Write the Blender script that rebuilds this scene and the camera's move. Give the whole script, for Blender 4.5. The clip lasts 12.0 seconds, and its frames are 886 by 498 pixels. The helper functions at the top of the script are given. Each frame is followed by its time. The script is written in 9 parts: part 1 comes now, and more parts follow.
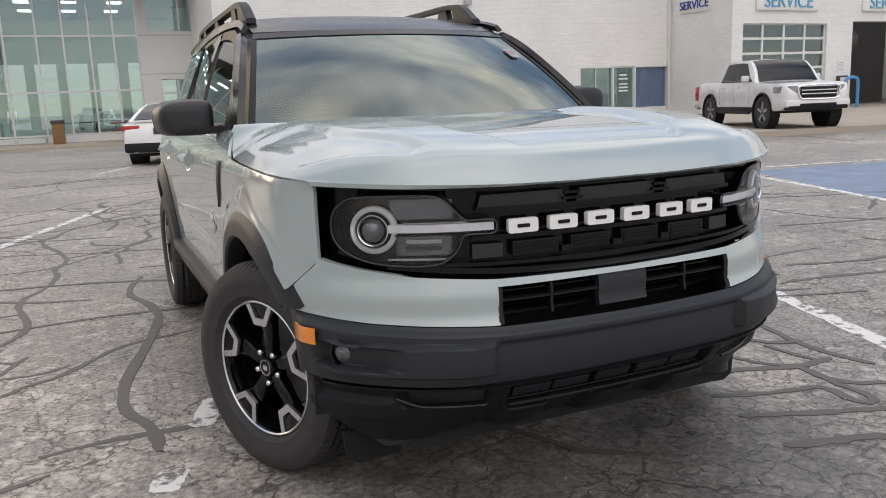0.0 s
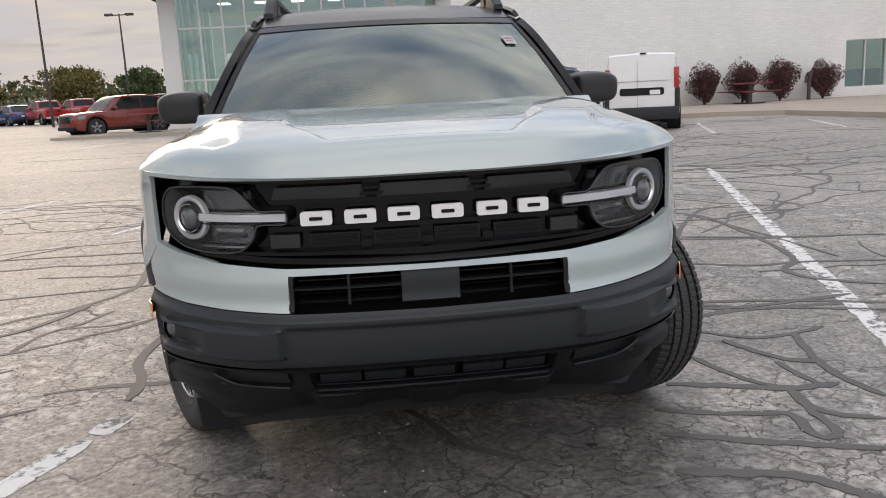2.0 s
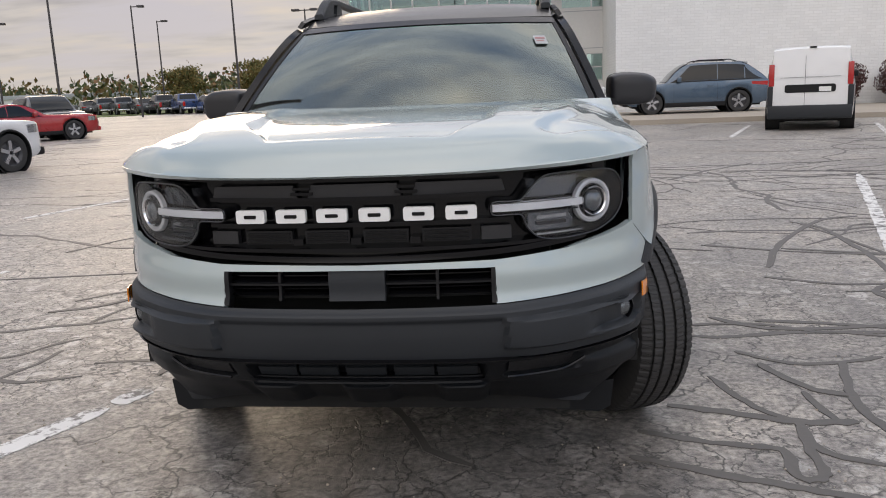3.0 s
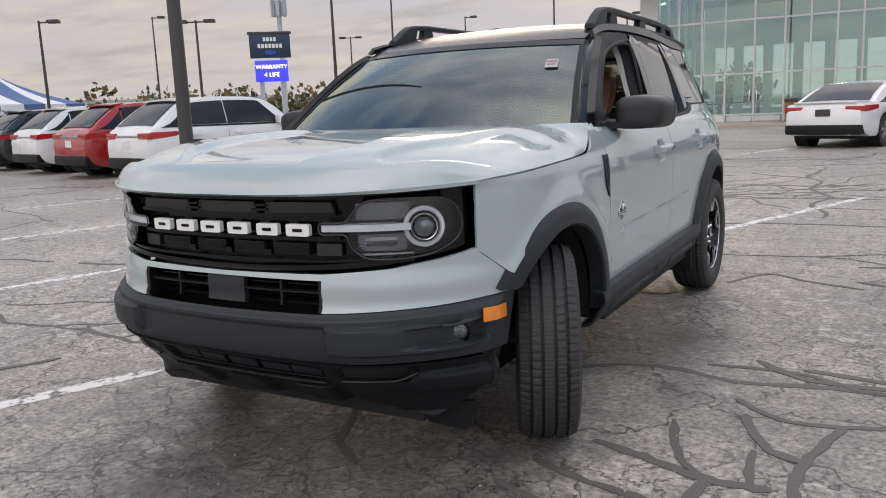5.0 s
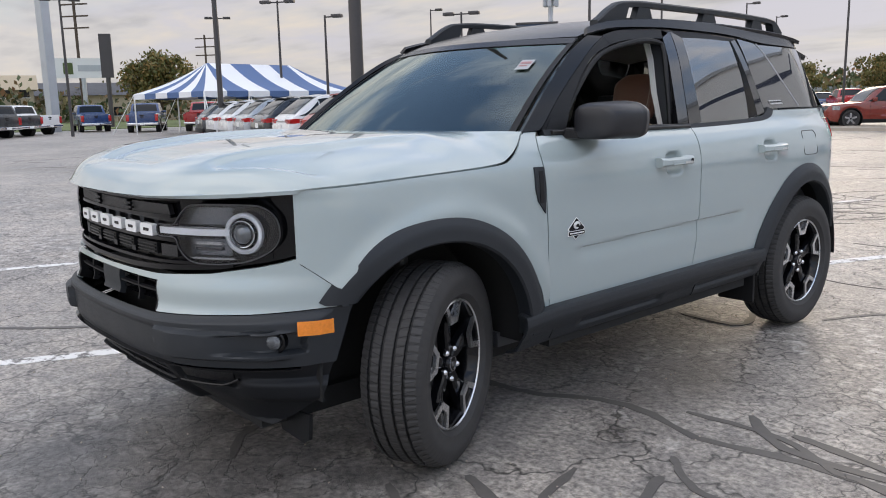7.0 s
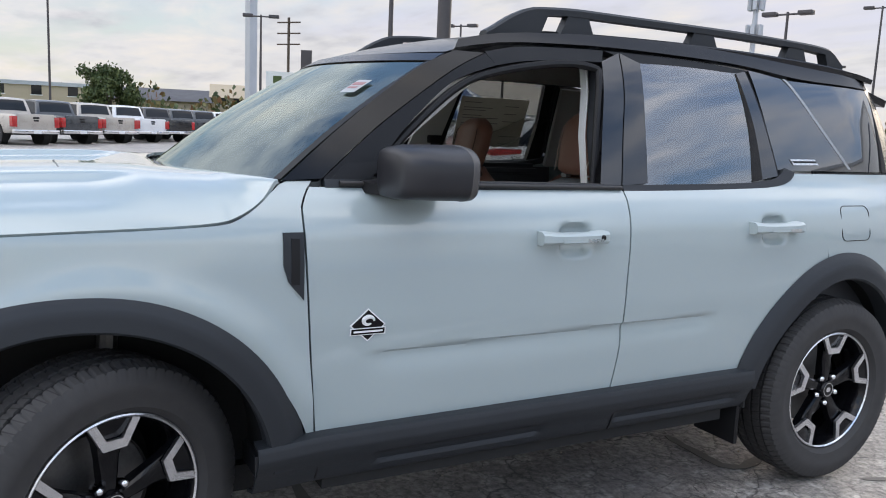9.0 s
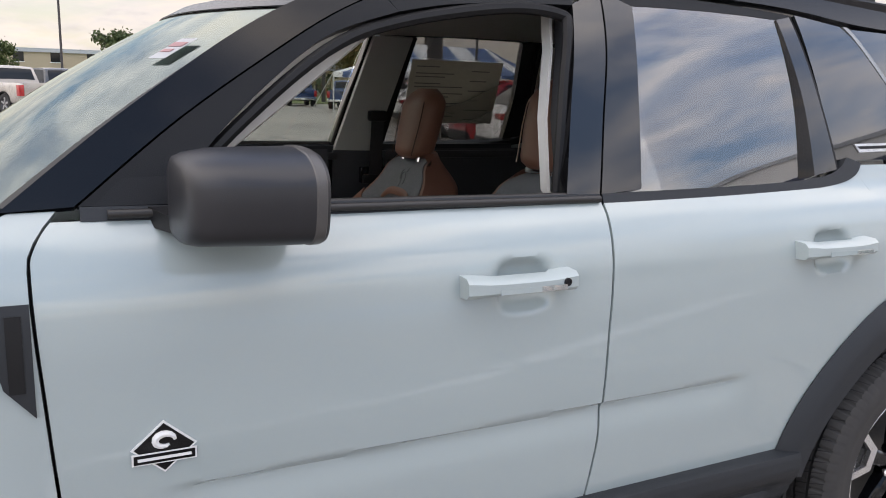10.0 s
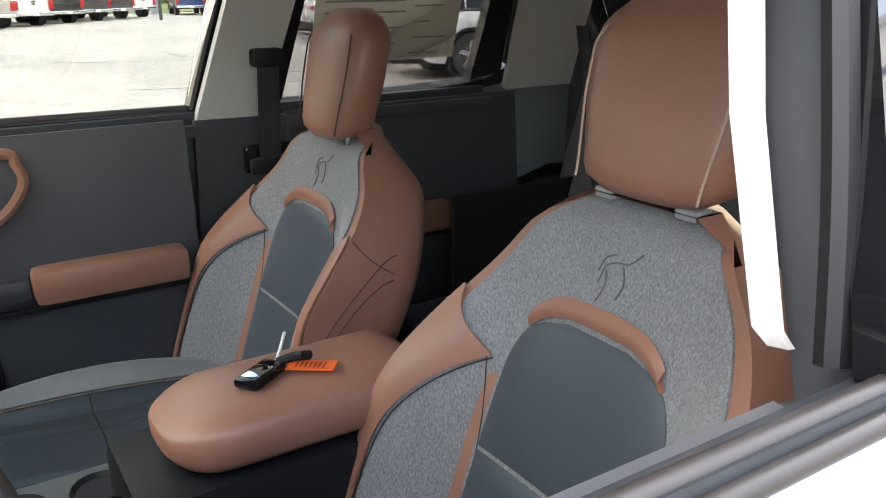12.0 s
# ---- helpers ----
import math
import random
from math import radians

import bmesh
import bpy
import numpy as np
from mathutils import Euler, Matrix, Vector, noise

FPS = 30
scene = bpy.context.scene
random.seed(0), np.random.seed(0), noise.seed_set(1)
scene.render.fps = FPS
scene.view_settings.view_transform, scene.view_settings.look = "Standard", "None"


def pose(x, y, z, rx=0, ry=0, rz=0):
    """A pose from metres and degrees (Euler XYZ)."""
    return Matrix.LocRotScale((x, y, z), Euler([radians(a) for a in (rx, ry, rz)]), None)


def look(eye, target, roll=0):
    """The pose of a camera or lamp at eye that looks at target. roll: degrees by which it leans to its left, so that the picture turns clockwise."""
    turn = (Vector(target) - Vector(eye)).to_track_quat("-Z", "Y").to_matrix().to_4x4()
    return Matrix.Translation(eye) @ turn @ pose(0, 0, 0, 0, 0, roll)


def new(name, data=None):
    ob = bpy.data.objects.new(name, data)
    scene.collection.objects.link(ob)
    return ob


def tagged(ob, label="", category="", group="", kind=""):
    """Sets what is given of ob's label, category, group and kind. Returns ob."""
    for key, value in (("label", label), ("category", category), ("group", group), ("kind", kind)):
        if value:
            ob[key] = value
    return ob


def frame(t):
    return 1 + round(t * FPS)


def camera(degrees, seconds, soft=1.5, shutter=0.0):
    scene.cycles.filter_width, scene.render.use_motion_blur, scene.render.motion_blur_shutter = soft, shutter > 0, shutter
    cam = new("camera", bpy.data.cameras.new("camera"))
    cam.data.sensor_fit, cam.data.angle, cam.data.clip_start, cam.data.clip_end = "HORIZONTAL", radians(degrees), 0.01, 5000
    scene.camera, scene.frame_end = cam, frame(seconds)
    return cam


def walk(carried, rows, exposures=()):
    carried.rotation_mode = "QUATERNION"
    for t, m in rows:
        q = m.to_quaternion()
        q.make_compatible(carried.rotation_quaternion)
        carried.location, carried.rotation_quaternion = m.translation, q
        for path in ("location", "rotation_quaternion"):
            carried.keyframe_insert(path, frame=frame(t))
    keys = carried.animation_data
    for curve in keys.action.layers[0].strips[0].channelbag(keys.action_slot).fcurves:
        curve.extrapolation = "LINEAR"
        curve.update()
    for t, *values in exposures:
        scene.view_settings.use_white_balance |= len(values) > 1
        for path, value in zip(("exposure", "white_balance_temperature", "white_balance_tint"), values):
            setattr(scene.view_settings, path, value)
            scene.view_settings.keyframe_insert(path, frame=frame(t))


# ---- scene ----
cam = camera(57.8, 12.0, 1.0)
PATH = [
    (0, (-1.378, -2.594, 1.218), (-0.576, -0.799, 0.852), -2.3),
    (0.5, (-1.105, -2.764, 1.225), (-0.429, -0.92, 0.851), -2.6),
    (1, (-0.845, -2.843, 1.211), (-0.309, -0.955, 0.829), -2.7),
    (1.5, (-0.508, -2.88, 1.219), (-0.138, -0.953, 0.832), -2.9),
    (2, (-0.192, -2.954, 1.211), (-0.003, -1.002, 0.821), -2.9),
    (2.5, (0.139, -3.014, 1.222), (0.128, -1.053, 0.831), -2.7),
    (3, (0.484, -2.951, 1.216), (0.254, -1.002, 0.827), -2.4),
    (4.8, (1.774, -2.738, 1.239), (0.855, -0.997, 0.889), -2.3),
    (5, (1.911, -2.695, 1.243), (0.931, -0.987, 0.895), -2.4),
    (5.5, (2.255, -2.574, 1.259), (1.133, -0.957, 0.906), -2.5),
    (6, (2.497, -2.357, 1.24), (1.241, -0.842, 0.881), -2.5),
    (6.5, (2.712, -2.038, 1.259), (1.333, -0.636, 0.898), -2.0),
    (6.7, (2.789, -1.919, 1.257), (1.364, -0.563, 0.897), -1.8),
    (8.3, (3.019, -0.699, 1.269), (1.33, 0.332, 0.982), 1.7),
    (8.5, (2.999, -0.505, 1.287), (1.288, 0.491, 1.003), 1.9),
    (9, (2.826, -0.112, 1.298), (1.076, 0.813, 1.006), 2.5),
    (9.5, (2.531, 0.248, 1.332), (0.764, 1.125, 1.003), 2.3),
    (10, (2.164, 0.565, 1.353), (0.402, 1.43, 0.967), 1.6),
    (10.5, (1.71, 0.744, 1.37), (-0.026, 1.624, 0.908), 0.1),
    (11, (1.355, 0.897, 1.394), (-0.342, 1.815, 0.869), -0.4),
    (11.5, (1.142, 0.997, 1.397), (-0.505, 1.97, 0.814), -0.8),
    (12, (1.016, 1.037, 1.39), (-0.589, 2.06, 0.777), -0.6),
]
walk(cam, [(t, look(eye, target, roll)) for t, eye, target, roll in PATH], [(0, .61, 7150, 15), (3, .585, 7050, 15), (6.5, .73, 6800, 14), (8.5, .97, 6250, 12), (9.5, 1.12, 6700, 15), (10.2, 1.30, 7200, 18), (10.8, 1.62, 7600, 20), (11.1, 1.84, 7600, 19), (11.5, 2.55, 7400, 17), (12, 3.30, 7150, 15)])

# ---- light ----
SUN_EL, SUN_AZ = 11.0, -22.0   # degrees; azimuth from +y towards +x


def make_world():
    w = bpy.data.worlds.new("sky")
    scene.world = w
    w.use_nodes = True
    nt = w.node_tree
    nt.nodes.clear()
    N, L = nt.nodes.new, nt.links.new
    out, bg = N("ShaderNodeOutputWorld"), N("ShaderNodeBackground")
    sky = N("ShaderNodeTexSky")
    sky.sky_type, sky.sun_disc = "NISHITA", False
    sky.sun_elevation, sky.sun_rotation = radians(SUN_EL + 8), radians(SUN_AZ)
    sky.dust_density, sky.ozone_density = 0.5, 1.5
    tc = N("ShaderNodeTexCoord")
    sep = N("ShaderNodeSeparateXYZ")
    L(tc.outputs["Generated"], sep.inputs[0])
    # flat cloud deck: direction over height
    up = N("ShaderNodeMath"); up.operation = "MAXIMUM"; L(sep.outputs[2], up.inputs[0]); up.inputs[1].default_value = 0.0
    add = N("ShaderNodeMath"); add.operation = "ADD"; L(up.outputs[0], add.inputs[0]); add.inputs[1].default_value = 0.11
    dv = N("ShaderNodeVectorMath"); dv.operation = "DIVIDE"; L(tc.outputs["Generated"], dv.inputs[0])
    cmb = N("ShaderNodeCombineXYZ")
    for i in range(3):
        L(add.outputs[0], cmb.inputs[i])
    L(cmb.outputs[0], dv.inputs[1])
    mp = N("ShaderNodeMapping"); L(dv.outputs[0], mp.inputs[0])
    mp.inputs["Scale"].default_value = (0.75, 1.25, 0.4)
    mp.inputs["Location"].default_value = (3.1, 1.4, 0)
    n1 = N("ShaderNodeTexNoise"); L(mp.outputs[0], n1.inputs["Vector"])
    n1.inputs["Scale"].default_value, n1.inputs["Detail"].default_value, n1.inputs["Roughness"].default_value = 1.1, 7, 0.58
    n1.inputs["Distortion"].default_value = 0.35
    n2 = N("ShaderNodeTexNoise"); L(mp.outputs[0], n2.inputs["Vector"])
    n2.inputs["Scale"].default_value, n2.inputs["Detail"].default_value = 2.6, 6
    cover = N("ShaderNodeValToRGB"); L(n1.outputs["Fac"], cover.inputs[0])
    cover.color_ramp.elements[0].position, cover.color_ramp.elements[1].position = 0.37, 0.55
    tone = N("ShaderNodeValToRGB"); L(n2.outputs["Fac"], tone.inputs[0])
    e = tone.color_ramp.elements
    e[0].position, e[0].color = 0.30, (3.2, 3.55, 4.2, 1)
    e[1].position, e[1].color = 0.70, (7.0, 6.6, 6.0, 1)
    m = e.new(0.5); m.color = (5.5, 5.7, 6.0, 1)
    tint = N("ShaderNodeMix"); tint.data_type, tint.blend_type = "RGBA", "MULTIPLY"
    tint.inputs["Factor"].default_value = 1.0
    cap = N("ShaderNodeVectorMath"); cap.operation = "MINIMUM"; L(sky.outputs[0], cap.inputs[0]); cap.inputs[1].default_value = (5.0, 5.45, 6.7)
    L(cap.outputs[0], tint.inputs["A"]); tint.inputs["B"].default_value = (1.02, 1.0, 1.0, 1)
    mix = N("ShaderNodeMix"); mix.data_type = "RGBA"
    L(cover.outputs[0], mix.inputs["Factor"]); L(tint.outputs["Result"], mix.inputs["A"]); L(tone.outputs[0], mix.inputs["B"])
    # warm haze low over the horizon
    hz = N("ShaderNodeMapRange"); L(up.outputs[0], hz.inputs[0])
    hz.inputs[1].default_value, hz.inputs[2].default_value = 0.0, 0.30
    hz.inputs[3].default_value, hz.inputs[4].default_value = 0.60, 0.0
    mix2 = N("ShaderNodeMix"); mix2.data_type = "RGBA"
    L(hz.outputs[0], mix2.inputs["Factor"]); L(mix.outputs["Result"], mix2.inputs["A"])
    # the haze is palest towards the sun and dull on the far side
    hd = N("ShaderNodeVectorMath"); hd.operation = "DOT_PRODUCT"; L(tc.outputs["Generated"], hd.inputs[0])
    hd.inputs[1].default_value = (math.sin(radians(SUN_AZ)), math.cos(radians(SUN_AZ)), 0)
    hk = N("ShaderNodeMapRange"); L(hd.outputs["Value"], hk.inputs[0])
    hk.inputs[1].default_value, hk.inputs[3].default_value, hk.inputs[4].default_value = -1.0, 0.42, 1.0
    hc = N("ShaderNodeVectorMath"); hc.operation = "SCALE"; hc.inputs[0].default_value = (6.4, 6.0, 5.35); L(hk.outputs[0], hc.inputs["Scale"])
    L(hc.outputs[0], mix2.inputs["B"])
    # overcast sky: the zenith is about three times as bright as the horizon
    zen = N("ShaderNodeMapRange"); L(up.outputs[0], zen.inputs[0])
    zen.inputs[1].default_value, zen.inputs[2].default_value = 0.15, 0.75
    zen.inputs[3].default_value, zen.inputs[4].default_value = 0.83, 1.88
    sc = N("ShaderNodeVectorMath"); sc.operation = "SCALE"; L(mix2.outputs["Result"], sc.inputs[0]); L(zen.outputs[0], sc.inputs["Scale"])
    # high cloud facing the low sun is brighter than the veiled cloud before it
    dt = N("ShaderNodeVectorMath"); dt.operation = "DOT_PRODUCT"; L(tc.outputs["Generated"], dt.inputs[0])
    dt.inputs[1].default_value = (math.sin(radians(SUN_AZ - 26)), math.cos(radians(SUN_AZ - 26)), 0)
    side_ = N("ShaderNodeMapRange"); L(dt.outputs["Value"], side_.inputs[0])
    side_.inputs[1].default_value, side_.inputs[3].default_value, side_.inputs[4].default_value = -1.0, 1.45, 0.74
    sc2 = N("ShaderNodeVectorMath"); sc2.operation = "SCALE"; L(sc.outputs[0], sc2.inputs[0]); L(side_.outputs[0], sc2.inputs["Scale"])
    L(sc2.outputs[0], bg.inputs[0])
    bg.inputs[1].default_value = 0.105
    L(bg.outputs[0], out.inputs[0])


make_world()
sun = new("sun", bpy.data.lights.new("sun", "SUN"))
sun.data.energy, sun.data.angle, sun.data.color = 0.32, radians(25.0), (1.0, 0.84, 0.62)
_a, _e = radians(SUN_AZ), radians(SUN_EL)
sun.matrix_world = look((0, 0, 0), (-math.sin(_a) * math.cos(_e), -math.cos(_a) * math.cos(_e), -math.sin(_e)))

# ---- materials ----
def nodes_of(name):
    m = bpy.data.materials.new(name)
    m.use_nodes = True
    nt = m.node_tree
    return m, nt, nt.nodes["Principled BSDF"], nt.nodes.new, nt.links.new


def surf(name, col, rough=0.5, metal=0.0, var=0.12, scale=4.0, fine=60.0, bump=0.0, coat=0.0, spec=0.5, rvar=0.08, random_tint=0.0, coat_rough=0.02, coat_ior=1.5):
    """Painted, plastic, cloth or metal surface with variation at two scales."""
    m, nt, p, N, L = nodes_of(name)
    tc = N("ShaderNodeTexCoord")
    a, b = N("ShaderNodeTexNoise"), N("ShaderNodeTexNoise")
    for n, s in ((a, scale), (b, fine)):
        L(tc.outputs["Object"], n.inputs["Vector"])
        n.inputs["Scale"].default_value, n.inputs["Detail"].default_value = s, 5
    mx = N("ShaderNodeMath"); mx.operation = "ADD"
    L(a.outputs["Fac"], mx.inputs[0]); L(b.outputs["Fac"], mx.inputs[1])
    mr = N("ShaderNodeMapRange"); L(mx.outputs[0], mr.inputs[0])
    mr.inputs[1].default_value, mr.inputs[2].default_value = 0.6, 1.4
    mr.inputs[3].default_value, mr.inputs[4].default_value = 1 - var, 1 + var
    hs = N("ShaderNodeHueSaturation"); hs.inputs["Color"].default_value = (*col, 1)
    last = mr.outputs[0]
    if random_tint:
        oi = N("ShaderNodeObjectInfo")
        r2 = N("ShaderNodeMapRange"); L(oi.outputs["Random"], r2.inputs[0])
        r2.inputs[3].default_value, r2.inputs[4].default_value = 1 - random_tint, 1 + random_tint
        mm = N("ShaderNodeMath"); mm.operation = "MULTIPLY"; L(last, mm.inputs[0]); L(r2.outputs[0], mm.inputs[1])
        last = mm.outputs[0]
    L(last, hs.inputs["Value"]); L(hs.outputs[0], p.inputs["Base Color"])
    rr = N("ShaderNodeMapRange"); L(mx.outputs[0], rr.inputs[0])
    rr.inputs[1].default_value, rr.inputs[2].default_value = 0.6, 1.4
    rr.inputs[3].default_value, rr.inputs[4].default_value = max(0.01, rough - rvar), min(1, rough + rvar)
    L(rr.outputs[0], p.inputs["Roughness"])
    p.inputs["Metallic"].default_value = metal
    p.inputs["Specular IOR Level"].default_value = spec
    if coat:
        p.inputs["Coat Weight"].default_value, p.inputs["Coat Roughness"].default_value = coat, coat_rough
        p.inputs["Coat IOR"].default_value = coat_ior
    if bump:
        bm_ = N("ShaderNodeBump"); bm_.inputs["Strength"].default_value = 0.5; bm_.inputs["Distance"].default_value = bump
        L(b.outputs["Fac"], bm_.inputs["Height"]); L(bm_.outputs[0], p.inputs["Normal"])
    return m


def glass(name, col=(1, 1, 1), alpha=0.12, rough=0.0, sheen=(1, 1, 1)):
    """A thin pane: tinted see-through with a clear reflection."""
    m, nt, p, N, L = nodes_of(name)
    nt.nodes.remove(p)
    out = nt.nodes["Material Output"]
    tr, gl, mix, fr = N("ShaderNodeBsdfTransparent"), N("ShaderNodeBsdfGlossy"), N("ShaderNodeMixShader"), N("ShaderNodeFresnel")
    tr.inputs[0].default_value = (*col, 1)
    gl.inputs["Roughness"].default_value = rough
    gl.inputs["Color"].default_value = (*sheen, 1)
    fr.inputs["IOR"].default_value = 1.5
    mr = N("ShaderNodeMapRange"); L(fr.outputs[0], mr.inputs[0])
    mr.inputs[3].default_value, mr.inputs[4].default_value = alpha, 1.0
    L(mr.outputs[0], mix.inputs[0]); L(tr.outputs[0], mix.inputs[1]); L(gl.outputs[0], mix.inputs[2])
    L(mix.outputs[0], out.inputs[0])
    return m


def glow(name, col, strength):
    m, nt, p, N, L = nodes_of(name)
    p.inputs["Base Color"].default_value = (*col, 1)
    p.inputs["Emission Color"].default_value = (*col, 1)
    p.inputs["Emission Strength"].default_value = strength
    return m


def asphalt_material():
    m, nt, p, N, L = nodes_of("old_asphalt")
    tc = N("ShaderNodeTexCoord")
    def noise_(s, d=6, r=0.6):
        n = N("ShaderNodeTexNoise"); L(tc.outputs["Object"], n.inputs["Vector"])
        n.inputs["Scale"].default_value, n.inputs["Detail"].default_value, n.inputs["Roughness"].default_value = s, d, r
        return n
    def ramp(src, p0, c0, p1, c1):
        r = N("ShaderNodeValToRGB"); L(src, r.inputs[0])
        r.color_ramp.elements[0].position, r.color_ramp.elements[0].color = p0, (*c0, 1)
        r.color_ramp.elements[1].position, r.color_ramp.elements[1].color = p1, (*c1, 1)
        return r
    def mixc(f, a, b, mode="MIX"):
        x = N("ShaderNodeMix"); x.data_type, x.blend_type = "RGBA", mode
        if isinstance(f, float):
            x.inputs["Factor"].default_value = f
        else:
            L(f, x.inputs["Factor"])
        for s, key in ((a, "A"), (b, "B")):
            if isinstance(s, tuple): x.inputs[key].default_value = (*s, 1)
            else: L(s, x.inputs[key])
        return x.outputs["Result"]
    big, mid, grit, fine = noise_(0.16, 4), noise_(1.3, 6), noise_(38, 4, 0.7), noise_(160, 3, 0.7)
    base = ramp(big.outputs["Fac"], 0.36, (0.270, 0.252, 0.233), 0.66, (0.430, 0.402, 0.370))
    patch = ramp(mid.outputs["Fac"], 0.36, (0.80, 0.80, 0.81), 0.66, (1.18, 1.16, 1.13))
    c = mixc(1.0, base.outputs[0], patch.outputs[0], "MULTIPLY")
    gr = ramp(grit.outputs["Fac"], 0.36, (0.38, 0.38, 0.38), 0.66, (1.55, 1.53, 1.5))
    c = mixc(0.9, c, gr.outputs[0], "MULTIPLY")
    mott = ramp(noise_(9, 5, 0.65).outputs["Fac"], 0.36, (0.76, 0.76, 0.77), 0.64, (1.18, 1.17, 1.15))
    c = mixc(0.95, c, mott.outputs[0], "MULTIPLY")
    # dark patch in the bay, ragged-edged: staining plus the car's shade, painted in
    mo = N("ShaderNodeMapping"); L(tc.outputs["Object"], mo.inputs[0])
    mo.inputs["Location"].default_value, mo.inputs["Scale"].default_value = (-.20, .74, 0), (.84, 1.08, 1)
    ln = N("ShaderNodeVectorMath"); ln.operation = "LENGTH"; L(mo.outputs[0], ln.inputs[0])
    # and a long one that paints in the shade along the car's side
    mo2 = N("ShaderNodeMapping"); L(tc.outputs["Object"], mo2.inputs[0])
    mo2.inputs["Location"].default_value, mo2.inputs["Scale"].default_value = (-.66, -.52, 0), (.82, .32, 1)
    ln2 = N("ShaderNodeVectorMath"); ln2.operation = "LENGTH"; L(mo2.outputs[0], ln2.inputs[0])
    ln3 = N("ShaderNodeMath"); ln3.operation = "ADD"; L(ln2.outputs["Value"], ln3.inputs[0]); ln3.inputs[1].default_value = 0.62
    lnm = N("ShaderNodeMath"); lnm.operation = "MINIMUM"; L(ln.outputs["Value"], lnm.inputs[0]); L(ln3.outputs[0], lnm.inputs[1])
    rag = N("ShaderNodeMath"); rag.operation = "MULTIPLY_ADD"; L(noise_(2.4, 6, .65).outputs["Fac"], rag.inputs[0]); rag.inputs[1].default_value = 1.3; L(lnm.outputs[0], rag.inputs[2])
    stain_shade = N("ShaderNodeMapRange"); L(rag.outputs[0], stain_shade.inputs[0])
    stain_shade.inputs[1].default_value, stain_shade.inputs[2].default_value, stain_shade.inputs[3].default_value, stain_shade.inputs[4].default_value = 1.15, 1.75, 0.80, 0.0
    c = mixc(stain_shade.outputs[0], c, mixc(1.0, c, (0.24, 0.245, 0.26), "MULTIPLY"))
    # pale flaked patches where the top coat has gone
    flk = ramp(noise_(9.0, 6, 0.7).outputs["Fac"], 0.54, (0, 0, 0), 0.60, (0.8, 0.8, 0.8))
    flw = ramp(noise_(0.45, 4).outputs["Fac"], 0.46, (0, 0, 0), 0.56, (1, 1, 1))
    fk = N("ShaderNodeMath"); fk.operation = "MULTIPLY"; L(flk.outputs[0], fk.inputs[0]); L(flw.outputs[0], fk.inputs[1])
    off_patch = N("ShaderNodeMath"); off_patch.operation = "SUBTRACT"; off_patch.inputs[0].default_value = 0.9; L(stain_shade.outputs[0], off_patch.inputs[1])
    fk2 = N("ShaderNodeMath"); fk2.operation = "MULTIPLY"; fk2.use_clamp = True; L(fk.outputs[0], fk2.inputs[0]); L(off_patch.outputs[0], fk2.inputs[1])
    c = mixc(fk2.outputs[0], c, mixc(0.80, gr.outputs[0], (0.46, 0.435, 0.405), "MIX"))
    # alligator cracks: two sizes of broken cells, bent by noise
    wob, wob2 = noise_(2.2, 4), noise_(7.5, 4)
    def cells(scale, width, bend):
        mp = N("ShaderNodeMix"); mp.data_type = "RGBA"; mp.blend_type = "LINEAR_LIGHT"
        mp.inputs["Factor"].default_value = bend
        L(tc.outputs["Object"], mp.inputs["A"]); L((wob2 if scale > 3 else wob).outputs["Color"], mp.inputs["B"])
        v = N("ShaderNodeTexVoronoi"); v.feature, v.voronoi_dimensions = "DISTANCE_TO_EDGE", "2D"
        v.inputs["Scale"].default_value = scale
        L(mp.outputs["Result"], v.inputs["Vector"])
        return ramp(v.outputs["Distance"], 0.0, (1, 1, 1), width, (0, 0, 0))
    fine_c, big_c = cells(7.0, 0.052, 0.13), cells(1.15, 0.014, 0.35)
    where = ramp(noise_(0.55, 5).outputs["Fac"], 0.40, (0, 0, 0), 0.54, (1, 1, 1))
    f1 = N("ShaderNodeMath"); f1.operation = "MULTIPLY"; L(fine_c.outputs[0], f1.inputs[0]); L(where.outputs[0], f1.inputs[1])
    fm = N("ShaderNodeMath"); fm.operation = "MAXIMUM"; L(f1.outputs[0], fm.inputs[0]); L(big_c.outputs[0], fm.inputs[1])
    f2 = N("ShaderNodeMath"); f2.operation = "MULTIPLY"; L(fm.outputs[0], f2.inputs[0]); f2.inputs[1].default_value = 0.95
    c = mixc(f2.outputs[0], c, (0.03, 0.028, 0.026))
    L(c, p.inputs["Base Color"])
    rr = N("ShaderNodeMapRange"); L(mid.outputs["Fac"], rr.inputs[0])
    rr.inputs[1].default_value, rr.inputs[2].default_value, rr.inputs[3].default_value, rr.inputs[4].default_value = 0.35, 0.65, 0.40, 0.54
    ro = N("ShaderNodeMath"); ro.operation = "MULTIPLY_ADD"; L(stain_shade.outputs[0], ro.inputs[0]); ro.inputs[1].default_value = -0.14; L(rr.outputs[0], ro.inputs[2])
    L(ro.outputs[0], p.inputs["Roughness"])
    p.inputs["Specular IOR Level"].default_value = 0.48
    hgt = N("ShaderNodeMath"); hgt.operation = "SUBTRACT"; L(grit.outputs["Fac"], hgt.inputs[0]); L(fm.outputs[0], hgt.inputs[1])
    hg2 = N("ShaderNodeMath"); hg2.operation = "ADD"; L(hgt.outputs[0], hg2.inputs[0]); L(fine.outputs["Fac"], hg2.inputs[1])
    b = N("ShaderNodeBump"); b.inputs["Strength"].default_value, b.inputs["Distance"].default_value = 0.45, 0.004
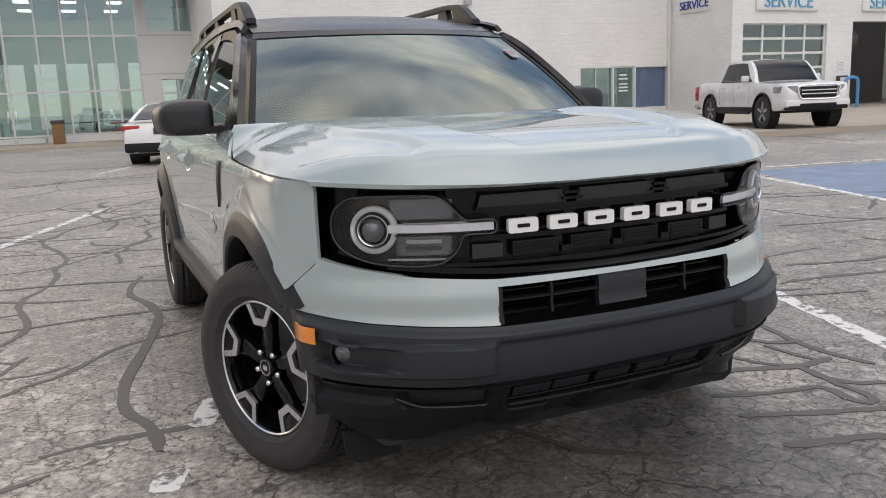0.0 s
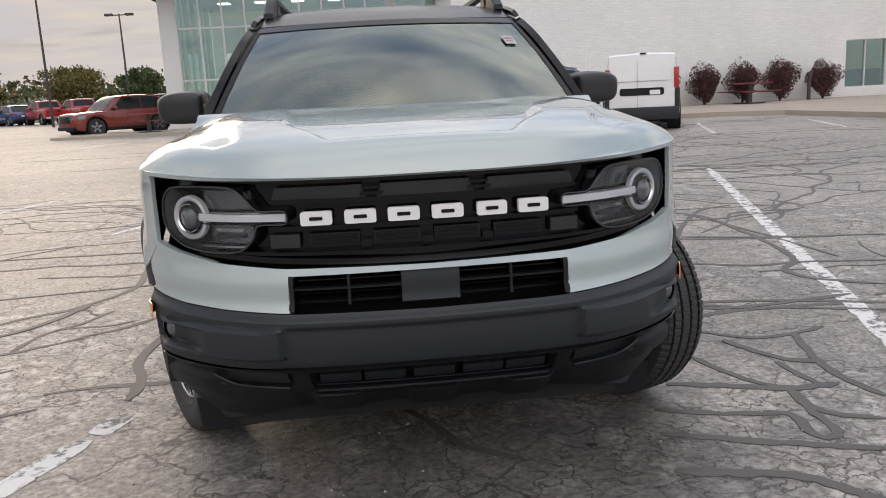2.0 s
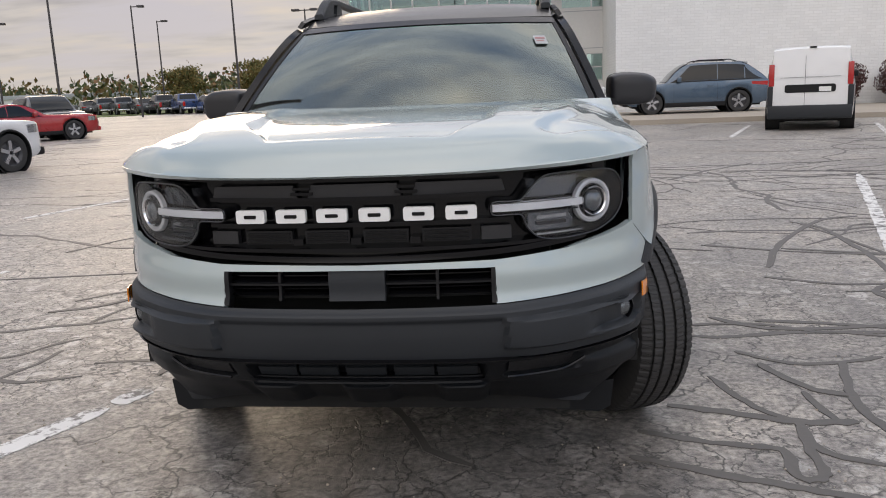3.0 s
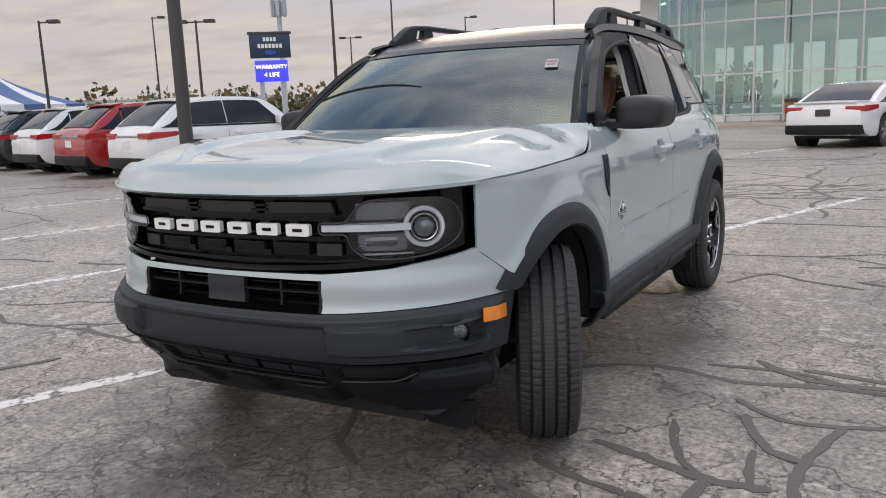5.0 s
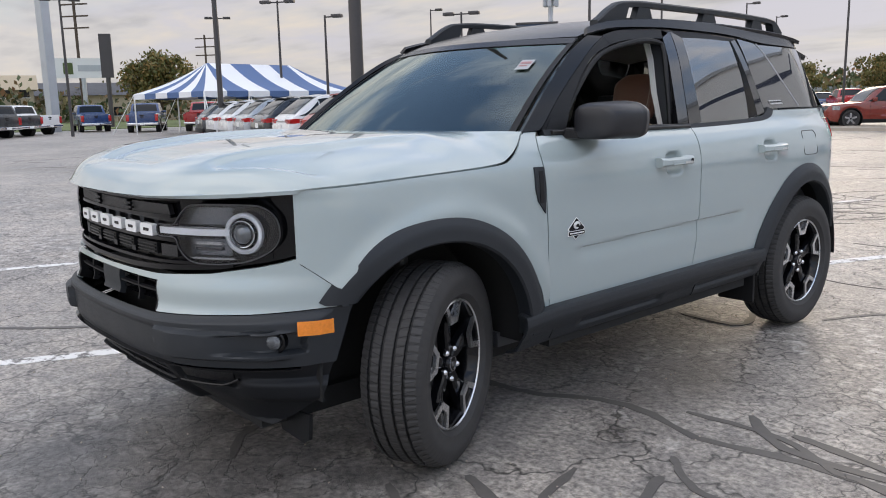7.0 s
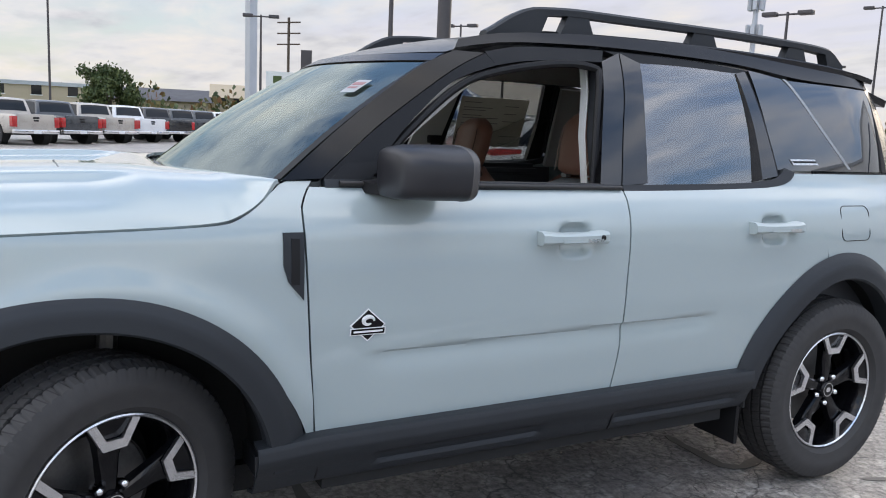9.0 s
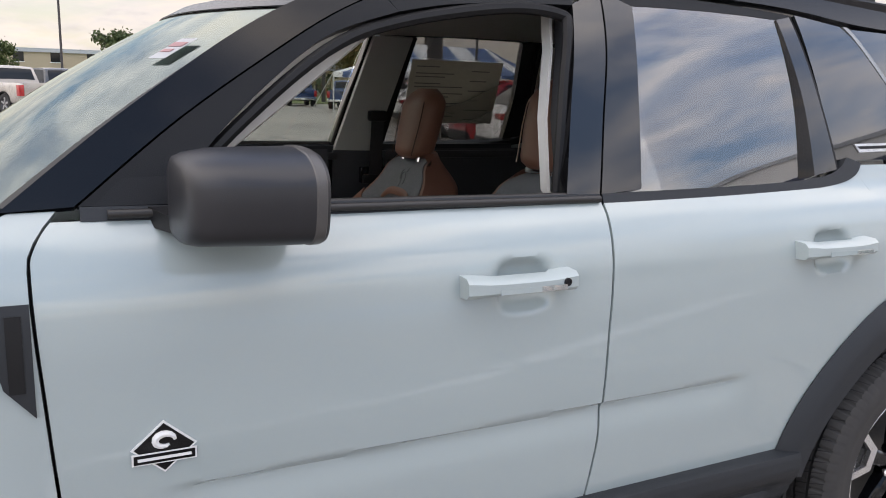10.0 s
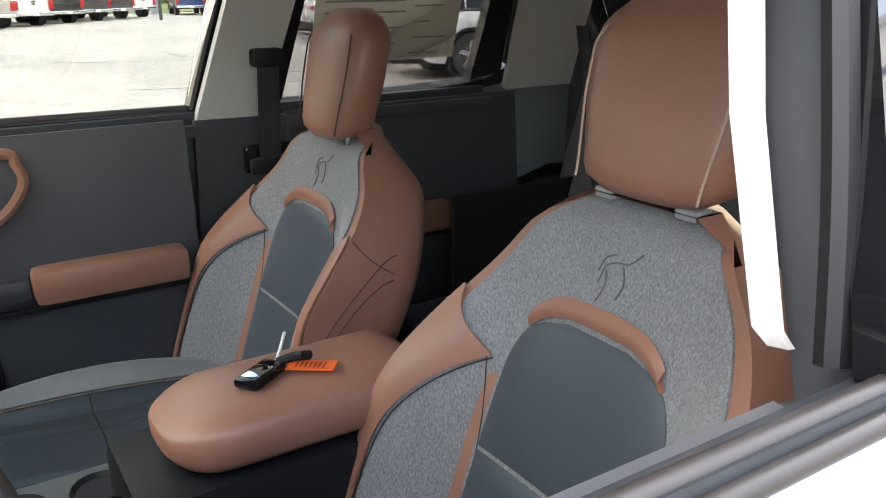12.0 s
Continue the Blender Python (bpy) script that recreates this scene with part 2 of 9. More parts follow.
    L(hg2.outputs[0], b.inputs["Height"]); L(b.outputs[0], p.inputs["Normal"])
    return m


M = {
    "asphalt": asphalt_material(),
    "paint": surf("grey_car_paint", (0.355, 0.415, 0.415), 0.24, 0.0, 0.015, 3, 500, coat=1.0, rvar=0.03, coat_ior=1.6),
    "roofblack": surf("gloss_black_paint", (0.014, 0.014, 0.016), 0.22, 0, 0.1, 3, 300, rvar=0.03, spec=0.32),
    "gloss": surf("gloss_black_plastic", (0.004, 0.004, 0.005), 0.10, 0, 0.2, 6, 200, rvar=0.04, spec=0.3),
    "clad": surf("textured_grey_black_plastic", (0.018, 0.021, 0.025), 0.50, 0, 0.12, 5, 700, bump=0.0006, rvar=0.06, spec=0.4),
    "dark": surf("black_plastic", (0.008, 0.008, 0.009), 0.50, 0, 0.2, 8, 300, spec=0.3),
    "rubber": surf("tyre_rubber", (0.028, 0.027, 0.027), 0.72, 0, 0.15, 14, 250, bump=0.0008),
    "machined": surf("machined_aluminium", (0.72, 0.72, 0.73), 0.28, 1.0, 0.06, 8, 500),
    "chrome": surf("chrome", (0.78, 0.78, 0.80), 0.08, 1.0, 0.03, 8, 200, rvar=0.03),
    "white": surf("white_plastic", (0.78, 0.78, 0.77), 0.35, 0, 0.04, 6, 200),
    "satin": surf("satin_paint", (0.38, 0.44, 0.44), 0.35, 0.0, 0.03, 6, 300, coat=0.6),
    "amber": surf("amber_lens", (0.85, 0.25, 0.02), 0.15, 0, 0.12, 30, 120, coat=0.8),
    "redlens": surf("red_lens", (0.42, 0.015, 0.015), 0.15, 0, 0.15, 30, 120, coat=0.8),
    "lampglass": glass("clear_lens", (0.92, 0.93, 0.94), 0.0),
    "wind": glass("windshield_glass", (0.86, 0.93, 0.91), 0.13, 0.0, (0.90, 1.0, 0.95)),
    "clearpane": glass("clear_side_glass", (0.66, 0.68, 0.64), 0.02),
    "tint": glass("privacy_glass", (0.52, 0.52, 0.50), 0.19),
    "shopglass": glass("showroom_glass", (0.70, 0.82, 0.80), 0.16, 0.0, (0.80, 1.0, 1.02)),
    "tar": surf("crack_sealant", (0.098, 0.090, 0.083), 0.55, 0, 0.25, 3, 40, bump=0.002),
    "concrete": surf("pale_concrete", (0.40, 0.35, 0.29), 0.85, 0, 0.14, 0.7, 30, bump=0.002),
    "panelw": surf("white_metal_panel", (0.70, 0.70, 0.69), 0.45, 0, 0.05, 0.5, 20),
    "alum": surf("aluminium_frame", (0.62, 0.63, 0.64), 0.4, 0.6, 0.06, 2, 60),
    "steel": surf("dark_pole_paint", (0.06, 0.055, 0.055), 0.5, 0.2, 0.12, 1, 30),
    "steelgrey": surf("grey_pole_paint", (0.42, 0.44, 0.46), 0.5, 0.2, 0.1, 1, 30),
    "tintgloss": surf("privacy_glass_panel", (0.008, 0.009, 0.010), 0.03, 0, 0.1, 3, 200, coat=1.0, rvar=0.02, coat_ior=1.7),
    "stripe": surf("glass_fold_glint", (0.30, 0.31, 0.31), 0.30, 0.4, 0.05, 5, 200),
    "stickerwhite": surf("paper_sticker", (0.38, 0.39, 0.40), 0.5, 0, 0.04, 10, 100),
    "stickerred": surf("sticker_red_print", (0.34, 0.17, 0.17), 0.5, 0, 0.2, 60, 200),
    "mirrorcap": surf("grained_black_plastic", (0.015, 0.015, 0.018), 0.40, 0, 0.08, 5, 600, bump=0.0003, rvar=0.04),
    "pillargloss": surf("gloss_black_door_pillar", (0.006, 0.006, 0.007), 0.05, 0, 0.1, 4, 300, rvar=0.02, coat=0.6),
    "pillarblack": surf("satin_black_pillar", (0.006, 0.006, 0.007), 0.08, 0, 0.1, 4, 300, spec=0.3),
    "wellblack": surf("underbody_black", (0.010, 0.010, 0.010), 0.85, 0, 0.3, 6, 80),
    "wornline": None,
    "bluepaint": surf("faded_blue_paint", (0.20, 0.26, 0.36), 0.75, 0, 0.35, 2.5, 40, bump=0.001),
    "bluestripe": surf("dark_blue_paint", (0.035, 0.045, 0.085), 0.5, 0, 0.1, 2, 30),
    "bluepane": surf("blue_panel", (0.10, 0.15, 0.25), 0.25, 0, 0.1, 1, 30, coat=0.5),
    # dimness of the unlit rooms is put into this colour
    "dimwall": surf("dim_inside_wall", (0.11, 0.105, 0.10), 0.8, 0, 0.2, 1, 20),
    "signblue": surf("sign_blue", (0.10, 0.36, 0.58), 0.4, 0, 0.05, 3, 50),
    "navy": surf("sign_navy", (0.03, 0.05, 0.30), 0.4, 0, 0.05, 3, 50),
    "bluepipe": surf("blue_steel_tube", (0.06, 0.28, 0.62), 0.4, 0, 0.1, 3, 50),
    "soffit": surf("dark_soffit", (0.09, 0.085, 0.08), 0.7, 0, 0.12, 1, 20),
    "lampglow": glow("ceiling_lamp_diffuser", (1.0, 0.95, 0.86), 6.0),
    "brownbin": surf("brown_pebble_panel", (0.22, 0.12, 0.06), 0.8, 0, 0.3, 20, 90),
    "tablered": surf("dark_red_coated_steel", (0.16, 0.022, 0.03), 0.5, 0, 0.12, 3, 60),
    "bark": surf("bark", (0.08, 0.06, 0.045), 0.9, 0, 0.3, 6, 60, bump=0.01),
    "redleaf": surf("dark_red_leaf", (0.085, 0.028, 0.026), 0.6, 0, 0.5, 2.5, 30),
    "rimgrey": surf("wheel_dark", (0.05, 0.05, 0.055), 0.4, 0.3, 0.1, 5, 100),
    "rimsilver": surf("wheel_silver", (0.50, 0.50, 0.52), 0.3, 0.9, 0.08, 5, 100),
    "carglass": surf("dark_car_glass", (0.012, 0.014, 0.016), 0.10, 0, 0.1, 2, 50, spec=0.35),
    "lampgrey": surf("lamp_reflector", (0.42, 0.43, 0.45), 0.18, 0.8, 0.2, 20, 200),
    "tentblue": surf("blue_tent_cloth", (0.07, 0.13, 0.28), 0.6, 0, 0.08, 1, 20),
    "tentwhite": surf("white_tent_cloth", (0.74, 0.75, 0.77), 0.6, 0, 0.05, 1, 20),
    "navyboard": surf("navy_sign_board", (0.012, 0.03, 0.07), 0.35, 0, 0.1, 1, 20),
    "oval": surf("sign_oval_blue", (0.02, 0.07, 0.30), 0.3, 0, 0.1, 3, 40),
    "ledblue": glow("lit_blue_message_panel", (0.03, 0.035, 0.80), 0.9),
    "ledwhite": glow("lit_white_message_letters", (0.9, 0.92, 1.0), 1.6),
    "tanwall": surf("tan_render_wall", (0.42, 0.35, 0.25), 0.8, 0, 0.1, .3, 10),
    "grass": surf("dull_grass", (0.11, 0.14, 0.045), 0.9, 0, 0.35, .6, 20, bump=.02),
    "redink": surf("dark_red_ink", (0.30, 0.03, 0.01), 0.6, 0, 0.1, 20, 100),
    "deckgrey": surf("grey_console_plastic", (0.10, 0.10, 0.10), 0.45, 0, 0.08, 6, 200),
}


def worn_line():
    """White line paint with the asphalt showing where it has flaked off."""
    m, nt, p, N, L = nodes_of("worn_line_paint")
    tc = N("ShaderNodeTexCoord")
    n = N("ShaderNodeTexNoise"); n.inputs["Scale"].default_value, n.inputs["Detail"].default_value, n.inputs["Roughness"].default_value = 11, 8, .7
    L(tc.outputs["Object"], n.inputs["Vector"])
    r = N("ShaderNodeValToRGB"); L(n.outputs["Fac"], r.inputs[0])
    r.color_ramp.elements[0].position, r.color_ramp.elements[0].color = .42, (.17, .16, .15, 1)
    r.color_ramp.elements[1].position, r.color_ramp.elements[1].color = .50, (.72, .71, .69, 1)
    L(r.outputs[0], p.inputs["Base Color"]); p.inputs["Roughness"].default_value = .7
    return m


M["wornline"] = worn_line()


def leaf(name, cols):
    """Leaves whose tint changes from leaf to leaf."""
    m, nt, p, N, L = nodes_of(name)
    ge = N("ShaderNodeNewGeometry")
    r = N("ShaderNodeValToRGB"); L(ge.outputs["Random Per Island"], r.inputs[0])
    e = r.color_ramp.elements
    e[0].color, e[1].color = (*cols[0], 1), (*cols[-1], 1)
    for i, c in enumerate(cols[1:-1]):
        e.new((i + 1) / (len(cols) - 1)).color = (*c, 1)
    tc, n = N("ShaderNodeTexCoord"), N("ShaderNodeTexNoise")
    L(tc.outputs["Object"], n.inputs["Vector"]); n.inputs["Scale"].default_value = .12
    h = N("ShaderNodeHueSaturation"); L(r.outputs[0], h.inputs["Color"])
    mr = N("ShaderNodeMapRange"); L(n.outputs["Fac"], mr.inputs[0]); mr.inputs[3].default_value, mr.inputs[4].default_value = .5, 1.5
    L(mr.outputs[0], h.inputs["Value"]); L(h.outputs[0], p.inputs["Base Color"])
    p.inputs["Roughness"].default_value = .7
    return m


M["leafgreen"] = leaf("green_leaves", ((.035, .06, .018), (.06, .09, .025), (.09, .11, .03)))
M["leafautumn"] = leaf("autumn_leaves", ((.07, .09, .025), (.15, .13, .035), (.20, .12, .03)))
M["leafmix"] = leaf("mixed_leaves", ((.03, .05, .02), (.07, .09, .03), (.12, .10, .03), (.17, .08, .03)))
M["redleaf"] = leaf("dark_red_leaves", ((.05, .018, .02), (.10, .03, .03), (.06, .04, .025)))


def thin_paper():
    """Printed sheet on glass, with daylight from behind."""
    m, nt, p, N, L = nodes_of("backlit_paper")
    out = nt.nodes["Material Output"]
    t, d, mx = N("ShaderNodeBsdfTranslucent"), N("ShaderNodeBsdfDiffuse"), N("ShaderNodeMixShader")
    n = N("ShaderNodeTexNoise"); n.inputs["Scale"].default_value = 12
    r = N("ShaderNodeValToRGB"); L(n.outputs["Fac"], r.inputs[0])
    r.color_ramp.elements[0].color, r.color_ramp.elements[1].color = (.50, .495, .45, 1), (.60, .59, .54, 1)
    L(r.outputs[0], t.inputs[0]); L(r.outputs[0], d.inputs[0])
    mx.inputs[0].default_value = .5
    L(t.outputs[0], mx.inputs[1]); L(d.outputs[0], mx.inputs[2]); L(mx.outputs[0], out.inputs[0])
    return m


M["papertrans"] = thin_paper()
M["rimtrim"] = surf("grey_satin_plastic", (.075, .07, .068), .42, 0, .1, 8, 300)
M["beltrubber"] = surf("window_strip_rubber", (.020, .018, .017), .42, 0, .1, 8, 300)

# ---- building blocks ----
def spl(pts):
    """Monotone cubic through (a, b) pairs."""
    xs, ys = np.array([p[0] for p in pts], float), np.array([p[1] for p in pts], float)
    h, d = np.diff(xs), np.diff(ys) / np.diff(xs)
    s = np.zeros(len(xs))
    for i in range(1, len(xs) - 1):
        if d[i - 1] * d[i] > 0:
            w1, w2 = 2 * h[i] + h[i - 1], h[i] + 2 * h[i - 1]
            s[i] = (w1 + w2) / (w1 / d[i - 1] + w2 / d[i])
    s[0], s[-1] = d[0], d[-1]
    def f(x):
        x = min(max(x, xs[0]), xs[-1])
        i = min(int(np.searchsorted(xs, x, side="right")) - 1, len(xs) - 2)
        t = (x - xs[i]) / h[i]
        return float((1 + 2 * t) * (1 - t) ** 2 * ys[i] + t * (1 - t) ** 2 * h[i] * s[i] + t * t * (3 - 2 * t) * ys[i + 1] + t * t * (t - 1) * h[i] * s[i + 1])
    return f


def crom(pts, per=10, closed=False):
    """Dense Catmull-Rom points through pts."""
    P = [Vector(p) for p in pts]
    n, out = len(P), []
    for i in range(n if closed else n - 1):
        a, b, c, d = (P[(i - 1) % n], P[i], P[(i + 1) % n], P[(i + 2) % n]) if closed else (P[max(i - 1, 0)], P[i], P[i + 1], P[min(i + 2, n - 1)])
        for k in range(per):
            t = k / per
            out.append(0.5 * (2 * b + (c - a) * t + (2 * a - 5 * b + 4 * c - d) * t * t + (3 * b - a - 3 * c + d) * t ** 3))
    if not closed:
        out.append(P[-1])
    return out


class Geo:
    """Collects vertices and faces for one mesh."""
    def __init__(self):
        self.v, self.f = [], []

    def add(self, verts, faces, m=None):
        o = len(self.v)
        self.v += [tuple(m @ Vector(p)) if m else tuple(p) for p in verts]
        self.f += [tuple(i + o for i in f) for f in faces]
        return self

    def grid(self, fn, nu, nv, thick=0.0, m=None, closed=False):
        """Patch fn(u, v), u and v from 0 to 1; with thick, a closed shell that goes inwards along the normal."""
        P = [[Vector(fn(i / nu, j / nv)) for j in range(nv + 1)] for i in range(nu + 1)]
        vs = [p for r in P for p in r]
        idx = lambda i, j: i * (nv + 1) + j
        fs = [(idx(i, j), idx(i + 1, j), idx(i + 1, j + 1), idx(i, j + 1)) for i in range(nu) for j in range(nv)]
        if thick:
            n = len(vs)
            for i in range(nu + 1):
                for j in range(nv + 1):
                    du = P[min(i + 1, nu)][j] - P[max(i - 1, 0)][j]
                    dv = P[i][min(j + 1, nv)] - P[i][max(j - 1, 0)]
                    nn = du.cross(dv)
                    nn = nn.normalized() if nn.length > 1e-12 else Vector((0, 0, 0))
                    vs.append(P[i][j] - nn * thick)
            fs += [tuple(k + n for k in reversed(f)) for f in list(fs)]
            rim = [idx(i, 0) for i in range(nu)] + [idx(nu, j) for j in range(nv)] + [idx(i, nv) for i in range(nu, 0, -1)] + [idx(0, j) for j in range(nv, 0, -1)]
            for k in range(len(rim)):
                a, b = rim[k], rim[(k + 1) % len(rim)]
                fs.append((b, a, a + n, b + n))
        return self.add(vs, fs, m)

    def box(self, x0, x1, y0, y1, z0, z1, m=None, bev=0.0):
        if not bev:
            vs = [(x, y, z) for x in (x0, x1) for y in (y0, y1) for z in (z0, z1)]
            fs = [(0, 1, 3, 2), (4, 6, 7, 5), (0, 4, 5, 1), (2, 3, 7, 6), (0, 2, 6, 4), (1, 5, 7, 3)]
            return self.add(vs, fs, m)
        b = bmesh.new()
        bmesh.ops.create_cube(b, size=1)
        bmesh.ops.scale(b, vec=(x1 - x0, y1 - y0, z1 - z0), verts=b.verts)
        bmesh.ops.translate(b, vec=((x0 + x1) / 2, (y0 + y1) / 2, (z0 + z1) / 2), verts=b.verts)
        bmesh.ops.bevel(b, geom=list(b.edges), offset=bev, segments=2, profile=0.6, affect="EDGES")
        return self.bm(b, m)

    def bm(self, b, m=None):
        b.verts.index_update()
        self.add([v.co.copy() for v in b.verts], [[v.index for v in f.verts] for f in b.faces], m)
        b.free()
        return self

    def prism(self, poly, axis, a0, a1, m=None, chamfer=0.0):
        """2D outline pushed from a0 to a1 along axis 'x' (outline y, z), 'y' (x, z) or 'z' (x, y); chamfer narrows the a1 face."""
        put = {"x": lambda p, a: (a, p[0], p[1]), "y": lambda p, a: (p[0], a, p[1]), "z": lambda p, a: (p[0], p[1], a)}[axis]
        n = len(poly)
        rows = [(poly, a0)]
        if chamfer:
            cx, cy = sum(p[0] for p in poly) / n, sum(p[1] for p in poly) / n
            s = 1 if a1 > a0 else -1
            inner = []
            for i in range(n):
                p, q, r = Vector(poly[i - 1]), Vector(poly[i]), Vector(poly[(i + 1) % n])
                d = ((q - p).normalized().orthogonal() + (r - q).normalized().orthogonal())
                d = d.normalized() * chamfer if d.length > 1e-9 else Vector((0, 0))
                if d.dot(Vector((cx, cy)) - q) < 0:
                    d = -d
                inner.append(tuple(q + d))
            rows += [(poly, a1 - s * chamfer), (inner, a1)]
        else:
            rows += [(poly, a1)]
        vs = [put(p, a) for row, a in rows for p in row]
        fs = [tuple(range(n))[::-1], tuple(range((len(rows) - 1) * n, len(rows) * n))]
        for k in range(len(rows) - 1):
            for i in range(n):
                j = (i + 1) % n
                fs.append((k * n + i, k * n + j, k * n + n + j, k * n + n + i))
        return self.add(vs, fs, m)

    def lathe(self, prof, segs=48, axis="x", m=None, closed=False, caps=False):
        """Turn (along, radius) pairs about an axis."""
        vs, n = [], len(prof)
        for k in range(segs):
            a = 2 * math.pi * k / segs
            for l, r in prof:
                c, s = r * math.cos(a), r * math.sin(a)
                vs.append({"x": (l, c, s), "y": (c, l, s), "z": (c, s, l)}[axis])
        fs = []
        for k in range(segs):
            k2 = (k + 1) % segs
            for i in range(n if closed else n - 1):
                j = (i + 1) % n
                fs.append((k * n + i, k * n + j, k2 * n + j, k2 * n + i))
        if caps:
            for end in (0, n - 1):
                if prof[end][1] > 1e-6:
                    fs.append(tuple(k * n + end for k in range(segs)))
        return self.add(vs, fs, m)

    def tube(self, pts, r, segs=8, m=None, flat=1.0, closed=False):
        """Round bar along pts; r a number or one per point."""
        P = [Vector(p) for p in pts]
        n, vs, fs = len(P), [], []
        side = None
        for i, p in enumerate(P):
            t = (P[(i + 1) % n] - P[i - 1]) if closed else (P[min(i + 1, n - 1)] - P[max(i - 1, 0)])
            t.normalize()
            if side is None:
                side = t.cross(Vector((0, 0, 1)))
                if side.length < 0.05:
                    side = t.cross(Vector((0, 1, 0)))
            side = (side - t * side.dot(t)).normalized()
            up = side.cross(t)
            rr = r[i] if isinstance(r, (list, tuple)) else r
            for k in range(segs):
                a = 2 * math.pi * k / segs
                vs.append(p + side * math.cos(a) * rr + up * math.sin(a) * rr * flat)
        for i in range(n if closed else n - 1):
            j = (i + 1) % n
            for k in range(segs):
                l = (k + 1) % segs
                fs.append((i * segs + k, i * segs + l, j * segs + l, j * segs + k))
        if not closed:
            fs += [tuple(range(segs))[::-1], tuple(range((n - 1) * segs, n * segs))]
        return self.add(vs, fs, m)

    def loft(self, rings, cap=True, m=None):
        """Skin over closed rings of equal length."""
        n, vs, fs = len(rings[0]), [p for r in rings for p in r], []
        for k in range(len(rings) - 1):
            for i in range(n):
                j = (i + 1) % n
                fs.append((k * n + i, k * n + j, k * n + n + j, k * n + n + i))
        if cap:
            fs += [tuple(range(n))[::-1], tuple(range((len(rings) - 1) * n, len(rings) * n))]
        return self.add(vs, fs, m)

    def mirrored(self):
        """The same geometry on the other side of x = 0."""
        g = Geo()
        g.v = [(-x, y, z) for x, y, z in self.v]
        g.f = [tuple(reversed(f)) for f in self.f]
        return g

    def mesh(self, name, material, angle=35):
        me = bpy.data.meshes.new(name)
        me.from_pydata(self.v, [], self.f)
        b = bmesh.new(); b.from_mesh(me)
        bmesh.ops.recalc_face_normals(b, faces=b.faces)
        b.to_mesh(me); b.free()
        me.shade_smooth()
        me.set_sharp_from_angle(angle=radians(angle))
        me.materials.append(M[material] if isinstance(material, str) else material)
        return me


def part(name, geo, material, parent, label="", angle=35, m=None):
    """One mesh object under a thing or a part."""
    ob = new(name, geo.mesh(name, material, angle) if isinstance(geo, Geo) else geo)
    if parent is not None:
        ob.parent = parent
    if m is not None:
        ob.matrix_local = m
    if label:
        ob["label"] = label
    return ob


def thing(name, label, category, m=None, group="", kind="", geo=None, material=None, angle=35):
    ob = new(name, geo.mesh(name, material, angle) if geo else None)
    if m is not None:
        ob.matrix_world = m
    return tagged(ob, label, category, group, kind)


def rrect(cx, cy, w, h, r, n=4):
    """Rounded rectangle outline."""
    out = []
    for k, (sx, sy) in enumerate(((1, 1), (-1, 1), (-1, -1), (1, -1))):
        for i in range(n + 1):
            a = math.pi / 2 * (k + i / n)
            out.append((cx + sx * (w / 2 - r) + r * math.cos(a), cy + sy * (h / 2 - r) + r * math.sin(a)))
    return out

# ---- the grey compact SUV: outer body ----
CAR = thing("compact_suv", "light grey SUV, black roof, open driver's window, on cracked asphalt", "car", pose(-0.02, 0, 0))

PLAN = crom([(0, -.80, 0), (.2, -.797, 0), (.4, -.778, 0), (.55, -.725, 0), (.67, -.645, 0), (.76, -.56, 0), (.82, -.475, 0), (.86, -.385, 0), (.88, -.28, 0),
             (.887, -.15, 0), (.889, 0, 0), (.889, .5, 0), (.889, 1, 0), (.889, 1.6, 0), (.889, 2.3, 0), (.886, 2.7, 0), (.868, 2.95, 0), (.83, 3.10, 0), (.74, 3.24, 0), (.5, 3.36, 0), (0, 3.42, 0)], 8)
ARC = [0.0]
for _i in range(1, len(PLAN)):
    ARC.append(ARC[-1] + (PLAN[_i] - PLAN[_i - 1]).length)
PX, PY = np.array([p.x for p in PLAN]), np.array([p.y for p in PLAN])
_half = int(np.argmax(PX > 0.86))


def s_of_y(y):
    return float(np.interp(y, PY, ARC))


def s_of_x(x):
    return float(np.interp(x, PX[:_half + 1], ARC[:_half + 1]))


SEC = spl([(.28, .80), (.40, .862), (.46, .869), (.60, .879), (.69, .884), (.80, .889), (.92, .889), (1.0, .883), (1.05, .870), (1.10, .845), (1.15, .802), (1.21, .775), (1.3, .74)])
NOSE = spl([(.26, -.165), (.31, -.115), (.36, -.060), (.42, -.014), (.47, .010), (.55, .022), (.61, .02), (.64, .006), (.66, 0), (.70, .002), (.74, -.008), (.76, -.014), (.98, -.012), (1.02, 0), (1.2, -.05)])


def skin(s, z, off=0.0):
    """Point of the lower body on the +x side: s metres round the plan from the nose's middle, at height z."""
    i = np.interp
    x, y = float(i(s, ARC, PX)), float(i(s, ARC, PY))
    a, b = s - 0.012, s + 0.012
    tx, ty = float(i(b, ARC, PX) - i(max(a, 0), ARC, PX)), float(i(b, ARC, PY) - i(max(a, 0), ARC, PY))
    if a < 0:
        tx, ty = 1, 0
    n = math.hypot(tx, ty)
    nx, ny = ty / n, -tx / n
    w = min(1, max(0, abs(ny) * 1.15 - 0.1))
    w = w * w * (3 - 2 * w)
    d = (1 - w) * (SEC(z) - .889) + w * NOSE(z) + off
    return Vector((x + nx * d, y + ny * d, z))


def side(y, z, off=0.0):
    return skin(s_of_y(y), z, off)


def nose(x, z, off=0.0):
    """Point of the front at lateral place x."""
    p = skin(s_of_x(abs(x)), z, off)
    return Vector((math.copysign(p.x, x) if x else 0.0, p.y, p.z))


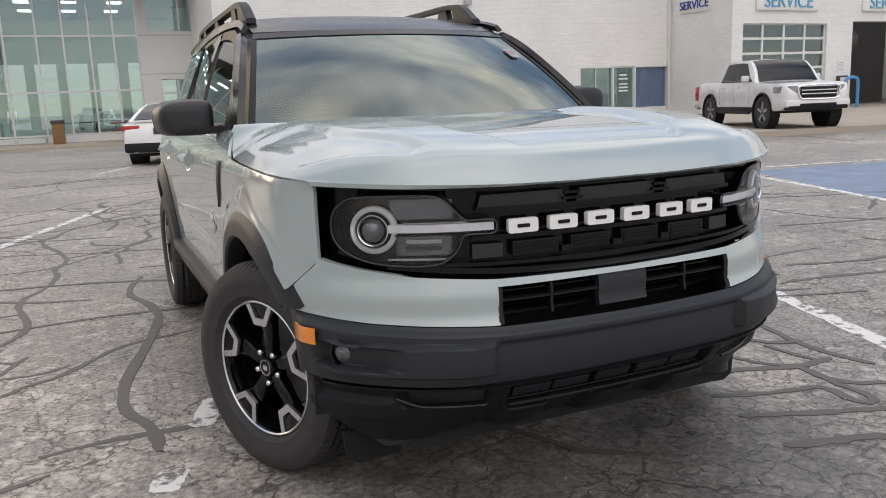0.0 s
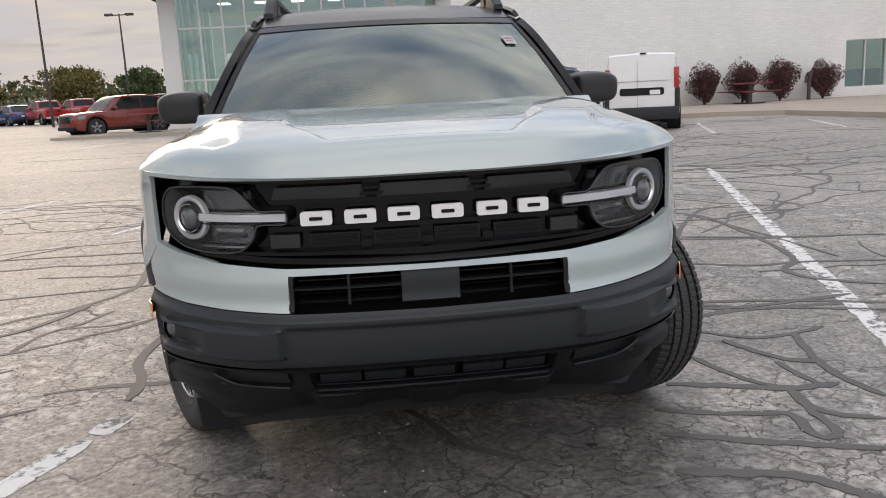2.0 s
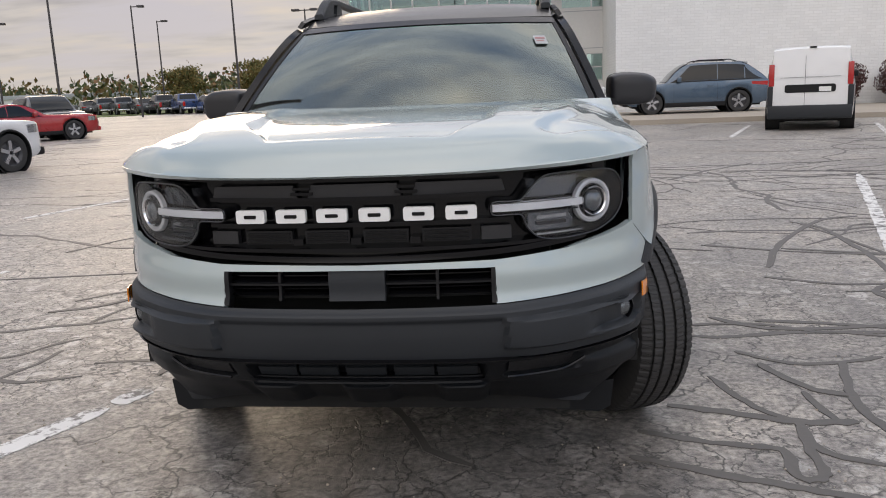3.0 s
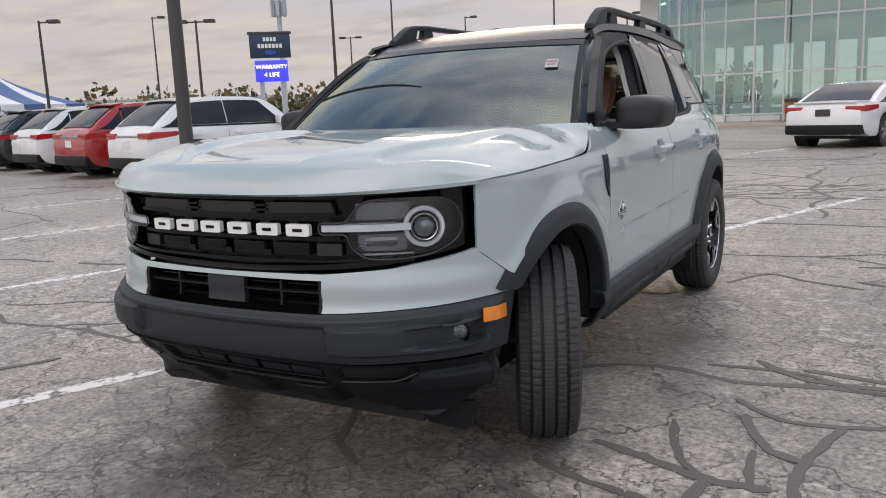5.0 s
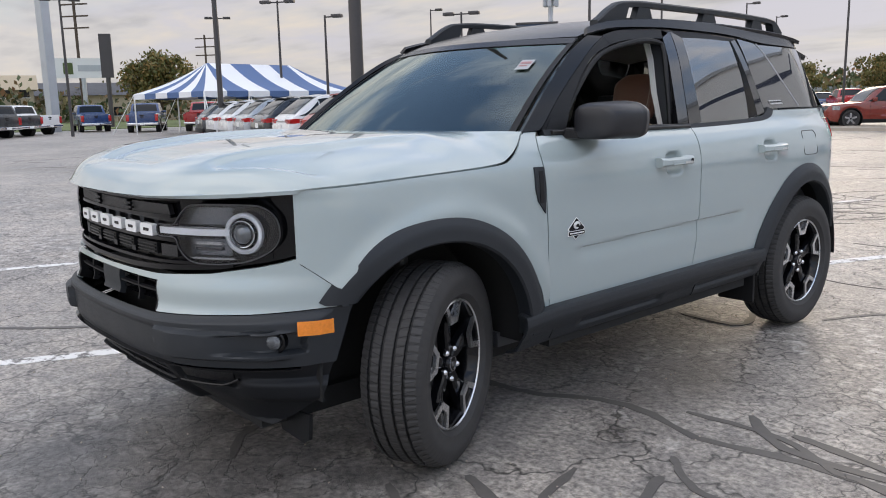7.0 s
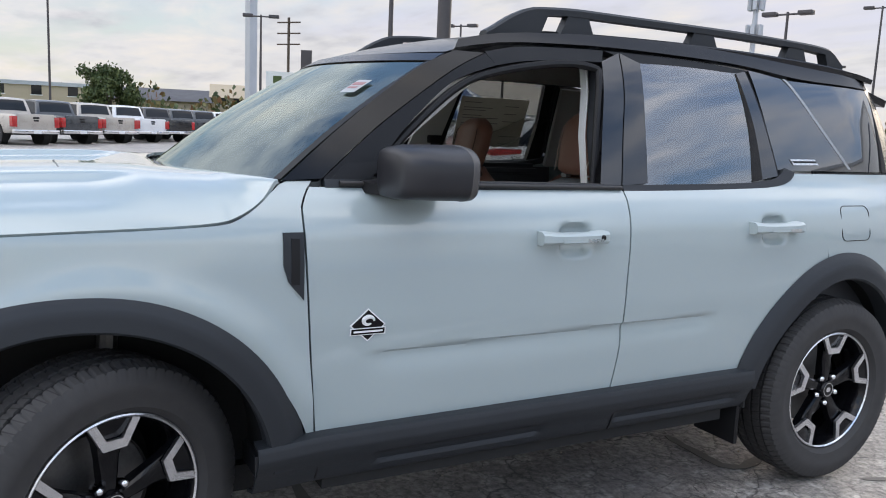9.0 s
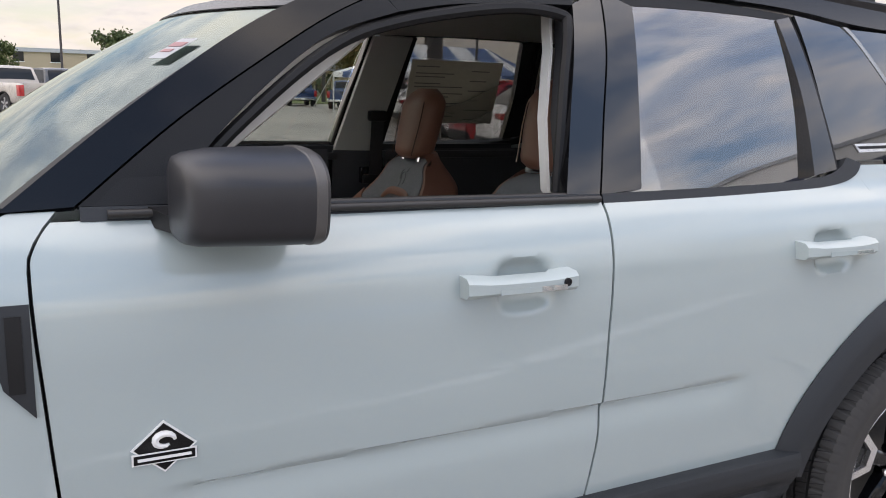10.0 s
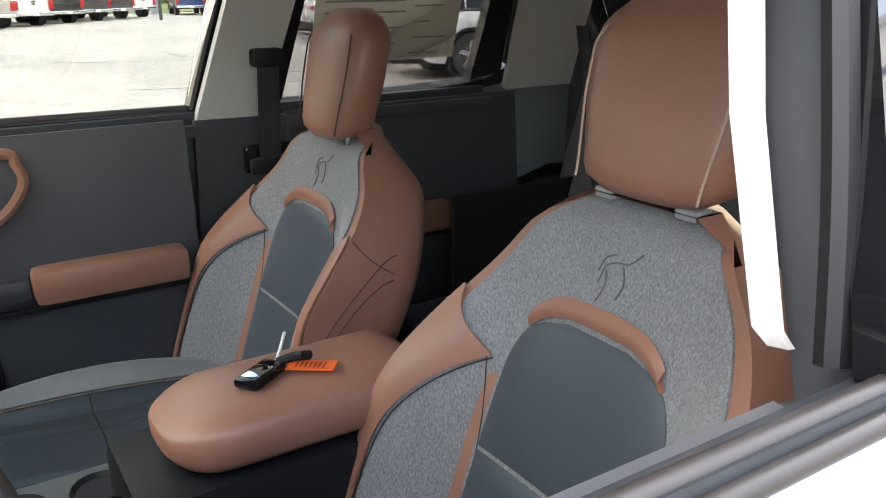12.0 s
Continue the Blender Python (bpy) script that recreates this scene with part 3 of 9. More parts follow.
def both(name, geo, mat_, parent=None, label="", angle=35):
    """The part on the driver's side and its mirror twin."""
    parent = parent or CAR
    return part(name, geo, mat_, parent, label, angle), part(name, geo.mirrored(), mat_, parent, label, angle)


lerp = lambda a, b, t: a + (b - a) * t
def sstep(a, b, x):
    t = min(1, max(0, (x - a) / (b - a)))
    return t * t * (3 - 2 * t)


# wheel arches
FA, RA, AZ = 0.04, 2.655, 0.36
F_OUT = spl([(-20, .49), (0, .49), (45, .505), (90, .528), (125, .56), (150, .565), (200, .53)])
R_OUT = spl([(-20, .51), (0, .505), (45, .51), (90, .53), (135, .50), (170, .515), (200, .52)])


F_ARCH = [(FA + F_OUT(k) * math.cos(radians(k)), AZ + F_OUT(k) * math.sin(radians(k))) for k in range(180, -1, -4)]
R_ARCH = [(RA + R_OUT(k) * math.cos(radians(k)), AZ + R_OUT(k) * math.sin(radians(k))) for k in range(180, -1, -4)]
f_arch = lambda y: float(np.interp(y, [p[0] for p in F_ARCH], [p[1] for p in F_ARCH], left=.2, right=.2)) - 0.02
r_arch = lambda y: float(np.interp(y, [p[0] for p in R_ARCH], [p[1] for p in R_ARCH], left=.2, right=.2)) - 0.02

y_door = spl([(.40, .575), (.455, .568), (.84, .536), (1.08, .524), (1.11, .535), (1.16, .576)])
y_b = spl([(.40, 1.55), (.47, 1.566), (.69, 1.592), (.88, 1.594), (1.13, 1.608), (1.16, 1.612)])
_yr = spl([(.40, 2.156), (.88, 2.556), (.95, 2.53), (1.1, 2.467), (1.2, 2.42)][0:1] + [(.88, 2.556), (.95, 2.533), (1.1, 2.467), (1.2, 2.42)])


def y_rear(z):
    if z >= .86:
        return _yr(max(z, .88))
    for k in range(178, 92, -2):
        if AZ + R_OUT(k) * math.sin(radians(k)) >= z:
            return RA + (R_OUT(k) - .015) * math.cos(radians(k))
    return 2.556


hood_gap = spl([(-.56, 1.016), (-.466, 1.019), (-.08, 1.032), (.25, 1.043), (.33, 1.050), (.39, 1.075), (.43, 1.105), (.47, 1.153), (.6, 1.155)])
belt = spl([(.55, 1.156), (1.1, 1.148), (1.6, 1.142), (2.1, 1.15), (2.36, 1.165), (2.45, 1.20), (3.2, 1.21)])
GAP = 0.0028


def fender(u, v):
    y0 = lerp(-.505, .531, u)
    zt = hood_gap(y0) - GAP
    zb = lerp(.80, .714, min(1, (y0 + .505) / .105)) if y0 < -.40 else max(f_arch(y0), .44)
    z = lerp(zb, zt, v)
    y = y0 + sstep(.6, 1, u) * (y_door(z) - GAP - .531) * u ** 3
    # soft wheel-arch bulge round the flare
    k = math.hypot(y - FA, (z - AZ)) - .53
    bulge = .016 * math.exp(-(k / .05) ** 2) * sstep(.46, .6, z)
    return side(y, z, bulge)


both("front_fender", Geo().grid(fender, 70, 34, 0.012), "paint")


def crease(y, z):
    zc = lerp(.685, .709, (y - .71) / 1.31)
    f = sstep(.68, .80, y) * (1 - sstep(1.93, 2.03, y))
    d = z - zc
    return -f * .011 * (math.exp(-(d / .005) ** 2) if d > 0 else math.exp(-(d / .045) ** 2))


def cup(y, z, yc, zc):
    """Finger hollow behind a handle."""
    d = ((y - yc) / .058) ** 4 + ((z - zc) / .048) ** 4
    return -.022 * math.exp(-d * d * 1.2)


def front_door(u, v):
    z = lerp(.462, belt(1.1) - .012, v)
    y = lerp(y_door(z) + GAP, y_b(z) - GAP, u)
    return side(y, z, crease(y, z) + cup(y, z, 1.383, .984))


def rear_door(u, v):
    z = lerp(.476, 1.14, v)
    y = lerp(y_b(z) + GAP, y_rear(z) - GAP, u)
    z += v * v * (belt(y) - .012 - 1.14)
    return side(y, z, crease(y, z) + cup(y, z, 2.258, .998))


FD = both("front_door", Geo().grid(front_door, 96, 84, 0.02), "paint")
RD = both("rear_door", Geo().grid(rear_door, 84, 84, 0.02), "paint")


def quarter(u, v):
    s0, s1 = s_of_y(2.45), ARC[-1]
    s = lerp(s0, s1, u)
    y0 = float(np.interp(s, ARC, PY))
    zb = max(r_arch(y0), .62)
    zt = 1.195
    z = lerp(zb, zt, v)
    p = skin(s, z)
    p.y += (1 - sstep(0, .14, u)) * (y_rear(z) + GAP - 2.45)
    p.y -= sstep(1.0, 1.3, z) * sstep(.5, 1, u) * .05
    if u > .99:
        p.x = 0.0
    return p


both("rear_quarter", Geo().grid(quarter, 60, 24, 0.012), "paint")


# hood
def hood(a, b):
    u, v = a * 2 - 1, b
    au = abs(u)
    xf = u * .80
    yf = nose(xf, 1.02).y - .004
    yr = .275 + .195 * au ** 2.2
    y = lerp(yf, yr, v)
    W = spl_hood_w(v)
    ze = lerp(.994, 1.018, au ** 2) if v == 0 else hood_gap(lerp(-.50, .47, v)) + .003
    zm = spl_hood_z(v)
    if v < .06:
        ze = lerp(lerp(.994, 1.018, au ** 2), ze, v / .06)
    z = ze + max(0, zm - ze) * (1 - au ** 7)
    x = u * W
    ax = abs(x)
    # lowered middle field and the side strakes
    e1 = .245 + .10 * sstep(-.70, -.50, y) + .06 * sstep(-.5, .1, y)
    z -= .022 * (1 - sstep(e1, e1 + .048, ax)) * sstep(-.715, -.645, y + .05 * ax * ax) * (1 - sstep(.08, .27, y))
    e2 = .50 + .12 * sstep(-.62, -.25, y)
    yf2 = -.66 + .95 * max(0, ax - .58)
    z -= .017 * sstep(e2, e2 + .048, ax) * (1 - sstep(.76, .85, ax)) * sstep(yf2, yf2 + .06, y) * (1 - sstep(.02, .18, y))
    return Vector((x, y, z))


spl_hood_w = spl([(0, .805), (.06, .832), (.15, .855), (.3, .872), (.5, .876), (.75, .868), (.9, .848), (1, .818)])
spl_hood_z = spl([(0, .995), (.025, 1.038), (.06, 1.075), (.12, 1.104), (.2, 1.127), (.35, 1.15), (.55, 1.166), (.8, 1.172), (1, 1.160)])
part("hood", Geo().grid(hood, 170, 120, 0.012), "paint", CAR, "light grey sculpted bonnet")


# front fascia: painted band under the grille with the slot left out
def fascia_top(x):
    return float(np.interp(abs(x), [0, .4, .6, .72, .775, .80, .812], [.742, .748, .762, .782, .796, .806, .818]))


def fascia_bot(x):
    return float(np.interp(abs(x), [0, .4, .7, .85], [.624, .628, .640, .652]))


def fascia(u, v):
    s = lerp(s_of_x(.392), s_of_y(-.395), u)
    x = float(np.interp(s, ARC, PX)); y = float(np.interp(s, ARC, PY))
    zt = fascia_top(x) if y < -.505 else lerp(.80, .714, min(1, (y + .505) / .105)) - GAP
    return skin(s, lerp(fascia_bot(x), zt, v))


both("fascia", Geo().grid(fascia, 40, 12, 0.02), "paint")
g = Geo()
g.grid(lambda u, v: nose(lerp(-.3925, .3925, u), lerp(.728, fascia_top(lerp(-.3925, .3925, u)), v)), 30, 4, 0.02)
part("fascia_bridge", g, "paint", CAR)

def flip(g, sgn):
    return g if sgn > 0 else g.mirrored()


# upper intake slot: recessed black box, louvres, crossbars, sensor cover
intake = part("intake", Geo().grid(lambda u, v: nose(lerp(-.40, .40, u), lerp(.635, .735, v), -.075), 24, 4, 0.01), "dark", CAR)
for k in range(4):
    zz = .655 + k * .019
    for sgn in (-1, 1):
        g = flip(Geo().grid(lambda u, v: nose(lerp(.085, .385, u), zz + .009 * v, -.03 - .03 * v), 14, 2, 0.004), sgn)
        part("louvre", g, "gloss", intake)
for sgn in (-1, 1):
    g = flip(Geo().grid(lambda u, v: nose((.225 + .008 * u), lerp(.64, .732, v), -.018), 1, 4, 0.02), sgn)
    part("crossbar", g, "dark", intake)
    g = flip(Geo().grid(lambda u, v: nose(lerp(.082, .388, u), .684 + .006 * v, -.016), 14, 1, 0.02), sgn)
    part("crossbar", g, "dark", intake)
    g = flip(Geo().grid(lambda u, v: nose(lerp(.380, .394, u), lerp(.63, .735, v), lerp(-.004, 0, u)), 2, 4, 0.05), sgn)
    part("intake_end", g, "dark", intake)
g = Geo().grid(lambda u, v: nose(lerp(-.082, .080, u), lerp(.640, .730, v), -.012), 10, 6, 0.02)
part("sensor_cover", g, "clad", intake)

# black grille panel with recessed mesh fields
grille = part("grille", Geo().grid(lambda u, v: nose(lerp(-.80, .80, u), lerp(fascia_top(lerp(-.80, .80, u)) + .003, .988 + .024 * (2 * u - 1) ** 2, v), -.055), 60, 14, 0.02), "gloss", CAR, "gloss black grille panel")


def band(x0, x1, z0, z1, off, th=.03, n=30, z0b=None, z1b=None):
    """Strip over the grille that follows the nose."""
    def f(u, v):
        x = lerp(x0, x1, u)
        a = lerp(z0, z0 if z0b is None else z0b, u); b = lerp(z1, z1 if z1b is None else z1b, u)
        return nose(x, lerp(a, b, v), off)
    return Geo().grid(f, n, 2, th)


def arc_band(zc0, zc1, h, off, th=.03, x=.80):
    return Geo().grid(lambda u, v: nose(lerp(-x, x, u), lerp(zc0, zc1, (2 * u - 1) ** 2) + h * v, off), 50, 2, th)


part("grille_lip", arc_band(.977, 1.000, .014, -.012, .045), "gloss", grille)
part("grille_bar", arc_band(.922, .926, .010, -.024, .03, .44), "gloss", grille)
part("grille_bar", arc_band(.846, .850, .012, -.028, .03, .45), "gloss", grille)
part("grille_bar", arc_band(.777, .786, .010, -.014, .04, .56), "gloss", grille)
part("grille_bar", arc_band(.748, .782, .016, -.008, .045, .66), "gloss", grille)
mesh_panel = surf("grille_mesh", (0.016, 0.016, 0.018), 0.42, 0, 0.3, 10, 420, bump=0.003)
for x0, x1 in ((-.435, -.165), (-.135, .135), (.165, .435)):
    g = Geo().prism([(x0, .931), (x0 + .012, .968), (x1 - .012, .968), (x1, .931)], "y", -.735, -.752)
    for i_, p_ in enumerate(g.v):
        q = nose(p_[0], p_[2], -.030 if p_[1] < -.74 else -.048)
        g.v[i_] = tuple(q)
    part("mesh_insert", g, mesh_panel, grille, "perforated black mesh insert")
for xc in (-.15, .15):
    part("grille_bracket", band(xc - .032, xc + .032, .940, .948, -.020, .03, 4), "gloss", grille)
    part("grille_bracket", band(xc - .026, xc + .026, .955, .962, -.022, .03, 4), "gloss", grille)
for x0, x1, mt in ((-.45, -.36, mesh_panel), (.36, .45, mesh_panel), (-.33, -.19, "dark"), (-.15, -.02, "dark"), (.02, .15, "dark"), (.19, .33, "dark")):
    part("lower_insert", band(x0, x1, .800, .838, -.032, .02, 6), mt, grille)
    if mt == "dark":
        for k in range(3):
            part("grille_slat", band(x0 + .006, x1 - .006, .806 + k * .011, .810 + k * .011, -.026, .012, 4), "gloss", grille)
for x0, x1 in ((-.185, -.155), (-.015, .015), (.155, .185)):
    part("grille_bracket", band(x0, x1, .797, .815, -.022, .03, 3), "gloss", grille)

# six raised white nameplate blocks, plain shapes with a slot where the sign opens
for x0, x1 in ((-.350, -.262), (-.228, -.140), (-.108, -.020), (.014, .102), (.140, .226), (.259, .347)):
    xc, w = (x0 + x1) / 2, x1 - x0
    g = Geo().prism(rrect(xc, .882, w, .038, .007), "y", 0, 1, chamfer=0.0)
    n_ = len(g.v) // 2
    g.v = [tuple(nose(p_[0], p_[2], -.012 if k < n_ else -.030)) for k, p_ in enumerate(g.v)]
    blk = part("nameplate_block", g, "white", grille, "raised white nameplate block")
    g = Geo().prism(rrect(xc, .882, w * .42, .010, .003), "y", 0, 1)
    n_ = len(g.v) // 2
    g.v = [tuple(nose(p_[0], p_[2], -.0105 if k < n_ else -.013)) for k, p_ in enumerate(g.v)]
    part("block_slot", g, "gloss", blk)


# headlights
def headlight(sgn):
    outline = [(.775, .885), (.770, .93), (.745, .965), (.70, .975), (.56, .975), (.515, .955), (.475, .912), (.445, .907), (.392, .905), (.392, .872), (.445, .870), (.475, .865), (.49, .83), (.53, .797), (.60, .790), (.69, .798), (.745, .825), (.768, .855)]
    outline = [(p_.x, p_.y) for p_ in crom([(a_, b_, 0) for a_, b_ in outline + outline[:1]], 4)][:-1]
    cx, cz = .62, .885
    def ring_pts(k, off):
        return [nose(sgn * lerp(cx, x, k), lerp(cz, z, k), off) for x, z in outline]
    lamp = part("headlight", Geo().loft([ring_pts(1.03, -.010), ring_pts(1.0, -.012), ring_pts(1.0, -.050), ring_pts(.85, -.085), ring_pts(.01, -.086)], cap=False), "gloss", CAR, "headlight with ring lamp behind a clear lens")
    # inner reflector tray
    def tray(x0, x1, z0, z1, off, th, mt, name):
        g = flip(Geo().grid(lambda u, v: nose(lerp(x0, x1, u), lerp(z0, z1, v), off), 10, 2, th), sgn)
        return part(name, g, mt, lamp)
    tray(.53, .75, .80, .972, -.050, .01, "gloss", "reflector")
    c = nose(sgn * .690, .885, -.030)
    nrm = Vector((sgn * .55, -.83, 0)).normalized()
    q = nrm.to_track_quat("X", "Z").to_matrix().to_4x4()
    m_ = Matrix.Translation(c) @ q
    part("lamp_ring", Geo().lathe([(.0, .048), (.012, .050), (.016, .056), (.012, .063), (0, .065)], 40, "x", m_, closed=True), "lampwhite", lamp, "white ring lamp")
    part("lamp_bezel", Geo().lathe([(-.005, .0), (-.005, .046), (.012, .047), (.016, .042), (.004, .036), (.002, 0)], 40, "x", m_), "gloss", lamp)
    part("projector", Geo().lathe([(.004, .034), (.018, .030), (.026, .018), (.029, 0)], 32, "x", m_), "lensball", lamp, "clear projector lens")
    tray(.392, .655, .878, .899, -.014, .02, "lampwhite", "light_bar")
    tray(.47, .62, .902, .9045, -.012, .012, "lampgrey", "light_bar_edge")
    for z in (.846, .828):
        tray(.53, .62, z, z + .010, -.036, .02, "lampgrey" if z > .84 else "rimgrey", "reflector")
    tray(.50, .655, .910, .962, -.042, .02, "lampdark", "reflector")
    tray(.505, .645, .812, .868, -.044, .02, "lampdark", "reflector")
    part("inner_ring", Geo().lathe([(.018, .036), (.022, .038), (.024, .0405), (.020, .042), (.016, .040)], 40, "x", m_, closed=True), "chrome", lamp, "thin bright ring")
    part("lens_edge", Geo().tube([nose(sgn * x, z, -.007) for x, z in outline], .0020, 6, closed=True), "rimgrey", lamp)
    tray(.40, .64, .8695, .873, -.010, .012, "gloss", "light_bar_edge")
    tray(.52, .66, .803, .808, -.020, .012, "lampgrey", "reflector")
    # outer lens follows the outline
    rings = [ring_pts(k, -.010 + .006 * (1 - k * k)) for k in (1.0, .7, .35, .02)]
    g = Geo().loft(rings, cap=False)
    ln = part("lens", g, "lampglass", lamp)
    ln.visible_shadow = False


M["lampdark"] = surf("dark_lamp_reflector", (0.16, 0.17, 0.19), 0.16, 0.8, 0.3, 14, 160)
M["faceted"] = surf("faceted_glass", (0.16, 0.17, 0.18), 0.08, 0.8, 0.9, 110, 260, bump=0.006)
M["lampwhite"] = surf("lamp_light_guide", (0.80, 0.81, 0.84), 0.15, 0.0, 0.03, 20, 200, coat=0.5)
M["lensball"] = surf("projector_lens", (0.10, 0.11, 0.12), 0.04, 0.4, 0.1, 20, 200, coat=1.0)
headlight(1)
headlight(-1)


# lower bumper: dark cladding
# black plastic of its own, its colour also darkened for shade under the nose
M["valance"] = surf("black_valance_plastic", (.0065, .0075, .0095), .50, 0, .15, 6, 500, bump=.0005, spec=.28)
def bump_edge(s):
    return float(np.interp(s, ARC, PX))


def bumper_end(z):
    """Where the bumper stops before the wheel, raked back towards its top."""
    return s_of_y(float(np.interp(z, [.24, .30, .36, .44, .655], [-.62, -.53, -.460, -.425, -.335])))


def bumper_top(u, v):
    z = lerp(lerp(.468, .475, u), lerp(.624, .651, u), v)
    s = lerp(0, bumper_end(z), u)
    x = bump_edge(s)
    z = lerp(lerp(.468, .475, u), fascia_bot(x) - GAP, v)
    # shelf under the painted band, then flat face
    off = .014 * sstep(.965, .86, v) - .010 * sstep(.80, .70, v) * (1 - sstep(.40, .50, x) * (1 - sstep(.80, .84, x)))
    # pods from the plate outwards, with the fog pocket
    pod = sstep(.405, .417, x) * (1 - sstep(.74, .80, x)) * sstep(.495, .507, z) * (1 - sstep(.582, .594, z))
    off += .024 * pod
    pk = sstep(.60, .70, x) * (1 - sstep(.80, .815, x)) * sstep(.516, .526, z) * (1 - sstep(.578, .586, z))
    off -= .034 * pk
    p = skin(s, z, off)
    if u == 0:
        p.x = 0.0
    p.x = min(p.x, .846)
    return p


def bumper_low(u, v):
    s = lerp(0, bumper_end(lerp(.24, .47, v)), u)
    x = bump_edge(s)
    z = lerp(lerp(.284, .238, sstep(.45, .76, x)), lerp(.464, .471, u), v)
    zz = (z - .262) / .2
    off = -.012
    mouth = (1 - sstep(.34, .36, x)) * sstep(.385, .392, z) * (1 - sstep(.440, .447, z))
    off -= .05 * mouth
    side_m = sstep(.40, .43, x) * (1 - sstep(.62, .66, x)) * sstep(.385, .40, z) * (1 - sstep(.438, .445, z))
    off -= .025 * side_m
    tooth = sum(math.exp(-((x - c) / .078) ** 8) for c in (.0, .29)) * (1 - sstep(.362, .374, z))
    off += .030 * tooth
    off -= .012 * (1 - sstep(.40, .44, x)) * (1 - tooth) * (1 - sstep(.362, .374, z))
    off += .02 * sstep(.60, .70, x) * sstep(.33, .36, z) * (1 - sstep(.40, .43, z))
    off += .45 * max(0, .42 - z) * sstep(.42, .70, x)
    p = skin(s, z, off)
    if u == 0:
        p.x = 0.0
    p.x = min(p.x, .844 - .25 * max(0, .40 - z))
    p.y += .10 * max(0, .45 - z)
    return p


for fn, nm in ((bumper_top, "front_bumper"), (bumper_low, "lower_valance")):
    g = Geo().grid(fn, 110, 36, 0.015)
    g2 = g.mirrored()
    g.add(g2.v, g2.f)
    part(nm, g, "clad" if fn is bumper_top else "valance", CAR, "dark textured plastic", 30)
for x0, x1 in ((-.335, -.215), (-.205, -.085), (-.06, .06), (.085, .205), (.215, .335)):
    part("mouth_slat", Geo().grid(lambda u, v: nose(lerp(x0, x1, u), lerp(.394, .426, v), -.040), 6, 2, .012), "clad", CAR)
for sgn in (-1, 1):
    part("side_mesh", flip(Geo().grid(lambda u, v: nose(lerp(.43, .63, u), lerp(.402 - .006 * u, .438, v), -.030), 10, 3, .006), sgn), mesh_panel, CAR, "black mesh insert in the lower bumper")
    part("side_lip", flip(Geo().tube([nose(lerp(.425, .655, i / 12), .392 + .030 * max(0, (i / 12 - .72) / .28) ** 1.5, -.006) for i in range(13)], .0045, 6), sgn), "gloss", CAR, "gloss lip under the mesh insert")
part("mouth_back", Geo().box(-.42, .42, -.70, -.69, .37, .46), "dark", CAR)
part("valance_line", Geo().grid(lambda u, v: nose(lerp(-.80, .80, u), .4645 + .003 * v, .020), 50, 1, 0.02), "gloss", CAR)

for sgn in (1, -1):
    part("air_deflector", flip(Geo().prism([(.54, .255), (.56, .178), (.70, .170), (.735, .19), (.745, .28)], "y", -.455, -.440, chamfer=.004), sgn), "valance", CAR, "small black air deflector before the tyre")

# fog lamps and side markers
for sgn in (1, -1):
    c = nose(sgn * .752, .555, -.010)
    nrm = Vector((sgn * .62, -.78, 0)).normalized()
    m_ = Matrix.Translation(c) @ nrm.to_track_quat("X", "Z").to_matrix().to_4x4()
    fog = part("fog_light", Geo().lathe([(-.04, .0), (-.04, .041), (.012, .041), (.015, .036), (.004, .034), (.004, 0)], 28, "x", m_), "gloss", CAR, "round fog lamp")
    part("fog_lens", Geo().lathe([(.006, .029), (.014, .025), (.020, .013), (.021, 0)], 24, "x", m_), "faceted", fog, "clear faceted lens")
    g = Geo()
    def mark(u, v):
        p_ = skin(s_of_y(lerp(-.510, -.408, u)), lerp(.576, .621, v) - .006 * u, lerp(.026, .012, u))
        return Vector((sgn * min(p_.x, .848), p_.y, p_.z))
    part("side_marker", Geo().grid(mark, 8, 4, 0.004), "amber", CAR, "amber side marker")


# wheel-arch flares
def flare(centre, rad, k0, k1, ylim=None):
    def f(u, v):
        k = lerp(k0, k1, u)
        # cross-section: lip edge -> outer face -> inward lip
        prof = [(-.085, -.035), (-.085, .026), (-.078, .034), (-.03, .030), (-.004, .018), (.016, .004)]
        i = v * (len(prof) - 1)
        a = int(min(i, len(prof) - 2)); t = i - a
        dr, off = lerp(prof[a][0], prof[a + 1][0], t), lerp(prof[a][1], prof[a + 1][1], t)
        r = rad(k) + dr
        if rad is F_OUT and k > 90:
            # the front end is cut level, on top of the bumper
            k = min(k, 180 - math.degrees(math.asin((.656 - AZ) / r)))
        y, z = centre + r * math.cos(radians(k)), AZ + r * math.sin(radians(k))
        if rad is F_OUT and off > 0:
            off *= .35 + .65 * sstep(150, 112, k)
        return side(y, z, off)
    return f


both("wheel_arch_flare", Geo().grid(flare(FA, F_OUT, 148, 4), 60, 15, 0.006), "clad", label="dark plastic wheel arch flare")
both("wheel_arch_flare", Geo().grid(flare(RA, R_OUT, 172, 20), 60, 15, 0.006), "clad", label="dark plastic wheel arch flare")


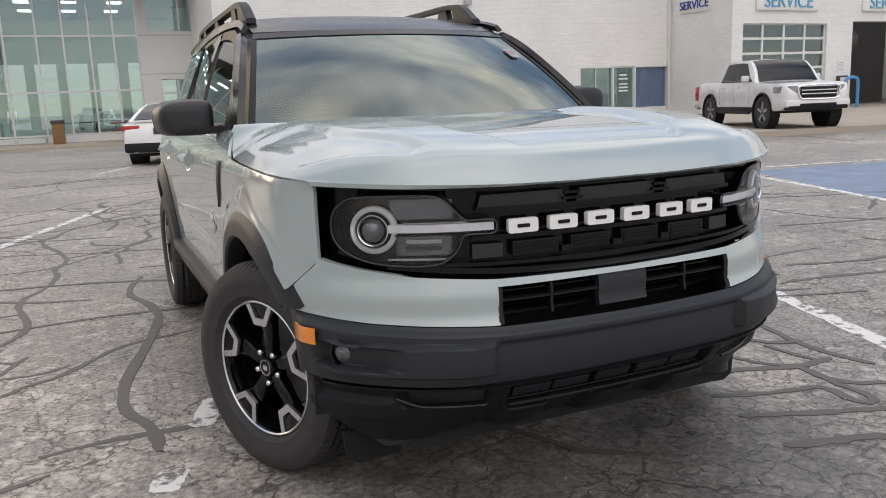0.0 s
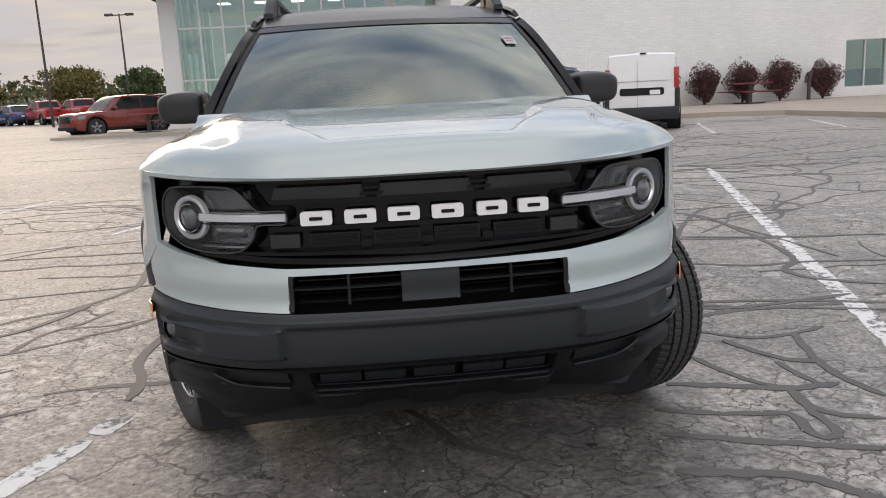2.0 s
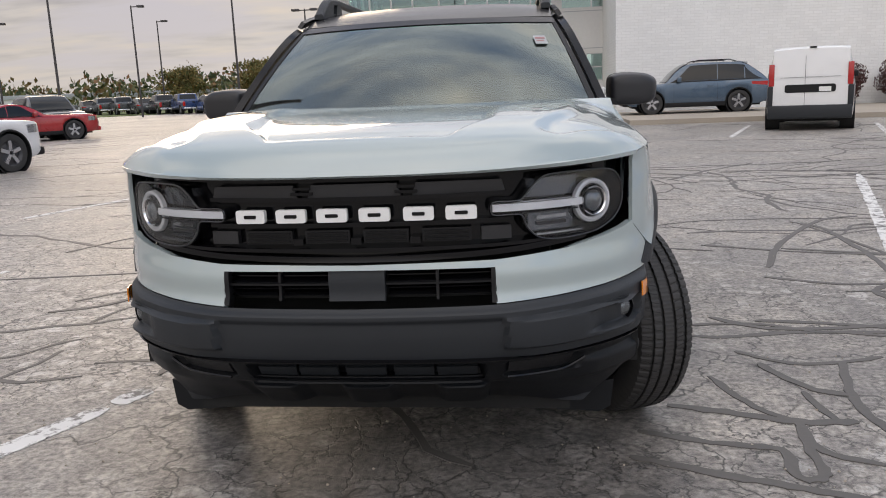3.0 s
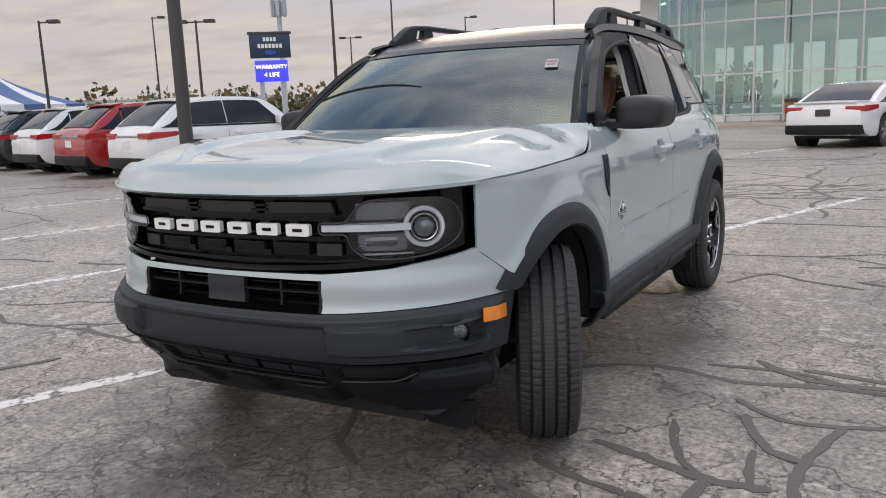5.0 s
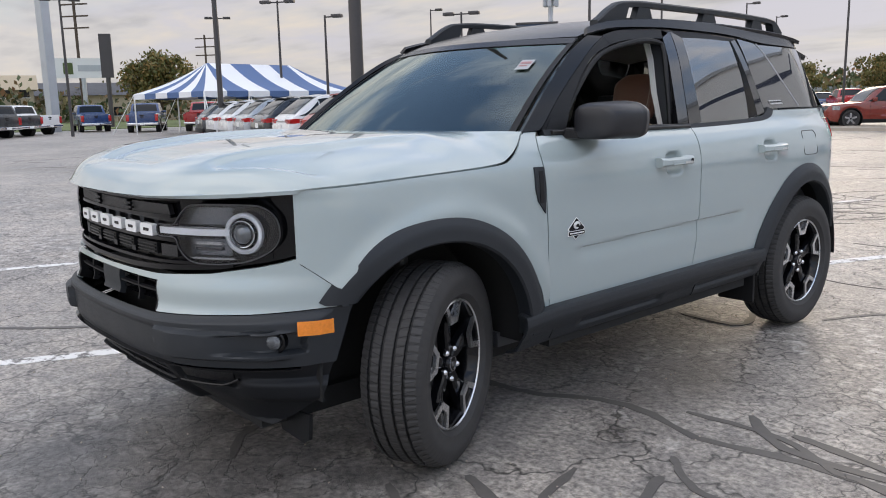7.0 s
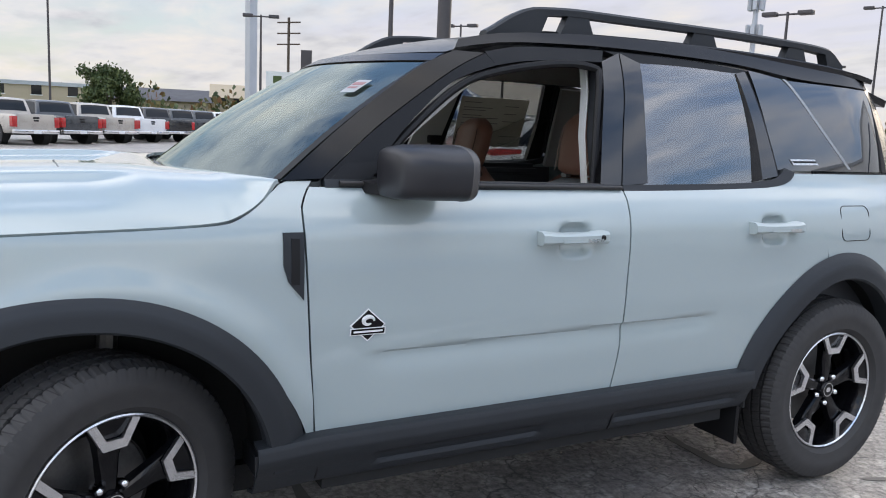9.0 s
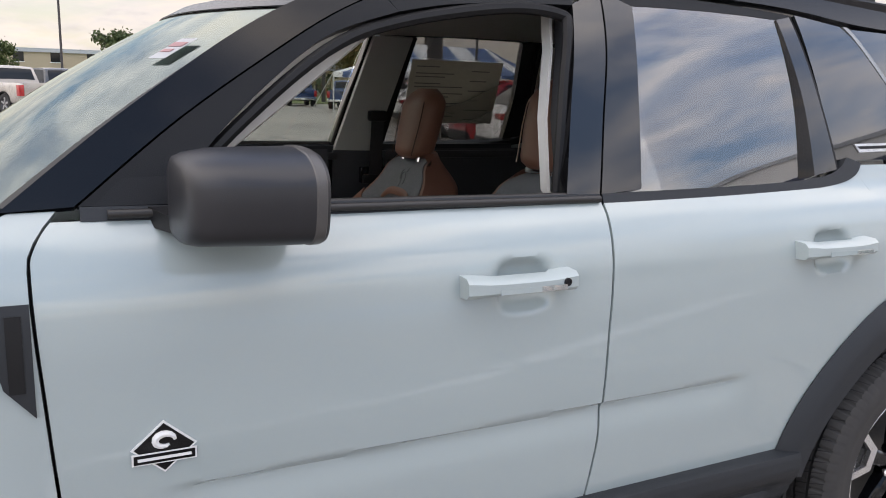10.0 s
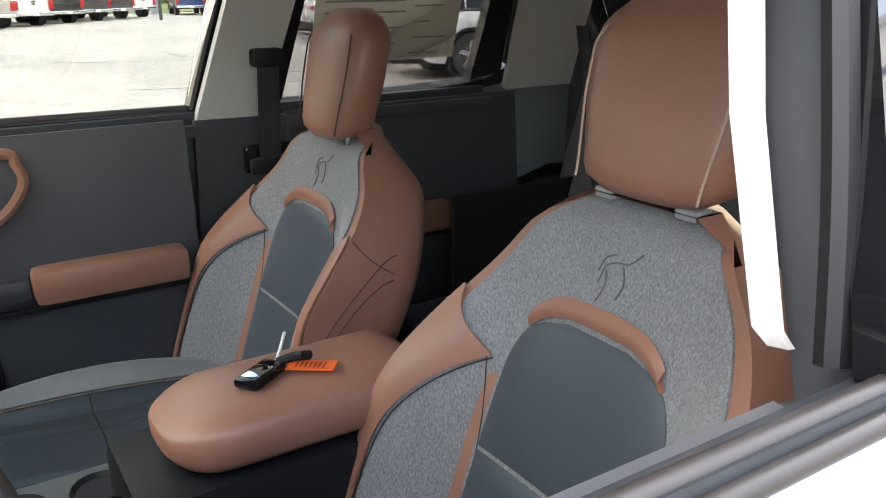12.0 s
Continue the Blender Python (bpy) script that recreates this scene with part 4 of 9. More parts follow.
# sills
def sill(u, v):
    y = lerp(.405, 2.20, u)
    prof = [(.474, -.012), (.468, .028), (.440, .034), (.425, .030), (.385, .014), (.340, .010), (.325, -.03)]
    i = v * (len(prof) - 1)
    a = int(min(i, len(prof) - 2)); t = i - a
    z, off = lerp(prof[a][0], prof[a + 1][0], t), lerp(prof[a][1], prof[a + 1][1], t)
    inset = sum(sstep(c - .30, c - .26, y) * (1 - sstep(c + .26, c + .30, y)) for c in (1.02, 1.86)) * sstep(.36, .372, z) * (1 - sstep(.40, .412, z))
    z += .018 * max(0, (y - .4) / 1.8) - .01 * (1 - sstep(.4, .6, y))
    return side(y, z, off - .012 * inset)


both("sill_cladding", Geo().grid(sill, 120, 42, 0.01), "clad", label="dark sill cladding")
for yy in (.57, 1.575):
    both("cladding_seam", Geo().grid(lambda u, v: side(yy + .004 * u, lerp(.345, .466, v), .036 if v > .7 else .026), 1, 6, .01), "dark")

# doors' vents and badge
def vent(u, v):
    y = lerp(.468 + .012 * sstep(.35, 0, v), .522, u)
    return side(y, lerp(.850 + .05 * (1 - u), 1.026, v), .006)
VT = both("fender_vent", Geo().grid(vent, 8, 12, 0.02), "clad", label="dark fender vent")
for k, v_ in enumerate(VT):
    g = Geo().grid(lambda u, v: side(lerp(.488, .510, u), lerp(.892, 1.010, v), .0075), 3, 6, .012)
    part("vent_slot", g if k == 0 else g.mirrored(), "dark", v_)
for k in (0, 1):
    def dia(sz, off, mat_, name, parent):
        g = Geo().grid(lambda u, v: side(.703 + sz * ((u - .5) + (v - .5)), .771 + sz * .88 * ((v - .5) - (u - .5)), off), 3, 3, .002)
        return part(name, g if k == 0 else g.mirrored(), mat_, parent, "black and white diamond badge" if parent is CAR else "")
    b1 = dia(.052, .0022, "white", "badge", CAR)
    dia(.047, .0036, "gloss", "badge_field", b1)
    g = Geo().grid(lambda u, v: side(lerp(.652, .754, u), lerp(.744, .764, v), .0045), 4, 1, .002)
    part("badge_banner", g if k == 0 else g.mirrored(), "white", b1)
    g = Geo().grid(lambda u, v: side(lerp(.655, .751, u), lerp(.7465, .7615, v), .0056), 4, 1, .002)
    part("badge_banner_field", g if k == 0 else g.mirrored(), "gloss", b1)
    g = Geo().grid(lambda u, v: side(lerp(.661, .745, u), lerp(.7515, .7565, v), .0066), 4, 1, .001)
    part("badge_bar", g if k == 0 else g.mirrored(), "white", b1)
    pts = [side(.703 + .017 * math.cos(a_) * (1 - .05 * a_), .783 + .013 * math.sin(a_) * (1 - .05 * a_), .005) for a_ in [i_ * .45 for i_ in range(13)]]
    g = Geo().tube(pts, [.002 + .0045 * math.sin(math.pi * min(1, (i_ + 1) / 13)) for i_ in range(13)], 6)
    part("badge_swirl", g if k == 0 else g.mirrored(), "white", b1)


# door handles
def handle(yc, zc, keyed):
    L_ = .135
    g = Geo()
    rings = []
    for i in range(13):
        t = i / 12
        y = lerp(yc - L_ + .004, yc + L_ - .022, t)
        hgt = .017 + .005 * math.exp(-((t - .03) / .1) ** 2) + .004 * math.exp(-((t - .97) / .12) ** 2)
        out = .050 - .012 * abs(2 * t - 1) ** 2.5
        base = .012 if .2 < t < .8 else -.006
        pc = lambda dz, off: side(y, zc + .004 + dz, off)
        rings.append([pc(-hgt, base), pc(-hgt * .9, out - .012), pc(-hgt * .5, out - .002), pc(hgt * .5, out), pc(hgt * .9, out - .008), pc(hgt, base)])
    g.loft(rings)
    return g


for k in (0, 1):
    for dr, yc, zc, keyed in ((FD[k], 1.372, .990, True), (RD[k], 2.26, 1.005, False)):
        g = handle(yc, zc, keyed)
        h = part("handle", g if k == 0 else g.mirrored(), "satin", dr, "body-coloured pull handle", 40)
        g = Geo().grid(lambda u, v: side(lerp(yc - .070, yc + .078, u), zc + lerp(-.007, .003, v), .0492), 6, 1, .001)
        part("handle_inlay", g if k == 0 else g.mirrored(), "paint", h)
        for i_ in range(5):
            g = Geo().grid(lambda u, v: side(lerp(yc + .02, yc + .078, u), zc + lerp(-.0062, -.0052, v) + .0021 * i_, .0505), 3, 1, .0006)
            part("rib", g if k == 0 else g.mirrored(), "chrome", h)
        if keyed and k == 0:
            c = side(yc + .082, zc + .006, .0435)
            part("key_lock", Geo().lathe([(0, .0085), (.004, .008), (.005, .005), (.003, .004), (.003, 0)], 20, "x", Matrix.Translation(c)), "dark", h)
fuel = [side(y, z, .0012) for y, z in rrect(2.71, 1.015, .17, .13, .025)]
part("fuel_flap_gap", Geo().tube(fuel, .0016, 5, closed=True), "dark", CAR)

# ---- cabin shell: roof, pillars, glass ----
G_Z = spl([(1.10, .822), (1.13, .808), (1.16, .798), (1.25, .767), (1.35, .730), (1.45, .690), (1.53, .652), (1.58, .624), (1.61, .610), (1.635, .600), (1.66, .588)])


def gh(y, z, off=0.0):
    """Point of the upper side of the cabin."""
    return Vector((G_Z(z) - .035 * sstep(1.7, 3.3, y) * (1 - .4 * sstep(1.5, 1.15, z)) + off - .10 * sstep(2.95, 3.35, y), y, z))


def ruled(A, B, off0=0.0, off1=0.0, n=24, k=4, th=.02):
    """Strip between two outlines given as (y, z) points."""
    def dense(P):
        Q = crom([(p[0], p[1], 0) for p in P], 8)
        L_ = [0]
        for i in range(1, len(Q)):
            L_.append(L_[-1] + (Q[i] - Q[i - 1]).length)
        return lambda t: (float(np.interp(t * L_[-1], L_, [q.x for q in Q])), float(np.interp(t * L_[-1], L_, [q.y for q in Q])))
    a, b = dense(A), dense(B)
    def f(u, v):
        p, q = a(u), b(u)
        return gh(lerp(p[0], q[0], v), lerp(p[1], q[1], v), lerp(off0, off1, v))
    out = (f(.55, .5) - f(.45, .5)).cross(f(.5, .55) - f(.5, .45)).x
    return Geo().grid(f, n, k, th if out > 0 else -th)


def steep(g):
    """The glazing stands a little steeper than the pillars round it."""
    g.v = [(p[0] + (p[2] - 1.5) * .055, p[1], p[2]) for p in g.v]
    return g


W_EDGE = [(.485, 1.152), (.66, 1.295), (.85, 1.432), (.97, 1.502), (1.06, 1.540)]          # beside the windshield
D_EDGE = [(.592, 1.158), (.76, 1.295), (.95, 1.425), (1.06, 1.492), (1.16, 1.540)]          # front of the door frame
WIN_F = [(.735, 1.158), (.82, 1.262), (.93, 1.365), (1.05, 1.452), (1.20, 1.505)]          # front of the door opening
ROOF_SEAM = [(1.06, 1.548), (1.25, 1.582), (1.5, 1.597), (1.72, 1.602), (2.1, 1.597), (2.35, 1.586), (2.6, 1.560), (2.85, 1.552), (3.08, 1.545)]
both("a_pillar", ruled(W_EDGE, D_EDGE, .004, .006, th=.03), "pillarblack", label="gloss black windshield pillar")
both("door_frame", ruled([(p[0] + .006, p[1]) for p in D_EDGE], WIN_F, .004, .0, th=.03), "valance")
both("door_frame", ruled([(1.165, 1.545), (1.30, 1.572), (1.5, 1.584), (1.64, 1.588)], [(1.20, 1.505), (1.32, 1.528), (1.48, 1.542), (1.625, 1.548)], .004, 0, th=.03), "valance")
both("door_frame", ruled([(1.645, 1.588), (1.9, 1.588), (2.12, 1.582), (2.32, 1.570)], [(1.765, 1.556), (1.9, 1.560), (2.1, 1.560), (2.27, 1.556)], .004, 0, th=.03), "valance")
both("b_pillar", ruled([(1.525, 1.15), (1.56, 1.30), (1.60, 1.45), (1.622, 1.55)], [(1.608, 1.147), (1.643, 1.30), (1.683, 1.45), (1.705, 1.585)], .004, .005, th=.03), "pillargloss", label="gloss black door pillar")
both("b_pillar", ruled([(1.613, 1.147), (1.648, 1.30), (1.688, 1.45), (1.710, 1.585)], [(1.722, 1.155), (1.745, 1.30), (1.77, 1.45), (1.79, 1.556)], .005, .004, th=.03), "pillargloss", label="gloss black door pillar")
both("roof_side", ruled(ROOF_SEAM, [(1.08, 1.577), (1.25, 1.612), (1.5, 1.632), (1.72, 1.641), (2.1, 1.646), (2.35, 1.645), (2.6, 1.638), (2.85, 1.626), (3.08, 1.600)], .006, .006, th=.02), "roofblack", label="gloss black roof side")
both("c_pillar", ruled([(2.275, 1.172), (2.285, 1.35), (2.27, 1.50), (2.262, 1.556)], [(2.36, 1.185), (2.345, 1.35), (2.325, 1.50), (2.315, 1.566)], .004, .004, th=.03), "pillargloss", label="gloss black rear door pillar")
both("c_pillar_seam", ruled([(2.36, 1.186), (2.345, 1.35), (2.325, 1.50), (2.315, 1.566)], [(2.375, 1.186), (2.36, 1.35), (2.34, 1.50), (2.33, 1.57)], -.002, -.002, th=.02), "dark")
both("quarter_panel_black", steep(ruled([(2.378, 1.205), (2.363, 1.35), (2.343, 1.50), (2.333, 1.572)], [(2.80, 1.205), (2.68, 1.35), (2.56, 1.50), (2.50, 1.552)], .004, .006, th=.02)), "tintgloss", label="dark gloss panel behind the rear door")
both("quarter_window", steep(ruled([(2.806, 1.205), (2.686, 1.35), (2.566, 1.50), (2.52, 1.548)], [(3.04, 1.205), (3.07, 1.35), (3.075, 1.48), (3.06, 1.54)], .0, .0, th=.006)), "tintgloss", label="dark rear quarter window")
# reflection along the glass fold, laid on as a pale strip
both("quarter_stripe", steep(ruled([(2.795, 1.215), (2.675, 1.36), (2.555, 1.51), (2.512, 1.552)], [(2.812, 1.215), (2.692, 1.36), (2.572, 1.51), (2.53, 1.552)], .0075, .0075, th=.004)), "stripe")
both("quarter_vent_trim", steep(ruled([(2.46, 1.247), (2.60, 1.249)], [(2.475, 1.225), (2.62, 1.228)], .008, .008, n=6, k=1, th=.004)), "machined", label="small silver trim plate")
both("quarter_vent_trim", steep(ruled([(2.47, 1.241), (2.60, 1.243)], [(2.48, 1.234), (2.61, 1.236)], .010, .010, n=6, k=1, th=.003)), "dark")
both("d_pillar", ruled([(3.045, 1.205), (3.075, 1.35), (3.08, 1.48), (3.065, 1.545)], [(3.24, 1.205), (3.22, 1.35), (3.19, 1.48), (3.15, 1.56)], .0, -.01, th=.02), "roofblack")
both("belt_moulding", ruled([(.60, 1.136), (1.1, 1.130), (1.605, 1.126)], [(.60, 1.158), (1.1, 1.153), (1.605, 1.149)], .010, .008, th=.03, n=40), "clad", label="dark window sill moulding")
both("belt_moulding", ruled([(1.612, 1.126), (2.1, 1.134), (2.33, 1.148), (2.42, 1.17), (2.45, 1.20)], [(1.612, 1.149), (2.1, 1.157), (2.30, 1.170), (2.37, 1.19), (2.40, 1.215)], .010, .008, th=.03, n=40), "clad", label="dark window sill moulding")
both("belt_bead", Geo().tube([gh(lerp(.70, 1.535, i / 20), lerp(1.150, 1.143, i / 20), -.006) for i in range(21)], .0095, 18), "beltrubber", label="rounded rubber window strip", angle=60)
both("belt_bead", Geo().tube([gh(lerp(.64, 1.60, i / 20), lerp(1.146, 1.139, i / 20), .014) for i in range(21)], .0075, 18), "beltrubber", label="rounded rubber window strip", angle=60)
both("mirror_sail", ruled([(.62, 1.158), (.735, 1.158)], [(.665, 1.20), (.775, 1.205)], .008, .006, n=6, k=2, th=.02), "valance")
for sgn in (1, -1):
    g = ruled([(1.690, 1.13), (1.713, 1.30), (1.738, 1.45), (1.758, 1.570)], [(2.315, 1.145), (2.315, 1.35), (2.300, 1.50), (2.293, 1.572)], -.004, -.004, 12, 12, .004)
    steep(g)
    o_ = part("rear_door_window", g if sgn > 0 else g.mirrored(), "tint", RD[0 if sgn > 0 else 1], "dark tinted window")
    o_.visible_shadow = False
g = ruled([(p[0] - .005, p[1]) for p in WIN_F], [(1.527, 1.15), (1.545, 1.25), (1.565, 1.35), (1.59, 1.45), (1.62, 1.548)], -.006, -.006, 14, 14, .004)
o_ = part("front_door_window", g.mirrored(), "clearpane", FD[1], "clear closed window")
o_.visible_shadow = False


def windshield(u, v, off=0.0):
    a = u * 2 - 1
    x = a * lerp(.762, .607, v)
    y = lerp(.300 + .195 * a * a, .885 + .165 * a * a, v) - .012 * math.sin(math.pi * v)
    z = lerp(1.150, 1.530 + .006 * (1 - a * a), v) + .014 * math.sin(math.pi * v)
    return Vector((x, y - off * .55, z + off * .83))


ws = part("windshield", Geo().grid(windshield, 30, 20, .005), "wind", CAR, "clear windshield")
ws.visible_shadow = False
def frame_strip(u0, u1, v0, v1, nu, nv):
    return Geo().grid(lambda u, v: windshield(lerp(u0, u1, u), lerp(v0, v1, v), -.007), nu, nv, .002)
for a_ in ((0, .020, 0, 1, 2, 20), (.980, 1, 0, 1, 2, 20), (.020, .980, 0, .045, 24, 2), (.020, .980, .955, 1, 24, 2)):
    part("black_border", frame_strip(*a_), "dark", ws)
part("sensor_housing", Geo().grid(lambda u, v: windshield(lerp(.5 - .12 + .03 * (1 - v), .5 + .12 - .03 * (1 - v), u), lerp(.82, .955, v), -.012), 8, 4, .03), "dark", ws, "dark sensor housing behind the glass")
part("dealer_sticker", Geo().grid(lambda u, v: windshield(lerp(.890, .930, u), lerp(.60, .71, v), .0085), 2, 2, .001), "stickerwhite", ws, "small white and red windshield sticker")
part("sticker_print", Geo().grid(lambda u, v: windshield(lerp(.894, .926, u), lerp(.662, .685, v), .0100), 2, 2, .001), "stickerred", ws)
part("sticker_print", Geo().grid(lambda u, v: windshield(lerp(.896, .920, u), lerp(.632, .647, v), .0100), 2, 2, .001), "stickerred", ws)
part("cowl", Geo().grid(lambda u, v: Vector(((u * 2 - 1) * .735, lerp(.20 + .20 * (u * 2 - 1) ** 2, .34 + .20 * (u * 2 - 1) ** 2, v), 1.118 + .014 * v)), 24, 3, .02), "dark", CAR)
for sgn in (1, -1):
    pts = [windshield(lerp(.5, .5 + sgn * a_, 1), b_, .012) for a_, b_ in ((.05, -.09), (.16, -.08), (.30, -.07), (.42, -.06))]
    part("wiper", Geo().tube(pts, .007, 6), "dark", CAR, "black windshield wiper")

roof_z = spl([(.86, 1.530), (1.0, 1.572), (1.15, 1.604), (1.4, 1.634), (1.7, 1.650), (2.1, 1.657), (2.6, 1.647), (3.0, 1.622), (3.14, 1.600)])


def roof(u, v):
    a = u * 2 - 1
    y = lerp(.888 + .165 * a * a, 3.13 - .02 * a * a, v)
    w = lerp(.60, .595, v)
    x = a * w
    z = roof_z(y - .165 * a * a * (1 - sstep(0, .25, v))) - .016 * abs(a) ** 5 * sstep(0, .2, v) + .016 * (1 - a * a) * sstep(0, .3, v) + .010 * sstep(1.95, 2.08, y) * (1 - sstep(.80, .9, abs(a)))
    return Vector((x, y, z))


part("roof", Geo().grid(roof, 44, 60, .02), "roofblack", CAR, "gloss black roof")
for sgn in (1, -1):
    part("roof_seam", Geo().tube([Vector((sgn * .555, lerp(1.30, 3.05, t_ / 30), roof(.5 + sgn * .463, (lerp(1.30, 3.05, t_ / 30) - .9) / 2.2).z + .001)) for t_ in range(31)], .0045, 5), "dark", CAR)


for a_ in ((0.0, .016), (.984, 1.0)):
    part("windshield_moulding", Geo().grid(lambda u, v: windshield(lerp(a_[0], a_[1], u), v, .003), 2, 24, .003), "dark", CAR)
part("roof_header", Geo().grid(lambda u, v: windshield(lerp(.004, .996, u), lerp(.925, 1.0, v), .004), 30, 2, .003), "roofblack", CAR, "gloss black strip over the windshield")


# roof rails
def rail():
    g = Geo()
    base = lambda y: roof(.5 + .48, min(1, max(0, (y - .95) / 2.18))).z
    xr = lambda y: lerp(.572, .535, (y - 1.2) / 1.8)
    # top bar
    rings = []
    for i in range(61):
        y = lerp(1.20, 2.955, i / 60)
        top = rail_top(y)
        th = .027
        low = top - th if 1.43 < y < 2.85 else base(y) - .01
        low = min(low, top - .004)
        x = xr(y)
        rings.append([(x - .022, y, low), (x + .022, y, low), (x + .024, y, top - .008), (x + .016, y, top), (x - .016, y, top), (x - .024, y, top - .008)])
    g.loft(rings)
    return g


rail_top = spl([(1.15, 1.600), (1.20, 1.618), (1.31, 1.682), (1.38, 1.708), (1.6, 1.720), (2.2, 1.720), (2.68, 1.712), (2.86, 1.700), (2.96, 1.640)])
RAILS = both("roof_rail", rail(), "clad", label="dark grey roof rail", angle=25)
for k_, r_ in enumerate(RAILS):
    for y0, y1 in ((1.52, 1.60), (2.10, 2.19), (2.62, 2.70)):
        g = Geo().prism([(y0 - .03, roof(.98, (y0 - .95) / 2.18).z - .005), (y1 + .03, roof(.98, (y1 - .95) / 2.18).z - .005), (y1, rail_top(y1) - .02), (y0, rail_top(y0) - .02)], "x", lerp(.572, .535, (y0 - 1.2) / 1.8) - .018, lerp(.572, .535, (y0 - 1.2) / 1.8) + .018)
        part("rail_foot", g if k_ == 0 else g.mirrored(), "clad", r_)
part("antenna", Geo().lathe([(-.01, .03), (.01, .024), (.02, .008), (.03, .004), (.15, .003), (.155, 0)], 12, "z", pose(-.05, 2.80, 1.615, -32, 0, 0)), "dark", CAR, "short black roof aerial")
part("roof_spoiler", Geo().grid(lambda u, v: Vector(((u * 2 - 1) * .56, lerp(3.08, 3.27, v), lerp(1.575, 1.53, v) - .02 * abs(u * 2 - 1) ** 3)), 16, 3, .03), "roofblack", CAR)
o_ = part("rear_window", Geo().grid(lambda u, v: Vector(((u * 2 - 1) * lerp(.70, .56, v), lerp(3.33, 3.16, v) - .08 * (u * 2 - 1) ** 2, lerp(1.18, 1.54, v))), 12, 8, .005), "tint", CAR, "dark tinted rear window")
o_.visible_shadow = False


# door mirrors
def mirror_head():
    rings = []
    for y, k, dx, dz in ((.674, .30, -.02, -.008), (.675, .62, -.018, -.007), (.682, .78, -.015, -.005), (.700, .88, -.010, -.003), (.745, .95, -.005, 0), (.81, .985, -.002, 0), (.87, 1.0, 0, 0), (.912, 1.0, 0, 0), (.914, 1.012, 0, 0), (.926, 1.0, 0, 0), (.932, .96, 0, 0), (.931, .88, 0, 0), (.918, .86, 0, 0)):
        xc, zc = .954 + dx, 1.187 + dz
        hw, hh = .110 * k, .073 * (k if k < .5 else k ** .6)
        ring = []
        for i in range(36):
            a = 2 * math.pi * i / 36
            c, s_ = math.cos(a), math.sin(a)
            x = math.copysign(abs(c) ** .43, c) * hw
            z = math.copysign(abs(s_) ** .43, s_) * hh
            z *= 1 - (.34 if z > 0 else .10) * max(0, x / .110) ** 2      # the outer end is lower
            ring.append((xc + x - .10 * max(0, -z) * (x > 0), y + .12 * max(0, x) * (.93 - y) / .25, zc + z))
        rings.append([(p_[0], .93 - (.93 - p_[1]) * .80, p_[2]) for p_ in ring])
    return Geo().loft(rings)


MIR = both("door_mirror", mirror_head(), "mirrorcap", label="black door mirror", angle=50)
for k_, mm in enumerate(MIR):
    g = Geo().loft([[(.775, .69, 1.132), (.775, .80, 1.132), (.775, .80, 1.160), (.775, .69, 1.160)], [(.83, .71, 1.122), (.83, .84, 1.122), (.83, .84, 1.152), (.83, .71, 1.152)], [(.92, .75, 1.118), (.92, .87, 1.118), (.92, .87, 1.14), (.92, .75, 1.14)]])
    part("mirror_foot", g if k_ == 0 else g.mirrored(), "dark", mm)
    rim = []
    for y, k in ((.908, 1.0), (.910, 1.022), (.924, 1.016), (.928, .985)):
        rim.append([])
        for i in range(36):
            a = 2 * math.pi * i / 36
            x = math.copysign(abs(math.cos(a)) ** .43, math.cos(a)) * .110 * k
            z = math.copysign(abs(math.sin(a)) ** .43, math.sin(a)) * .073 * k
            z *= 1 - (.34 if z > 0 else .10) * max(0, x / .110) ** 2
            rim[-1].append((.954 + x - .10 * max(0, -z) * (x > 0), y + .12 * max(0, x) * (.93 - y) / .25, 1.187 + z))
    g = Geo().loft(rim, cap=False)
    part("mirror_rim", g if k_ == 0 else g.mirrored(), "rimtrim", mm, "grey rim")
    g = Geo().box(.862, 1.034, .916, .9185, 1.132, 1.240, bev=.001)
    part("mirror_glass", g if k_ == 0 else g.mirrored(), "chrome", mm, "mirror glass")
    g = Geo().tube(crom([(.846, .775, 1.205), (.87, .752, 1.204), (.91, .742, 1.203), (.95, .745, 1.200), (.985, .762, 1.185), (.995, .775, 1.14)], 5), .0028, 5)
    part("mirror_seam", g if k_ == 0 else g.mirrored(), "gloss", mm)

